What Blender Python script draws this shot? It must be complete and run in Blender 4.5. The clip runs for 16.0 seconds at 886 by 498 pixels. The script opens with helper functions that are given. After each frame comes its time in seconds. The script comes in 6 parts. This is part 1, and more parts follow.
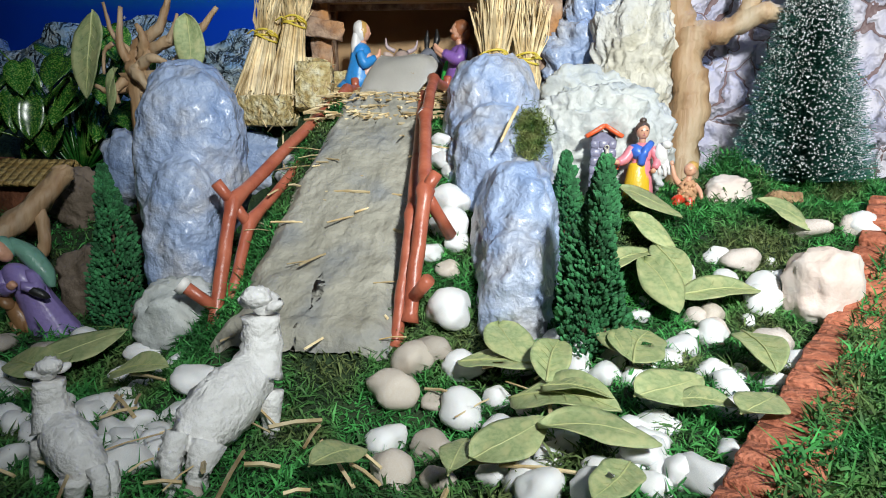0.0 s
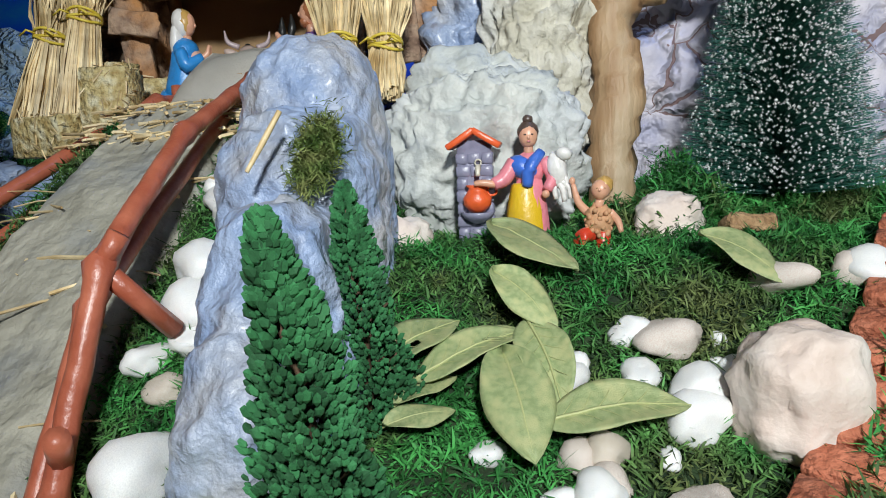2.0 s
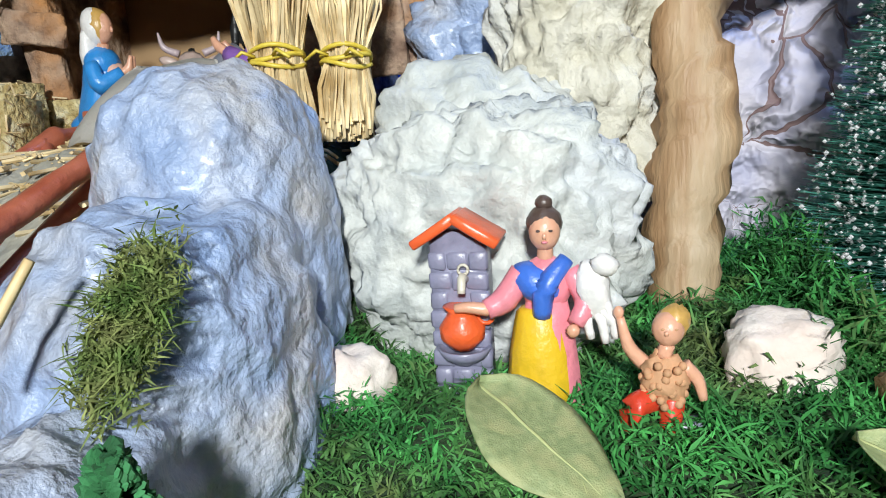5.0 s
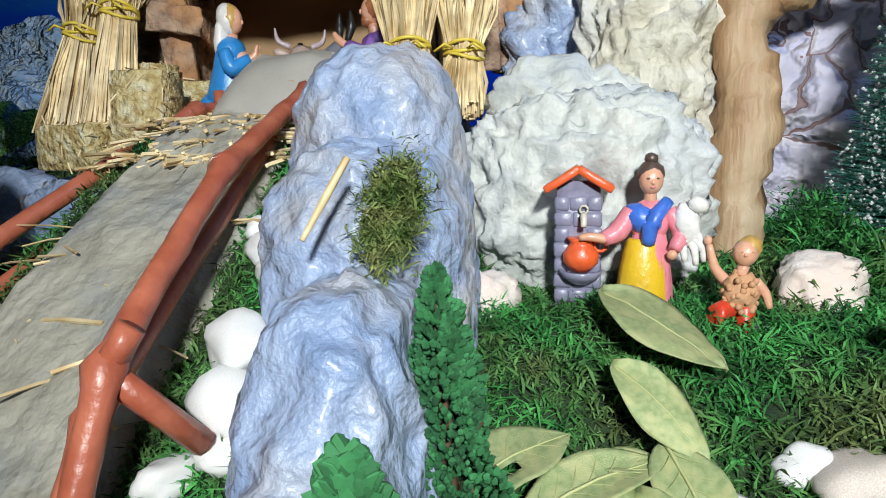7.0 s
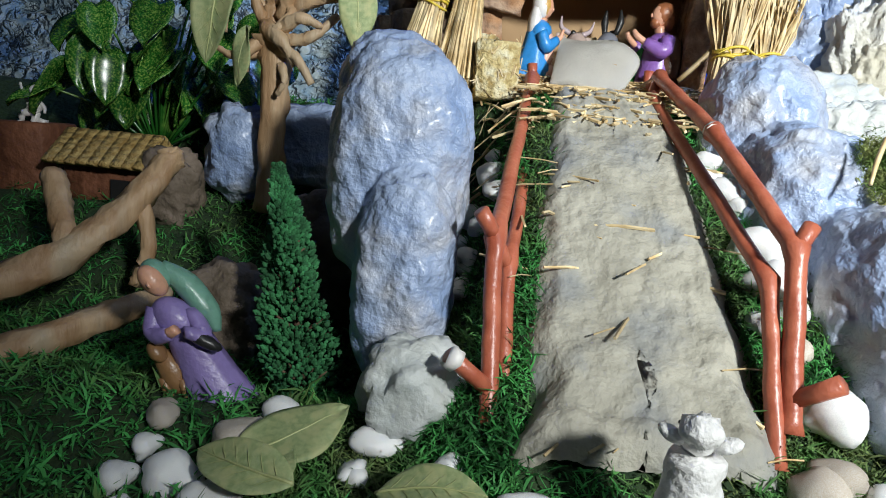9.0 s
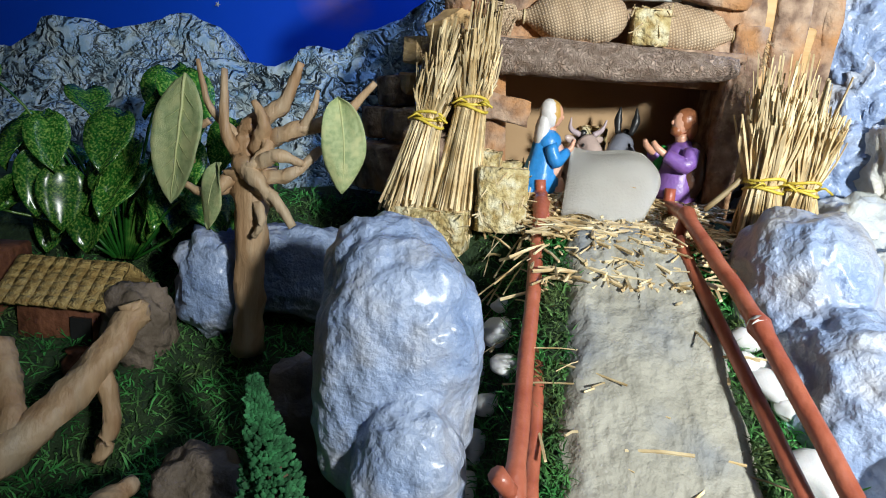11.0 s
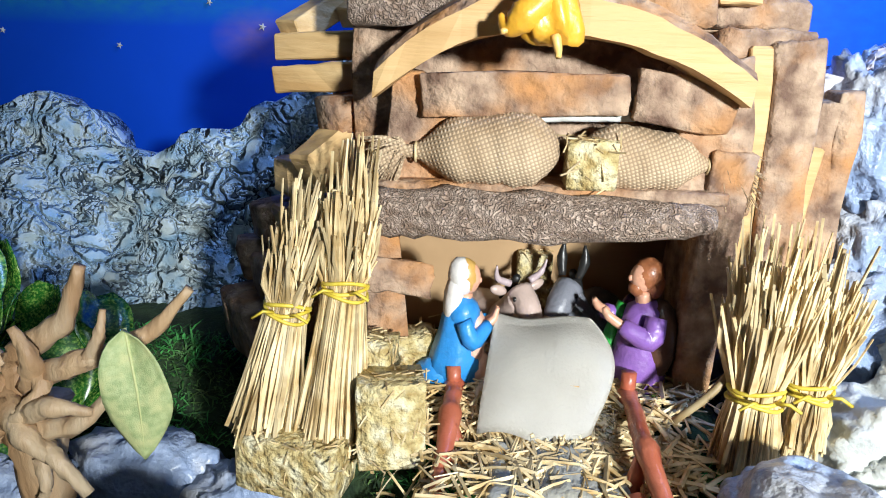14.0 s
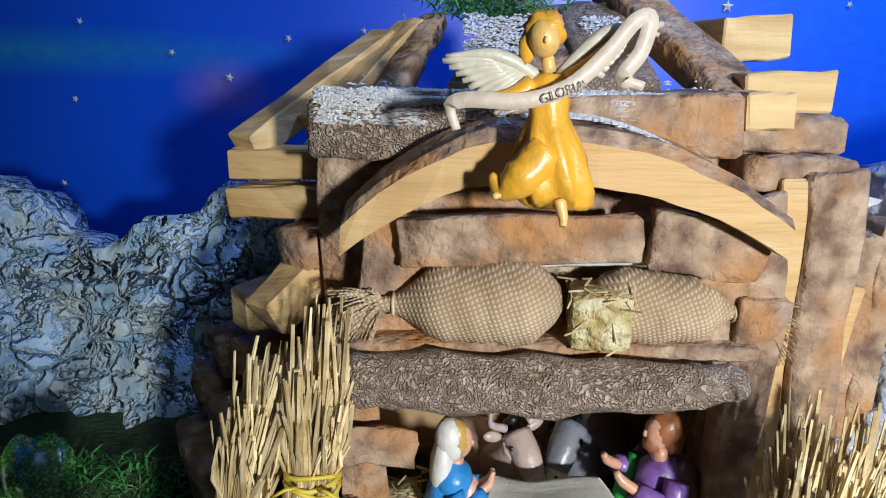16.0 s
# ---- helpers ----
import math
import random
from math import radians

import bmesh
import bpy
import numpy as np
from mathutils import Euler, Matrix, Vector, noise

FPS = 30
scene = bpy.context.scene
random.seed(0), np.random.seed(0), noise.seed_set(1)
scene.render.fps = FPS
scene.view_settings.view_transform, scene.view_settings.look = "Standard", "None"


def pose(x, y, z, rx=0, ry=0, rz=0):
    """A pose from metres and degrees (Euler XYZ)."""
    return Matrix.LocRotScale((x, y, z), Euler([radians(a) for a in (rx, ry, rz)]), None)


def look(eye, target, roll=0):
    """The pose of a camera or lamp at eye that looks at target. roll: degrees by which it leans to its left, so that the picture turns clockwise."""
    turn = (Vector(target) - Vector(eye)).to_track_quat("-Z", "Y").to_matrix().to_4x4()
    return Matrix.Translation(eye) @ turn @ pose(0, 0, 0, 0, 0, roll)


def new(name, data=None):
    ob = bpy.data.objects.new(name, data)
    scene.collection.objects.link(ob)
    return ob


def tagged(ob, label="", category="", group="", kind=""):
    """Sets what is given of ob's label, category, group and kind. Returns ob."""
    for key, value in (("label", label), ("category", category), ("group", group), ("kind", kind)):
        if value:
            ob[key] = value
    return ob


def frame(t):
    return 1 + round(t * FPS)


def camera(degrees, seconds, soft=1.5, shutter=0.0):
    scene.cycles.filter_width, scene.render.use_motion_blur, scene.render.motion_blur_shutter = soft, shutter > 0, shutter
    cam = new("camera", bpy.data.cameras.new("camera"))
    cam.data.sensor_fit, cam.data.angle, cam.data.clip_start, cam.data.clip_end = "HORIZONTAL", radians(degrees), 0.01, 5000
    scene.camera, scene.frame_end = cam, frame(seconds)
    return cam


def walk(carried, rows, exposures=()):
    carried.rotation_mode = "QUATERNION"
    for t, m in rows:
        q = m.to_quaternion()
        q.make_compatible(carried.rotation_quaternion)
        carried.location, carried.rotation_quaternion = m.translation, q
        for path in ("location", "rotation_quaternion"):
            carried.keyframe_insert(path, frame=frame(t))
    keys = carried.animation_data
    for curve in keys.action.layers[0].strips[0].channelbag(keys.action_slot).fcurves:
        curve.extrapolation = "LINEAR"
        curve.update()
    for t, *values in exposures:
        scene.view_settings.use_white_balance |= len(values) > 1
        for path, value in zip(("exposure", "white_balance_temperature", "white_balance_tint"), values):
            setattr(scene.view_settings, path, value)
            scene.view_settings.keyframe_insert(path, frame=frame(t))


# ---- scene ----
cam = camera(70.0, 16.0, soft=1.0)
ROWS = [
    (0.0, -0.0318, -0.0049, 0.3571, 81.23, -0.86, 7.22),
    (0.5, -0.0068, 0.0384, 0.3702, 80.88, 0.50, 6.77),
    (1.0, 0.0341, 0.0874, 0.3642, 81.54, 1.54, 7.56),
    (1.5, 0.0657, 0.1434, 0.3605, 81.83, 2.24, 8.19),
    (2.0, 0.0724, 0.1879, 0.3664, 81.75, 2.61, 8.63),
    (2.5, 0.0822, 0.2173, 0.3955, 80.30, 3.41, 9.65),
    (3.0, 0.0868, 0.2643, 0.3871, 81.18, 3.21, 11.17),
    (3.5, 0.0891, 0.3072, 0.3886, 81.29, 3.08, 12.57),
    (4.0, 0.0869, 0.3408, 0.4038, 79.79, 3.42, 12.89),
    (6.5, 0.0749, 0.3335, 0.4152, 78.46, 3.16, 14.53),
    (7.0, 0.0364, 0.2570, 0.3924, 80.68, 1.00, 12.28),
    (7.5, -0.0279, 0.1913, 0.3908, 80.46, -0.58, 9.57),
    (8.0, -0.1007, 0.1380, 0.3785, 80.32, -2.87, 8.00),
    (8.5, -0.1941, 0.1088, 0.3738, 79.84, -4.79, 5.69),
    (8.7, -0.2411, 0.0948, 0.3728, 79.38, -5.48, 3.82),
    (11.0, -0.2732, 0.1769, 0.4893, 76.35, -4.54, 2.23),
    (11.5, -0.2391, 0.1950, 0.5254, 76.06, -3.39, 2.43),
    (12.0, -0.2259, 0.2033, 0.5476, 76.09, -2.88, 2.16),
    (12.5, -0.2150, 0.2254, 0.5721, 74.75, -2.71, 2.04),
    (13.0, -0.2120, 0.2608, 0.5996, 73.36, -2.22, 1.96),
    (13.5, -0.2145, 0.3004, 0.6075, 73.25, -1.74, 1.76),
    (14.0, -0.2151, 0.3400, 0.5984, 73.48, -1.92, 1.50),
    (14.5, -0.2127, 0.3782, 0.5856, 73.83, -2.07, 1.36),
    (15.0, -0.2124, 0.4021, 0.5900, 74.12, -2.00, 0.73),
    (15.5, -0.2145, 0.4090, 0.6297, 74.26, -1.27, 0.34),
    (16.0, -0.2175, 0.4099, 0.6569, 73.78, -1.08, -0.22),
]
EXPOSURES = [(0.0, -0.1), (1.0, -0.5), (2.5, -0.5), (4.0, -0.1), (6.5, -0.2), (7.5, -0.25), (8.5, 0.15), (11.0, 0.25), (12.5, 0.42), (14.5, 0.65), (15.2, 0.4), (16.0, 0.0)]
walk(cam, [(t, pose(x, y, z, rx, ry, rz)) for t, x, y, z, rx, ry, rz in ROWS], EXPOSURES)

# ---------- light ----------
world = bpy.data.worlds.new("room_light")
scene.world = world
world.use_nodes = True
world.node_tree.nodes["Background"].inputs["Color"].default_value = (0.5, 0.6, 0.8, 1)
world.node_tree.nodes["Background"].inputs["Strength"].default_value = 0.025


def lamp(name, kind, at, target, energy, colour, size=0.1, cone=60.0, blend=0.5):
    data = bpy.data.lights.new(name, kind)
    data.energy, data.color = energy, colour
    if kind == "AREA":
        data.size = size
    else:
        data.shadow_soft_size = size
    if kind == "SPOT":
        data.spot_size, data.spot_blend = radians(cone), blend
    ob = new(name, data)
    ob.matrix_world = look(at, target)
    return ob


lamp("main_lamp", "SPOT", (0.22, -0.30, 0.74), (0.11, 0.66, 0.51), 62.0, (0.95, 0.99, 0.98), 0.04, 90, 1.0)
# Unseen overhead area light, added as weak bluish fill.
lamp("ceiling_lamp", "AREA", (0.3, -0.3, 2.1), (0.0, 0.5, 0.3), 3.0, (0.68, 0.86, 1.0), 0.6)
# Unseen blue spot, added to brighten the right of the backdrop.
lamp("blue_lamp", "SPOT", (0.45, 0.80, 1.35), (0.08, 1.25, 0.62), 46.0, (0.25, 0.45, 1.0), 0.05, 95, 0.9)

# ---------- materials ----------
def shade(name, col, col2=None, scale=60.0, rough=0.6, bump=0.0, bscale=None, metal=0.0, rnd=0.0, detail=5.0,
          col3=None, scale3=8.0, sub=0.0, coat=0.0, low=0.35, high=0.65, lines=0.0, stretch=(1, 1, 1)):
    """Principled surface: two noise-mixed colours, an optional third in large stains, fine relief and variation from piece to piece."""
    m = bpy.data.materials.new(name)
    m.use_nodes = True
    nt = m.node_tree
    b = nt.nodes["Principled BSDF"]
    link = nt.links.new
    b.inputs["Roughness"].default_value = rough
    b.inputs["Metallic"].default_value = metal
    b.inputs["Coat Weight"].default_value = coat
    b.inputs["Coat Roughness"].default_value = 0.25
    if sub:
        b.inputs["Subsurface Weight"].default_value = sub
        b.inputs["Subsurface Scale"].default_value = 0.004
        b.inputs["Subsurface Radius"].default_value = (1, 0.8, 0.6)
    tc = nt.nodes.new("ShaderNodeTexCoord")
    mp = nt.nodes.new("ShaderNodeMapping")
    mp.inputs["Scale"].default_value = stretch
    link(tc.outputs["Object"], mp.inputs["Vector"])
    vec = mp.outputs["Vector"]
    n1 = nt.nodes.new("ShaderNodeTexNoise")
    n1.inputs["Scale"].default_value = scale
    n1.inputs["Detail"].default_value = detail
    link(vec, n1.inputs["Vector"])
    ramp = nt.nodes.new("ShaderNodeValToRGB")
    ramp.color_ramp.elements[0].position = low
    ramp.color_ramp.elements[1].position = high
    ramp.color_ramp.elements[0].color = (*col, 1)
    ramp.color_ramp.elements[1].color = (*(col2 or col), 1)
    link(n1.outputs["Fac"], ramp.inputs["Fac"])
    out = ramp.outputs["Color"]
    if col3:
        n3 = nt.nodes.new("ShaderNodeTexNoise")
        n3.inputs["Scale"].default_value = scale3
        n3.inputs["Detail"].default_value = 4
        link(vec, n3.inputs["Vector"])
        r3 = nt.nodes.new("ShaderNodeValToRGB")
        r3.color_ramp.elements[0].position = 0.48
        r3.color_ramp.elements[1].position = 0.68
        link(n3.outputs["Fac"], r3.inputs["Fac"])
        mx = nt.nodes.new("ShaderNodeMixRGB")
        mx.inputs["Color2"].default_value = (*col3, 1)
        link(r3.outputs["Color"], mx.inputs["Fac"])
        link(out, mx.inputs["Color1"])
        out = mx.outputs["Color"]
    if rnd:
        oi = nt.nodes.new("ShaderNodeObjectInfo")
        ge = nt.nodes.new("ShaderNodeNewGeometry")
        ad = nt.nodes.new("ShaderNodeMath")
        ad.operation = "ADD"
        link(oi.outputs["Random"], ad.inputs[0])
        link(ge.outputs["Random Per Island"], ad.inputs[1])
        fr = nt.nodes.new("ShaderNodeMath")
        fr.operation = "FRACT"
        link(ad.outputs[0], fr.inputs[0])
        ma = nt.nodes.new("ShaderNodeMapRange")
        ma.inputs["To Min"].default_value = 1 - rnd
        ma.inputs["To Max"].default_value = 1 + rnd
        link(fr.outputs[0], ma.inputs["Value"])
        hs = nt.nodes.new("ShaderNodeHueSaturation")
        link(ma.outputs["Result"], hs.inputs["Value"])
        link(out, hs.inputs["Color"])
        out = hs.outputs["Color"]
    link(out, b.inputs["Base Color"])
    if bump:
        n2 = nt.nodes.new("ShaderNodeTexNoise")
        n2.inputs["Scale"].default_value = bscale or scale * 3
        n2.inputs["Detail"].default_value = 6
        link(vec, n2.inputs["Vector"])
        bp = nt.nodes.new("ShaderNodeBump")
        bp.inputs["Strength"].default_value = min(1.0, bump)
        bp.inputs["Distance"].default_value = 0.006
        link(n2.outputs["Fac"], bp.inputs["Height"])
        link(bp.outputs["Normal"], b.inputs["Normal"])
    return m


def crackle(name, col, col2, dark, scale, rough=0.55, bump=0.8, coat=0.0, width=0.05, bright=1.0):
    """Plaster rock paint: two tones with dark cracks between knobbly cells."""
    m = shade(name, col, col2, scale=scale * 1.5, rough=rough, bump=0, coat=coat)
    nt = m.node_tree
    b = nt.nodes["Principled BSDF"]
    link = nt.links.new
    tc = nt.nodes.new("ShaderNodeTexCoord")
    nz = nt.nodes.new("ShaderNodeTexNoise")
    nz.inputs["Scale"].default_value = scale * 0.8
    nz.inputs["Detail"].default_value = 4
    link(tc.outputs["Object"], nz.inputs["Vector"])
    ad = nt.nodes.new("ShaderNodeMixRGB")
    ad.blend_type = "LINEAR_LIGHT"
    ad.inputs["Fac"].default_value = 0.05
    link(tc.outputs["Object"], ad.inputs["Color1"])
    link(nz.outputs["Color"], ad.inputs["Color2"])
    vo = nt.nodes.new("ShaderNodeTexVoronoi")
    vo.feature = "DISTANCE_TO_EDGE"
    vo.inputs["Scale"].default_value = scale
    link(ad.outputs["Color"], vo.inputs["Vector"])
    n2 = nt.nodes.new("ShaderNodeTexNoise")
    n2.inputs["Scale"].default_value = scale * 0.5
    n2.inputs["Detail"].default_value = 3
    link(tc.outputs["Object"], n2.inputs["Vector"])
    mr = nt.nodes.new("ShaderNodeMapRange")
    mr.inputs["From Min"].default_value = 0.45
    mr.inputs["From Max"].default_value = 0.75
    mr.inputs["To Min"].default_value = 0.004
    mr.inputs["To Max"].default_value = width
    link(n2.outputs["Fac"], mr.inputs["Value"])
    lt = nt.nodes.new("ShaderNodeMath")
    lt.operation = "LESS_THAN"
    link(vo.outputs["Distance"], lt.inputs[0])
    link(mr.outputs["Result"], lt.inputs[1])
    mx = nt.nodes.new("ShaderNodeMixRGB")
    src = b.inputs["Base Color"].links[0].from_socket
    link(lt.outputs[0], mx.inputs["Fac"])
    link(src, mx.inputs["Color1"])
    mx.inputs["Color2"].default_value = (*dark, 1)
    link(mx.outputs["Color"], b.inputs["Base Color"])
    n4 = nt.nodes.new("ShaderNodeTexNoise")
    n4.inputs["Scale"].default_value = scale * 2.5
    n4.inputs["Detail"].default_value = 5
    link(tc.outputs["Object"], n4.inputs["Vector"])
    hm = nt.nodes.new("ShaderNodeMath")
    hm.operation = "MULTIPLY_ADD"
    hm.inputs[1].default_value = 0.5
    sm = nt.nodes.new("ShaderNodeMapRange")
    sm.interpolation_type = "SMOOTHSTEP"
    sm.inputs["From Max"].default_value = 0.25
    link(vo.outputs["Distance"], sm.inputs["Value"])
    link(n4.outputs["Fac"], hm.inputs[0])
    link(sm.outputs["Result"], hm.inputs[2])
    bp = nt.nodes.new("ShaderNodeBump")
    bp.inputs["Strength"].default_value = bump
    bp.inputs["Distance"].default_value = 0.006
    link(hm.outputs[0], bp.inputs["Height"])
    link(bp.outputs["Normal"], b.inputs["Normal"])
    return m


def plain(name, col, rough=0.4, coat=0.25, dark=0.7):
    """Hand-painted plastic or plaster: one colour, slightly uneven, dark in fine patches."""
    c2 = tuple(c * dark for c in col)
    return shade(name, c2, col, scale=120, rough=rough, bump=0.15, bscale=300, coat=coat, low=0.2, high=0.5)


M = {}
M["rock_blue"] = shade("painted_rock", (0.23, 0.32, 0.52), (0.38, 0.46, 0.63), scale=26, rough=0.36, bump=0.8, bscale=130, col3=(0.44, 0.44, 0.46), scale3=22, coat=0.35)
M["rock_pinkish"] = shade("lilac_white_rock", (0.46, 0.44, 0.52), (0.62, 0.62, 0.66), scale=24, rough=0.5, bump=0.7, bscale=80, col3=(0.48, 0.33, 0.33), scale3=26)
M["rock_white"] = shade("white_rock", (0.44, 0.47, 0.46), (0.60, 0.61, 0.57), scale=30, rough=0.5, bump=0.8, bscale=70, col3=(0.60, 0.62, 0.66), scale3=12)
M["rock_cream"] = shade("cream_rock", (0.48, 0.45, 0.35), (0.66, 0.63, 0.54), scale=40, rough=0.6, bump=1.0, bscale=90, col3=(0.62, 0.64, 0.66), scale3=14)
M["rock_dim"] = shade("dim_brown_rock", (0.10, 0.075, 0.05), (0.22, 0.17, 0.13), scale=40, rough=0.8, bump=0.7)
M["wall_blue"] = crackle("blue_grey_cork_wall", (0.22, 0.36, 0.50), (0.46, 0.54, 0.56), (0.03, 0.05, 0.07), 34, width=0.075, bump=1.0)
M["wall_lilac"] = crackle("lilac_cork_wall", (0.42, 0.42, 0.56), (0.66, 0.62, 0.68), (0.20, 0.13, 0.13), 22, width=0.10, bump=1.0)
M["clay"] = shade("grey_clay_path", (0.30, 0.285, 0.23), (0.42, 0.40, 0.33), scale=40, rough=0.7, bump=1.0, bscale=75, col3=(0.24, 0.25, 0.25), scale3=24)
M["soil"] = shade("dark_green_ground", (0.012, 0.03, 0.012), (0.03, 0.06, 0.02), scale=80, rough=0.95, bump=0.6)
M["moss"] = shade("green_moss", (0.014, 0.11, 0.02), (0.07, 0.36, 0.08), scale=40, rough=0.7, rnd=0.45, col3=(0.12, 0.16, 0.05), scale3=18)
M["mossold"] = shade("olive_moss", (0.08, 0.16, 0.03), (0.24, 0.27, 0.09), scale=90, rough=0.8, rnd=0.4)
M["cypress"] = shade("green_foam_foliage", (0.015, 0.09, 0.03), (0.04, 0.20, 0.07), scale=70, rough=0.8, rnd=0.4)
M["twig"] = shade("brown_twig", (0.06, 0.035, 0.02), (0.16, 0.10, 0.06), scale=90, rough=0.8)
M["pebble"] = shade("white_pebble", (0.72, 0.72, 0.72), (0.85, 0.85, 0.84), scale=35, rough=0.45, bump=0.15, rnd=0.08, sub=0.1)
M["pebble_tan"] = shade("tan_pebble", (0.42, 0.34, 0.26), (0.62, 0.55, 0.46), scale=60, rough=0.6, bump=0.25, rnd=0.2, col3=(0.62, 0.60, 0.58), scale3=30)
M["pebble_pink"] = shade("pale_pink_stone", (0.68, 0.55, 0.48), (0.82, 0.74, 0.68), scale=30, rough=0.6, bump=0.4, col3=(0.82, 0.78, 0.72), scale3=25)
M["leaf"] = shade("dry_bay_leaf", (0.25, 0.32, 0.14), (0.37, 0.43, 0.21), scale=20, rough=0.5, bump=0.25, bscale=110, rnd=0.14, col3=(0.44, 0.46, 0.22), scale3=9)
M["leafvein"] = shade("leaf_vein", (0.42, 0.46, 0.20), (0.48, 0.50, 0.24), rough=0.5)
M["ivy"] = shade("glossy_green_leaf", (0.008, 0.06, 0.008), (0.025, 0.15, 0.02), scale=18, rough=0.25, rnd=0.3, coat=0.3, col3=(0.22, 0.38, 0.07), scale3=30)
M["terracotta"] = shade("terracotta_paint", (0.36, 0.085, 0.045), (0.50, 0.15, 0.085), scale=60, rough=0.38, bump=0.2, bscale=150, coat=0.15)
M["white_paint"] = shade("white_paint_drip", (0.8, 0.78, 0.75), (0.85, 0.83, 0.8), rough=0.5)
M["brick"] = shade("red_brick", (0.42, 0.12, 0.06), (0.60, 0.21, 0.12), scale=120, rough=0.85, bump=0.6, bscale=300, rnd=0.12)
M["straw"] = shade("golden_straw", (0.44, 0.30, 0.13), (0.80, 0.66, 0.40), scale=60, rough=0.5, rnd=0.4)
M["straw_shade"] = shade("shaded_straw_fill", (0.16, 0.09, 0.03), (0.30, 0.19, 0.07), scale=200, rough=0.8, bump=0.8)
M["tie"] = shade("yellow_raffia", (0.62, 0.46, 0.04), (0.78, 0.62, 0.10), scale=200, rough=0.45)
M["bale"] = shade("pressed_hay", (0.40, 0.28, 0.10), (0.72, 0.60, 0.30), scale=170, rough=0.75, bump=1.0, bscale=240, col3=(0.78, 0.72, 0.50), scale3=90)
M["bark_light"] = shade("brown_bark_plank", (0.17, 0.10, 0.07), (0.52, 0.37, 0.26), scale=70, rough=0.9, bump=1.0, bscale=110, col3=(0.50, 0.24, 0.09), scale3=26, detail=9)
M["wood_raw"] = shade("split_pine", (0.50, 0.30, 0.12), (0.74, 0.54, 0.28), scale=24, rough=0.6, bump=0.4, bscale=60, stretch=(0.25, 1.5, 3), col3=(0.62, 0.38, 0.16), scale3=8)
M["snow"] = shade("snow_powder", (0.78, 0.78, 0.80), (0.88, 0.88, 0.9), scale=300, rough=0.9, bump=0.5)
M["drift"] = shade("smooth_driftwood", (0.34, 0.20, 0.10), (0.52, 0.36, 0.21), scale=20, rough=0.55, bump=0.4, bscale=60, stretch=(3, 3, 0.4), col3=(0.46, 0.36, 0.24), scale3=14)
M["card"] = shade("brown_cardboard", (0.38, 0.24, 0.12), (0.46, 0.30, 0.16), scale=15, rough=0.8, bump=0.1)
M["cloth"] = shade("ivory_felt_cloth", (0.68, 0.66, 0.61), (0.76, 0.74, 0.69), scale=30, rough=0.85, bump=0.15, bscale=500)
M["thatch"] = shade("straw_thatch", (0.36, 0.22, 0.06), (0.62, 0.44, 0.16), scale=200, rough=0.8, bump=0.7)
M["hutwood"] = shade("red_brown_hut", (0.13, 0.045, 0.02), (0.26, 0.10, 0.05), scale=60, rough=0.7, bump=0.4)
M["brush"] = shade("dark_green_bristle", (0.02, 0.10, 0.075), (0.05, 0.20, 0.15), scale=60, rough=0.45, rnd=0.3)
M["wire"] = shade("twisted_silver_wire", (0.5, 0.5, 0.5), (0.7, 0.7, 0.7), rough=0.3, metal=0.9)
M["cork"] = shade("cork_chip", (0.30, 0.17, 0.08), (0.50, 0.32, 0.17), scale=120, rough=0.85, bump=0.7)
P = {}
for key, c in dict(blue=(0.03, 0.26, 0.66), white=(0.78, 0.76, 0.74), skin=(0.72, 0.38, 0.25), palepink=(0.72, 0.44, 0.34), hair=(0.60, 0.36, 0.10),
                   brown=(0.10, 0.045, 0.025), purple=(0.25, 0.12, 0.42), green=(0.03, 0.38, 0.06), grey=(0.20, 0.21, 0.25), cow=(0.55, 0.42, 0.37),
                   darkhair=(0.09, 0.06, 0.05), pink=(0.78, 0.25, 0.30), royal=(0.05, 0.16, 0.62), yellow=(0.72, 0.46, 0.02), red=(0.62, 0.05, 0.02),
                   gold=(0.82, 0.42, 0.04), ginger=(0.38, 0.14, 0.06), wool=(0.74, 0.71, 0.66), lavender=(0.26, 0.20, 0.46), teal=(0.16, 0.34, 0.26),
                   fleece=(0.55, 0.30, 0.16), orange=(0.80, 0.12, 0.03), stonegrey=(0.24, 0.24, 0.34), black=(0.02, 0.02, 0.02), base=(0.14, 0.30, 0.06),
                   goldskin=(0.84, 0.52, 0.16), ivory=(0.72, 0.60, 0.50), silver=(0.62, 0.58, 0.48), wood=(0.30, 0.16, 0.07), mauve=(0.50, 0.40, 0.42)).items():
    P[key] = plain(key + "_paint", c, rough=0.75 if key in ("wool", "fleece") else 0.38, coat=0.0 if key in ("wool", "fleece") else 0.25)
P["wool"] = shade("white_plaster_wool", (0.76, 0.75, 0.73), (0.88, 0.875, 0.86), scale=160, rough=0.7, bump=0.4, bscale=330)
M["bark"] = crackle("rough_bark", (0.33, 0.23, 0.17), (0.56, 0.43, 0.35), (0.13, 0.085, 0.06), 105, rough=0.9, bump=0.8, width=0.045)


# ---------- building kit ----------
rng = random.Random(7)


def thing(name, at=(0, 0, 0), label="", category="", group="", kind=""):
    ob = new(name)
    ob.empty_display_size = 0.01
    ob.location = at
    return tagged(ob, label, category, group, kind)


def as_mesh(name, bm, mats, smooth=True):
    me = bpy.data.meshes.new(name)
    bm.to_mesh(me)
    bm.free()
    for m in mats if isinstance(mats, (list, tuple)) else [mats]:
        me.materials.append(m)
    if smooth:
        me.polygons.foreach_set("use_smooth", [True] * len(me.polygons))
    return me


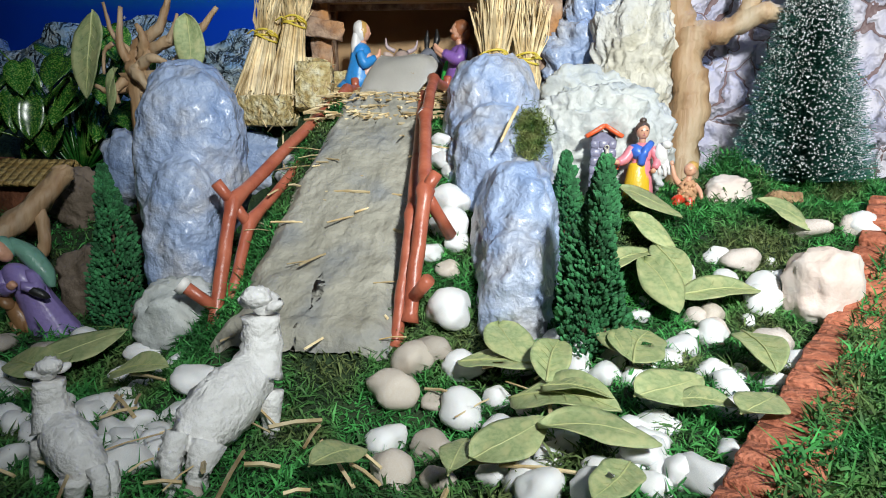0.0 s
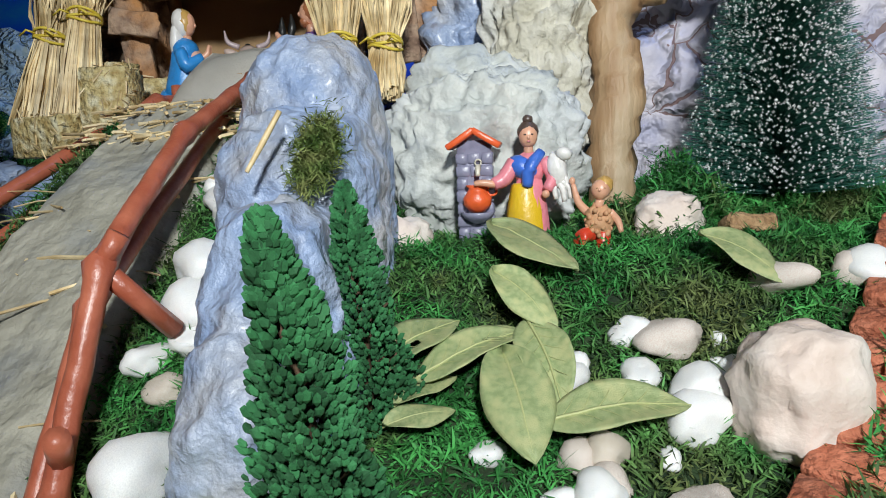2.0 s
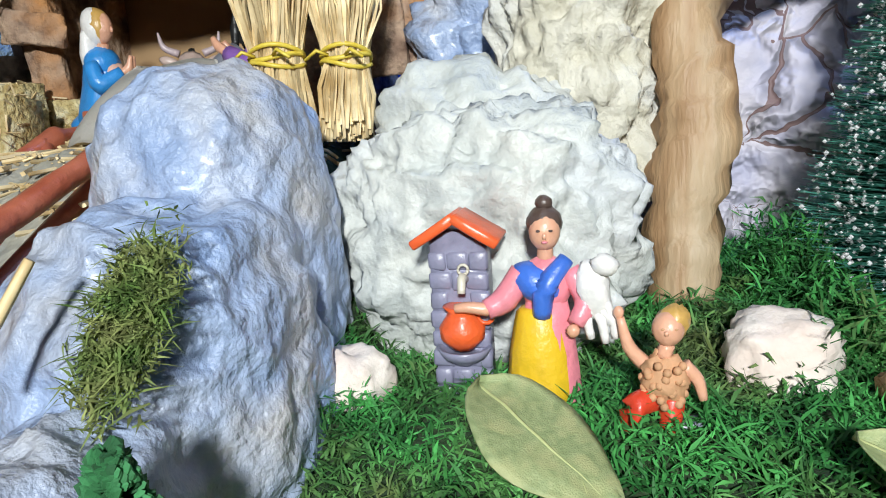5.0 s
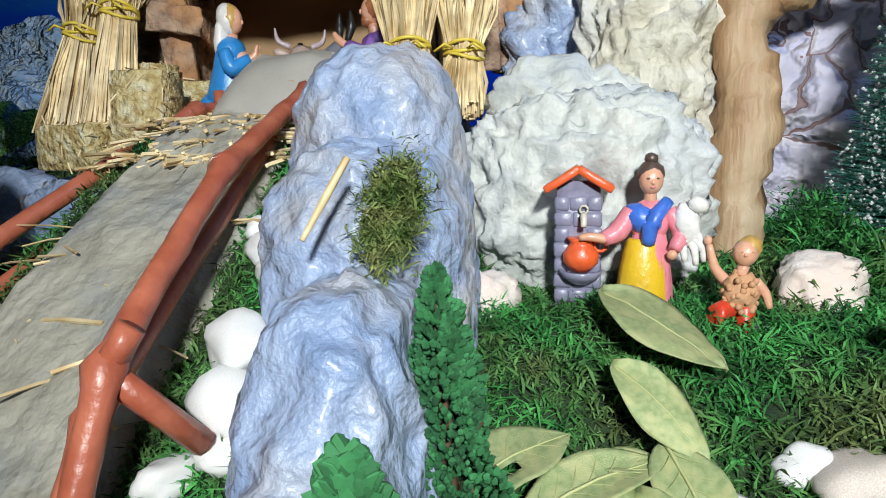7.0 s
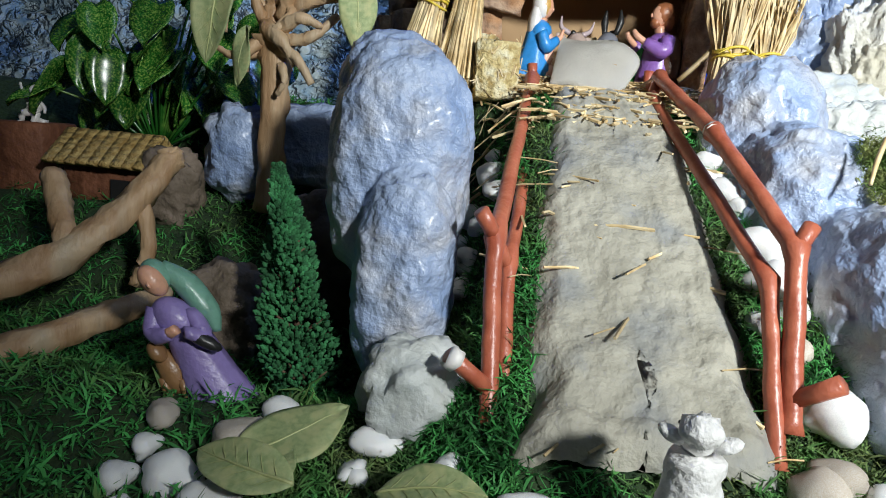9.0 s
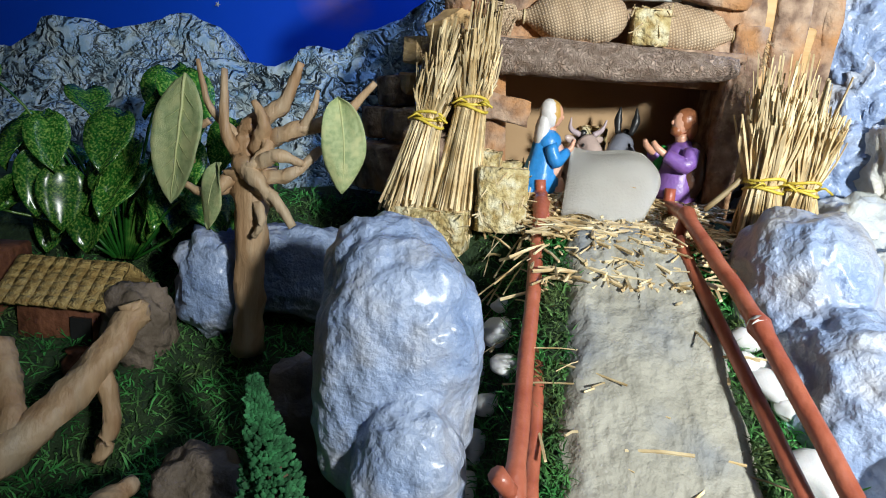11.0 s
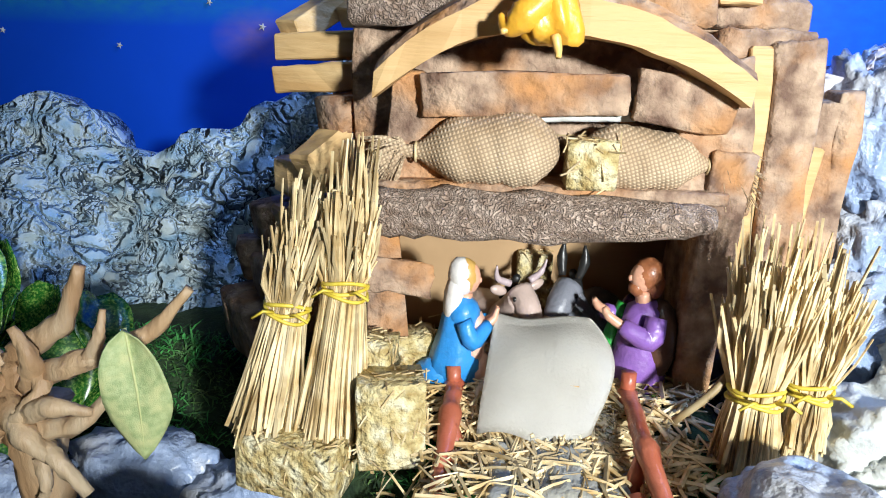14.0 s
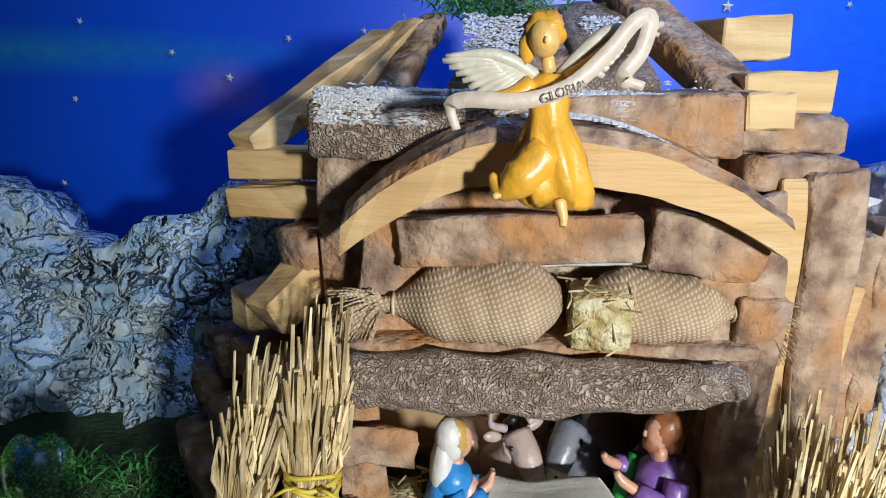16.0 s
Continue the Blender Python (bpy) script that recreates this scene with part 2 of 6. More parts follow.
def part(name, bm, material, parent=None, label="", smooth=True):
    """Links a bmesh, given in world metres, as one mesh object under a thing or a part."""
    origin = Vector((0, 0, 0))
    p = parent
    while p is not None:
        origin += p.location
        p = p.parent
    if parent is not None:
        bmesh.ops.translate(bm, vec=-origin, verts=bm.verts)
    ob = new(name, as_mesh(name, bm, material, smooth))
    ob.parent = parent
    if label:
        ob["label"] = label
    return ob


def solid(name, bm, material, label, category, group="", kind="", smooth=True):
    """A thing of one mesh, its origin at the middle of its foot."""
    lo = [min(v.co[i] for v in bm.verts) for i in range(3)]
    hi = [max(v.co[i] for v in bm.verts) for i in range(3)]
    at = Vector(((lo[0] + hi[0]) / 2, (lo[1] + hi[1]) / 2, lo[2]))
    bmesh.ops.translate(bm, vec=-at, verts=bm.verts)
    ob = new(name, as_mesh(name, bm, material, smooth))
    ob.location = at
    return tagged(ob, label, category, group, kind)


def from_lists(name, verts, faces, material, smooth=False, mat_ids=None):
    me = bpy.data.meshes.new(name)
    me.from_pydata(verts, [], faces)
    for m in material if isinstance(material, (list, tuple)) else [material]:
        me.materials.append(m)
    if mat_ids is not None:
        me.polygons.foreach_set("material_index", mat_ids)
    if smooth:
        me.polygons.foreach_set("use_smooth", [True] * len(me.polygons))
    return me


def ball(bm, at, r, rot=(0, 0, 0), seg=12, mat=0, rough=0.0, seed=0.0, freq=3.0):
    """An ellipsoid, uneven if rough is given."""
    m = pose(*at, *rot) @ Matrix.Diagonal((*(r if hasattr(r, "__len__") else (r, r, r)), 1))
    g = bmesh.ops.create_uvsphere(bm, u_segments=seg, v_segments=max(5, seg * 2 // 3), radius=1.0)
    for v in g["verts"]:
        k = 1.0
        if rough:
            k += rough * noise.noise(v.co * freq + Vector((seed, seed * 1.7, 3.1)))
        v.co = m @ (v.co * k)
    for f in {f for v in g["verts"] for f in v.link_faces}:
        f.material_index = mat
    return g["verts"]


def tube(bm, pts, radii, seg=8, mat=0, wob=0.0, seed=0.0, caps=True):
    """A tube along points, with a radius at each."""
    pts = [Vector(p) for p in pts]
    if not hasattr(radii, "__len__"):
        radii = [radii] * len(pts)
    rings = []
    up = Vector((0.31, 0.17, 0.93))
    for i, p in enumerate(pts):
        d = (pts[min(i + 1, len(pts) - 1)] - pts[max(i - 1, 0)]).normalized()
        a = d.cross(up)
        a = a.normalized() if a.length > 1e-3 else d.orthogonal().normalized()
        b = d.cross(a)
        ring = []
        for k in range(seg):
            t = 2 * math.pi * k / seg
            r = radii[i]
            if wob:
                r *= 1 + wob * noise.noise(Vector((math.cos(t) * 1.5 + seed, math.sin(t) * 1.5, i * 0.6 + seed)))
            ring.append(bm.verts.new(p + (a * math.cos(t) + b * math.sin(t)) * r))
        rings.append(ring)
    for r0, r1 in zip(rings, rings[1:]):
        for k in range(seg):
            f = bm.faces.new((r0[k], r0[(k + 1) % seg], r1[(k + 1) % seg], r1[k]))
            f.material_index = mat
    if caps:
        for r in (list(reversed(rings[0])), rings[-1]):
            f = bm.faces.new(r)
            f.material_index = mat
    return rings


def bend(pts, n=5):
    """A smooth line through points (Catmull-Rom)."""
    p = [Vector(q) for q in pts]
    p = [2 * p[0] - p[1]] + p + [2 * p[-1] - p[-2]]
    out = []
    for i in range(1, len(p) - 2):
        for k in range(n):
            t = k / n
            a, b, c, d = p[i - 1], p[i], p[i + 1], p[i + 2]
            out.append(0.5 * ((2 * b) + (c - a) * t + (2 * a - 5 * b + 4 * c - d) * t * t + (3 * b - a - 3 * c + d) * t ** 3))
    return out + [p[-2]]


def spread(vals, n):
    """Values drawn out evenly over n places."""
    return [float(v) for v in np.interp(np.linspace(0, 1, n), np.linspace(0, 1, len(vals)), vals)]


def limb(bm, pts, radii, n=5, seg=8, mat=0, wob=0.0, seed=0.0):
    q = bend(pts, n)
    return tube(bm, q, spread(radii, len(q)), seg, mat, wob, seed)


def slab(bm, m, size, cuts=3, rough=0.0, seed=0.0, freq=40.0, mat=0, bevel=0.0, side=None):
    """A rough-hewn block at the pose m: size along its own axes, faces uneven, edges eased. side: material of the faces that look along own z."""
    sx, sy, sz = size
    tmp = bmesh.new()
    bmesh.ops.create_cube(tmp, size=1.0)
    bmesh.ops.scale(tmp, vec=size, verts=tmp.verts)
    if bevel:
        bmesh.ops.bevel(tmp, geom=list(tmp.edges), offset=bevel, segments=1, affect="EDGES")
    if cuts:
        long = [e for e in tmp.edges if e.calc_length() > min(size) * 1.2]
        bmesh.ops.subdivide_edges(tmp, edges=long, cuts=cuts, use_grid_fill=True)
        bmesh.ops.triangulate(tmp, faces=[f for f in tmp.faces if len(f.verts) > 4])
    seedv = Vector((seed, seed * 2.3, -seed))
    made = {}
    for v in tmp.verts:
        p = v.co.copy()
        if rough:
            p += Vector(noise.noise_vector(v.co * freq + seedv)) * rough + Vector(noise.noise_vector(v.co * freq * 3.1 + seedv)) * rough * 0.45
        made[v] = bm.verts.new(m @ p)
    for f in tmp.faces:
        g = bm.faces.new([made[v] for v in f.verts])
        n = f.normal
        g.material_index = side if side is not None and abs(n.z) < 0.6 else mat
    tmp.free()


def lathe(bm, m, profile, seg=14, mat=0, fold=0.0, folds=7, squash=1.0):
    """A turned form at the pose m; profile of (radius, height); folds ripple its side like cloth."""
    rings = []
    for r, z in profile:
        ring = []
        for k in range(seg):
            t = 2 * math.pi * k / seg
            q = r * (1 + fold * math.sin(folds * t + z * 40))
            ring.append(bm.verts.new(m @ Vector((q * math.cos(t), q * math.sin(t) * squash, z))))
        rings.append(ring)
    for r0, r1 in zip(rings, rings[1:]):
        for k in range(seg):
            f = bm.faces.new((r0[k], r0[(k + 1) % seg], r1[(k + 1) % seg], r1[k]))
            f.material_index = mat
    for r in (list(reversed(rings[0])), rings[-1]):
        f = bm.faces.new(r)
        f.material_index = mat


def boulder(bm, spine, seed=1.0, rough=0.22, detail=5, freq=2.2, fine=0.05, mat=0):
    """A rock: one closed skin drawn round ellipsoids (centre, radii, turn), knobbly at two sizes."""
    for c, r, rz in spine:
        g = bmesh.ops.create_icosphere(bm, subdivisions=detail, radius=1.0)
        m = pose(*c, 0, 0, rz) @ Matrix.Diagonal((*r, 1))
        for v in g["verts"]:
            p = v.co.copy()
            q = Vector((abs(p.x) ** 0.8 * math.copysign(1, p.x), abs(p.y) ** 0.8 * math.copysign(1, p.y), abs(p.z) ** 0.75 * math.copysign(1, p.z)))
            w = p * freq + Vector((seed, seed * 2, seed * 3)) + Vector(c) * 5
            k = 1 + rough * noise.noise(w) + rough * 0.5 * noise.noise(w * 2.3)
            v.co = m @ (q * k)
            n = (v.co - Vector(c)).normalized()
            w2 = v.co * 46 + Vector((seed, 0, 0))
            w2 += Vector(noise.noise_vector(w2 * 0.7)) * 0.8
            v.co += n * fine * 0.1 * (1.2 - 2.6 * abs(noise.noise(w2)) + 0.7 * noise.noise(w2 * 2.1) - 0.8 * abs(noise.noise(w2 * 4.3)) + 0.4 * noise.noise(w2 * 9.0))
        for f in {f for v in g["verts"] for f in v.link_faces}:
            f.material_index = mat


# ---------- lie of the land ----------
def step(a, b, x):
    t = min(1.0, max(0.0, (x - a) / (b - a)))
    return t * t * (3 - 2 * t)


def lie(x, y):
    """Height of the ground: a low front, a bank to the right, a hollow to the left and a raised terrace behind."""
    right = 0.236 - 0.12 * min(0.12, max(0.0, 0.33 - y)) + 0.076 * step(0.38, 0.545, y) + 0.03 * step(0.55, 0.75, y)
    left = 0.196 + 0.02 * step(0.36, 0.40, y) - 0.014 * step(0.42, 0.47, y) + 0.10 * step(0.53, 0.67, y) + 0.08 * step(0.69, 0.8, y)
    mid = 0.238 - 0.65 * min(0.05, max(0.0, 0.362 - y)) + min(1.0, max(0.0, (y - 0.366) / 0.222)) * 0.172 - 0.013 * step(0.50, 0.60, y) * (1 - step(0.63, 0.67, y))
    q = 0.08 * step(0.605, 0.665, y)
    a = step(-0.285 - q, -0.212 - q, x)
    b = step(-0.07, 0.0, x)
    z = left * (1 - a) + mid * a * (1 - b) + right * b
    w = noise.noise(Vector((x * 14, y * 14, 0.3))) * 0.006
    if -0.27 < x < -0.07 and y > 0.33:
        w *= 0.3
    return z + w


def in_path(x, y, edge=0.0):
    k = (y - 0.36) / 0.23
    return 0.352 < y < 0.60 and -0.220 + 0.020 * k - edge < x < -0.104 - 0.012 * k + edge


# ---------- kinds of natural things ----------
def tangle(area, n, size, seed, name, material, label, height, lift=0.0):
    """Moss: n short curled strands strewn over area(u, v) -> place, as one mesh."""
    r = random.Random(seed)
    vs, fs = [], []
    for i in range(n):
        p = area(r)
        if p is None:
            continue
        p = Vector(p) + Vector((0, 0, lift))
        a, e = r.uniform(0, 2 * math.pi), r.uniform(0.05, 1.25)
        L, w = size * r.uniform(0.5, 1.4), size * r.uniform(0.08, 0.17)
        d = Vector((math.cos(a) * math.cos(e), math.sin(a) * math.cos(e), math.sin(e)))
        s = Vector((-math.sin(a), math.cos(a), r.uniform(-0.6, 0.6))).normalized() * w * 0.75
        k = Vector((r.uniform(-1, 1), r.uniform(-1, 1), r.uniform(-1.2, 0.4))) * L * 1.05
        heap = max(0.0, noise.noise(Vector((p.x * 55, p.y * 55, seed)))) + 0.5 * max(0.0, noise.noise(Vector((p.x * 130, p.y * 130, seed))))
        p = p + Vector((0, 0, (r.uniform(-0.2, 0.5) + 1.6 * heap * r.uniform(0.4, 1.0)) * height))
        q = p + d * L * 0.55 + k * 0.3
        t = p + d * L + k
        b = len(vs)
        vs += [p - s * 0.6, p + s * 0.6, q - s, q + s, t]
        fs += [(b, b + 1, b + 3, b + 2), (b + 2, b + 3, b + 4)]
    ob = new(name, from_lists(name, vs, fs, material, smooth=True))
    return tagged(ob, label, "moss", "", "stuff")


def pebble_mesh(seed, flat=0.65):
    bm = bmesh.new()
    g = bmesh.ops.create_icosphere(bm, subdivisions=3, radius=1.0)
    for v in g["verts"]:
        w = v.co * 0.9 + Vector((seed * 3.1, seed, -seed))
        w2 = v.co * 2.2 + Vector((seed, seed * 2, seed))
        v.co *= 1 + 0.38 * noise.noise(w) + 0.12 * noise.noise(w2)
        v.co.z *= flat
    return as_mesh("pebble", bm, M["pebble"])


def leaf_mesh(seed, length=1.0, width=0.36, curl=0.12, torn=False):
    """A bay leaf, tip along +x, with a raised mid rib and a wavy rim; a little thick."""
    r = random.Random(seed)
    bm = bmesh.new()
    n, m = 16, 6
    ph, skew = r.uniform(0, 6), r.uniform(-0.06, 0.06)
    grid = []
    for i in range(n + 1):
        t = i / n
        w = width * 0.5 * (math.sin(math.pi * t ** 0.85) ** 0.75) + 0.004
        w *= 1 + 0.06 * math.sin(11 * t + ph) * (1.6 if torn else 0.6)
        row = []
        for j in range(-m, m + 1):
            s = j / m
            x = (t - 0.5) * length
            y = s * w * length + skew * math.sin(math.pi * t) * length
            z = curl * length * (0.5 - 2 * (t - 0.5) ** 2) + 0.35 * curl * length * s * s * math.sin(5 * t + ph) + 0.02 * length * abs(s)
            z += 0.012 * length * noise.noise(Vector((t * 6, s * 3, seed)))
            row.append(bm.verts.new((x, y, z)))
        grid.append(row)
    for i in range(n):
        for j in range(2 * m):
            if torn and 7 <= i <= 8 and 3 <= j <= 4:
                continue
            bm.faces.new((grid[i][j], grid[i + 1][j], grid[i + 1][j + 1], grid[i][j + 1]))
    bmesh.ops.recalc_face_normals(bm, faces=bm.faces)
    bmesh.ops.solidify(bm, geom=list(bm.faces), thickness=0.009 * length)
    rb = bmesh.new()
    rib = [grid_row[m].co.copy() + Vector((0, 0, 0.006 * length)) for grid_row in grid]
    tube(rb, rib, spread([0.014 * length, 0.010 * length, 0.003 * length], len(rib)), 5, 0)
    for j in range(2, n - 2, 2):
        for sgn in (-1, 1):
            a = grid[j][m].co + Vector((0, 0, 0.003 * length))
            b = grid[min(n, j + 2)][m + sgn * 4].co + Vector((0, 0, 0.003 * length))
            tube(rb, [a, (a + b) / 2 + Vector((0.01 * length, 0, 0.002 * length)), b], [0.004 * length, 0.003 * length, 0.001 * length], 3, 0, caps=False)
    return as_mesh("blade", bm, M["leaf"]), as_mesh("midrib", rb, M["leafvein"])


def put_leaf(pair, m, label, group):
    """A leaf thing: blade and raised midrib."""
    ob = new("bay_leaf")
    ob.empty_display_size = 0.01
    ob.matrix_world = m
    blade, rib = new("blade", pair[0]), new("midrib", pair[1])
    blade.parent, rib.parent = ob, blade
    return tagged(ob, label, "leaf", group)


def cypress(at, h, r, seed, label, lean=(0, 0), n=900):
    """A toy cypress of flocked foam: a wire stem with many small clumps in a pointed cone."""
    rr = random.Random(seed)
    ob = thing("toy_cypress_tree", at, label, "tree", "toy cypress trees")
    bm = bmesh.new()
    tube(bm, [Vector(at) + Vector((lean[0] * t, lean[1] * t, h * t * 0.95)) for t in (0, 0.5, 1)], [r * 0.13, r * 0.09, 0.0008], 6)
    for i in range(26):
        t = rr.uniform(0.05, 0.85)
        a = rr.uniform(0, 6.28)
        p = Vector(at) + Vector((lean[0] * t, lean[1] * t, h * t))
        tube(bm, [p, p + Vector((math.cos(a), math.sin(a), 0.8)) * r * 0.8 * (1 - t)], [0.0012, 0.0006], 4)
    part("trunk", bm, M["twig"], ob, "thin brown twig stem")
    vs, fs = [], []
    ico = bmesh.new()
    bmesh.ops.create_icosphere(ico, subdivisions=1, radius=1.0)
    iv = [v.co.copy() for v in ico.verts]
    jf = [tuple(v.index for v in f.verts) for f in ico.faces]
    ico.free()
    for i in range(n):
        t = rr.random() ** 1.25
        a = rr.uniform(0, 6.283)
        rad = r * (1 - t) ** 0.75 * (0.75 + 0.25 * math.sin(9 * t + 3 * a)) * rr.uniform(0.55, 1.08) + 0.0015
        if t < 0.06:
            rad *= 0.7
        c = Vector(at) + Vector((lean[0] * t + rad * math.cos(a), lean[1] * t + rad * math.sin(a), h * (0.03 + 0.97 * t)))
        s = h * rr.uniform(0.006, 0.0125)
        ax = Vector((math.cos(a), math.sin(a), 1.1)).normalized()
        b = len(vs)
        for v in iv:
            k = 1 + 0.5 * noise.noise(v * 2 + c * 300)
            q = v * s * k
            vs.append(c + q + ax * (q.dot(ax)) * 0.7 - Vector(at))
        fs += [tuple(b + j for j in f) for f in jf]
    cr = new("crown", from_lists("crown", vs, fs, M["cypress"]))
    cr.parent = ob
    return ob


def straws(bm, m, n, length, r0, r1, r2, seed, thick=0.0008, tie=0.4, droop=0.0):
    """A bundle of straws standing along own z: radius r0 at the foot, r1 at the tie, r2 at the head."""
    rr = random.Random(seed)
    for i in range(n):
        a, q = rr.uniform(0, 6.283), math.sqrt(rr.random())
        q = max(q, 0.35)
        j = rr.uniform(-0.06, 0.06) * length
        a2 = a + rr.uniform(-0.35, 0.35)
        foot = Vector((math.cos(a), math.sin(a), 0)) * r0 * q * rr.uniform(0.7, 1.35) + Vector((0, 0, j))
        mid = Vector((math.cos(a), math.sin(a), 0)) * r1 * q + Vector((0, 0, tie * length))
        top = Vector((math.cos(a2), math.sin(a2), 0)) * r2 * q * rr.uniform(0.6, 1.4) + Vector((rr.gauss(0, 0.0025), rr.gauss(0, 0.0025), length * (rr.uniform(0.72, 0.98) if rr.random() < 0.93 else rr.uniform(1.0, 1.2))))
        th = thick * rr.uniform(0.5, 1.5) * (1.0 if rr.random() < 0.8 else 1.5)
        tube(bm, [m @ foot, m @ ((foot + mid) / 2 + Vector((rr.gauss(0, 0.0012), rr.gauss(0, 0.0012), 0))), m @ mid, m @ ((mid * 0.45 + top * 0.55) + Vector((rr.gauss(0, 0.0016), rr.gauss(0, 0.0016), 0))), m @ top], [th, th, th, th, th * 0.7], 4, 0)


def sheaf(at, tilt, length, r0, r1, r2, tie, seed, label, n=150):
    ob = thing("straw_sheaf", at, label, "straw sheaf", "straw sheaves")
    m = pose(*at, *tilt)
    bm = bmesh.new()
    straws(bm, m, n, length, r0, r1, r2, seed, tie=tie)
    tagged(part("straw", bm, M["straw"], ob, smooth=False), kind="stuff")
    bm = bmesh.new()
    for k in range(3):
        z = tie * length + (k - 1) * 0.0035
        ring = [m @ Vector((math.cos(t) * (r1 + 0.0012), math.sin(t) * (r1 + 0.0012), z + 0.0015 * math.sin(t * 2 + k * 2))) for t in np.linspace(0, 2 * math.pi, 25)]
        tube(bm, ring, 0.0011, 5, caps=False)
    for s in (-1, 1):
        a = m @ Vector((s * r1 * 0.4, -r1 - 0.001, tie * length))
        tube(bm, [a, a + Vector((s * 0.004, -0.004, 0.002)), a + Vector((s * 0.010, -0.004, -0.002))], 0.0009, 4)
    part("tie", bm, M["tie"], ob, "yellow raffia tie")
    # Dark fill inside: the shade between the straws, put into its colour.
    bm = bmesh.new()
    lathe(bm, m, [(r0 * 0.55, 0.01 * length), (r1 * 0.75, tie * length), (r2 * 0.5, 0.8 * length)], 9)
    part("core", bm, M["straw_shade"], ob)
    return ob


def bale(at, size, rz, seed, label, rx=0.0, ry=0.0):
    """A pressed hay bale with a bristly skin and a few loose stalks."""
    ob = thing("hay_bale", at, label, "hay bale", "miniature hay bales")
    m = pose(*at, rx, ry, rz) @ Matrix.Translation((0, 0, size[2] / 2))
    bm = bmesh.new()
    slab(bm, m, size, cuts=6, rough=0.0013, seed=seed, freq=140, bevel=0.0010)
    part("block", bm, M["bale"], ob)
    rr = random.Random(seed)
    bm = bmesh.new()
    for i in range(46):
        f = rr.randrange(3)
        p = Vector([rr.uniform(-0.5, 0.5) * s for s in size])
        p[f] = (0.5 if f == 2 or rr.random() < 0.5 else -0.5) * size[f] * 1.02
        if f == 1:
            p[f] = -0.5 * size[f] * 1.02
        d = Vector([rr.uniform(-1, 1) for _ in range(3)])
        d[f] *= 0.15
        d = d.normalized() * rr.uniform(0.004, 0.011)
        tube(bm, [m @ p, m @ (p + d)], 0.0005, 3)
    tagged(part("straw_stubble", bm, M["straw"], ob, smooth=False), kind="stuff")
    return ob


# ---------- setting ----------
def room():
    bm = bmesh.new()
    slab(bm, pose(0, -0.2, -0.03), (5.0, 5.0, 0.06), cuts=0)
    tagged(part("floor", bm, M["card"], smooth=False), "plain dim floor under the display", "floor", kind="structure")
    for name, m, s in (("wall_south", pose(0, -2.2, 1.25), (4.4, 0.1, 2.6)), ("wall_north", pose(0, 1.45, 1.25), (4.4, 0.1, 2.6)),
                       ("wall_west", pose(-2.2, -0.4, 1.25), (0.1, 3.8, 2.6)), ("wall_east", pose(2.2, -0.4, 1.25), (0.1, 3.8, 2.6))):
        bm = bmesh.new()
        slab(bm, m, s, cuts=0)
        tagged(part(name, bm, M["rock_white"], smooth=False), "plain pale plaster wall of the room", "wall", kind="structure")
    bm = bmesh.new()
    slab(bm, pose(0, -0.4, 2.6), (4.4, 3.8, 0.1), cuts=0)
    tagged(part("ceiling", bm, M["rock_white"], smooth=False), "plain pale ceiling of the room", "ceiling", kind="structure")


def ground_sheet():
    """The modelled land, with a skirt down to the floor."""
    xs = np.concatenate([np.linspace(-1.3, -0.62, 14), np.linspace(-0.6, 0.36, 120), np.linspace(0.4, 1.1, 12)])
    ys = np.concatenate([np.linspace(-0.5, 0.08, 10), np.linspace(0.1, 0.82, 100), np.linspace(0.85, 1.3, 8)])
    vs, fs, ids = [], [], []
    for y in ys:
        for x in xs:
            e = x in (xs[0], xs[-1]) or y in (ys[0], ys[-1])
            vs.append((float(x), float(y), 0.0 if e else lie(float(x), float(y))))
    n = len(xs)
    for j in range(len(ys) - 1):
        for i in range(n - 1):
            fs.append((j * n + i, j * n + i + 1, (j + 1) * n + i + 1, (j + 1) * n + i))
    ob = new("ground", from_lists("ground", vs, fs, M["soil"], smooth=True))
    tagged(ob, "dark green flocked ground of the landscape", "ground", kind="structure")


def clay_path():
    """The ramp of grey clay that climbs to the stable."""
    bm = bmesh.new()
    nx, ny = 60, 110
    rows = []
    for j in range(ny + 1):
        k = j / ny
        y = 0.352 + 0.275 * k
        kk = (y - 0.362) / 0.23
        row = []
        for i in range(nx + 1):
            s = i / nx
            wob = 0.012 * noise.noise(Vector((y * 30, 0.0 if s < 0.5 else 7.0, 2)))
            x0, x1 = -0.222 + 0.020 * kk + wob, -0.104 - 0.012 * kk + wob
            x = x0 + (x1 - x0) * s
            w = Vector((x * 45, y * 30, 1.5))
            z = lie(x, y) + 0.0115 + 0.004 * (1 - step(0.38, 0.42, y)) - 0.015 * (max(0.0, abs(2 * s - 1) - 0.72) / 0.28) ** 1.5 + 0.0032 * noise.noise(w) + 0.0022 * abs(noise.noise(w * 2.6)) + 0.0008 * noise.noise(w * 9)
            if j == 0:
                z -= 0.012
            row.append(bm.verts.new((x, y, z)))
        rows.append(row)
    for a, b in zip(rows, rows[1:]):
        for i in range(nx):
            bm.faces.new((a[i], a[i + 1], b[i + 1], b[i]))
    tagged(part("clay_path", bm, M["clay"]), "grey clay ramp path leading up to the stable", "path", kind="structure")


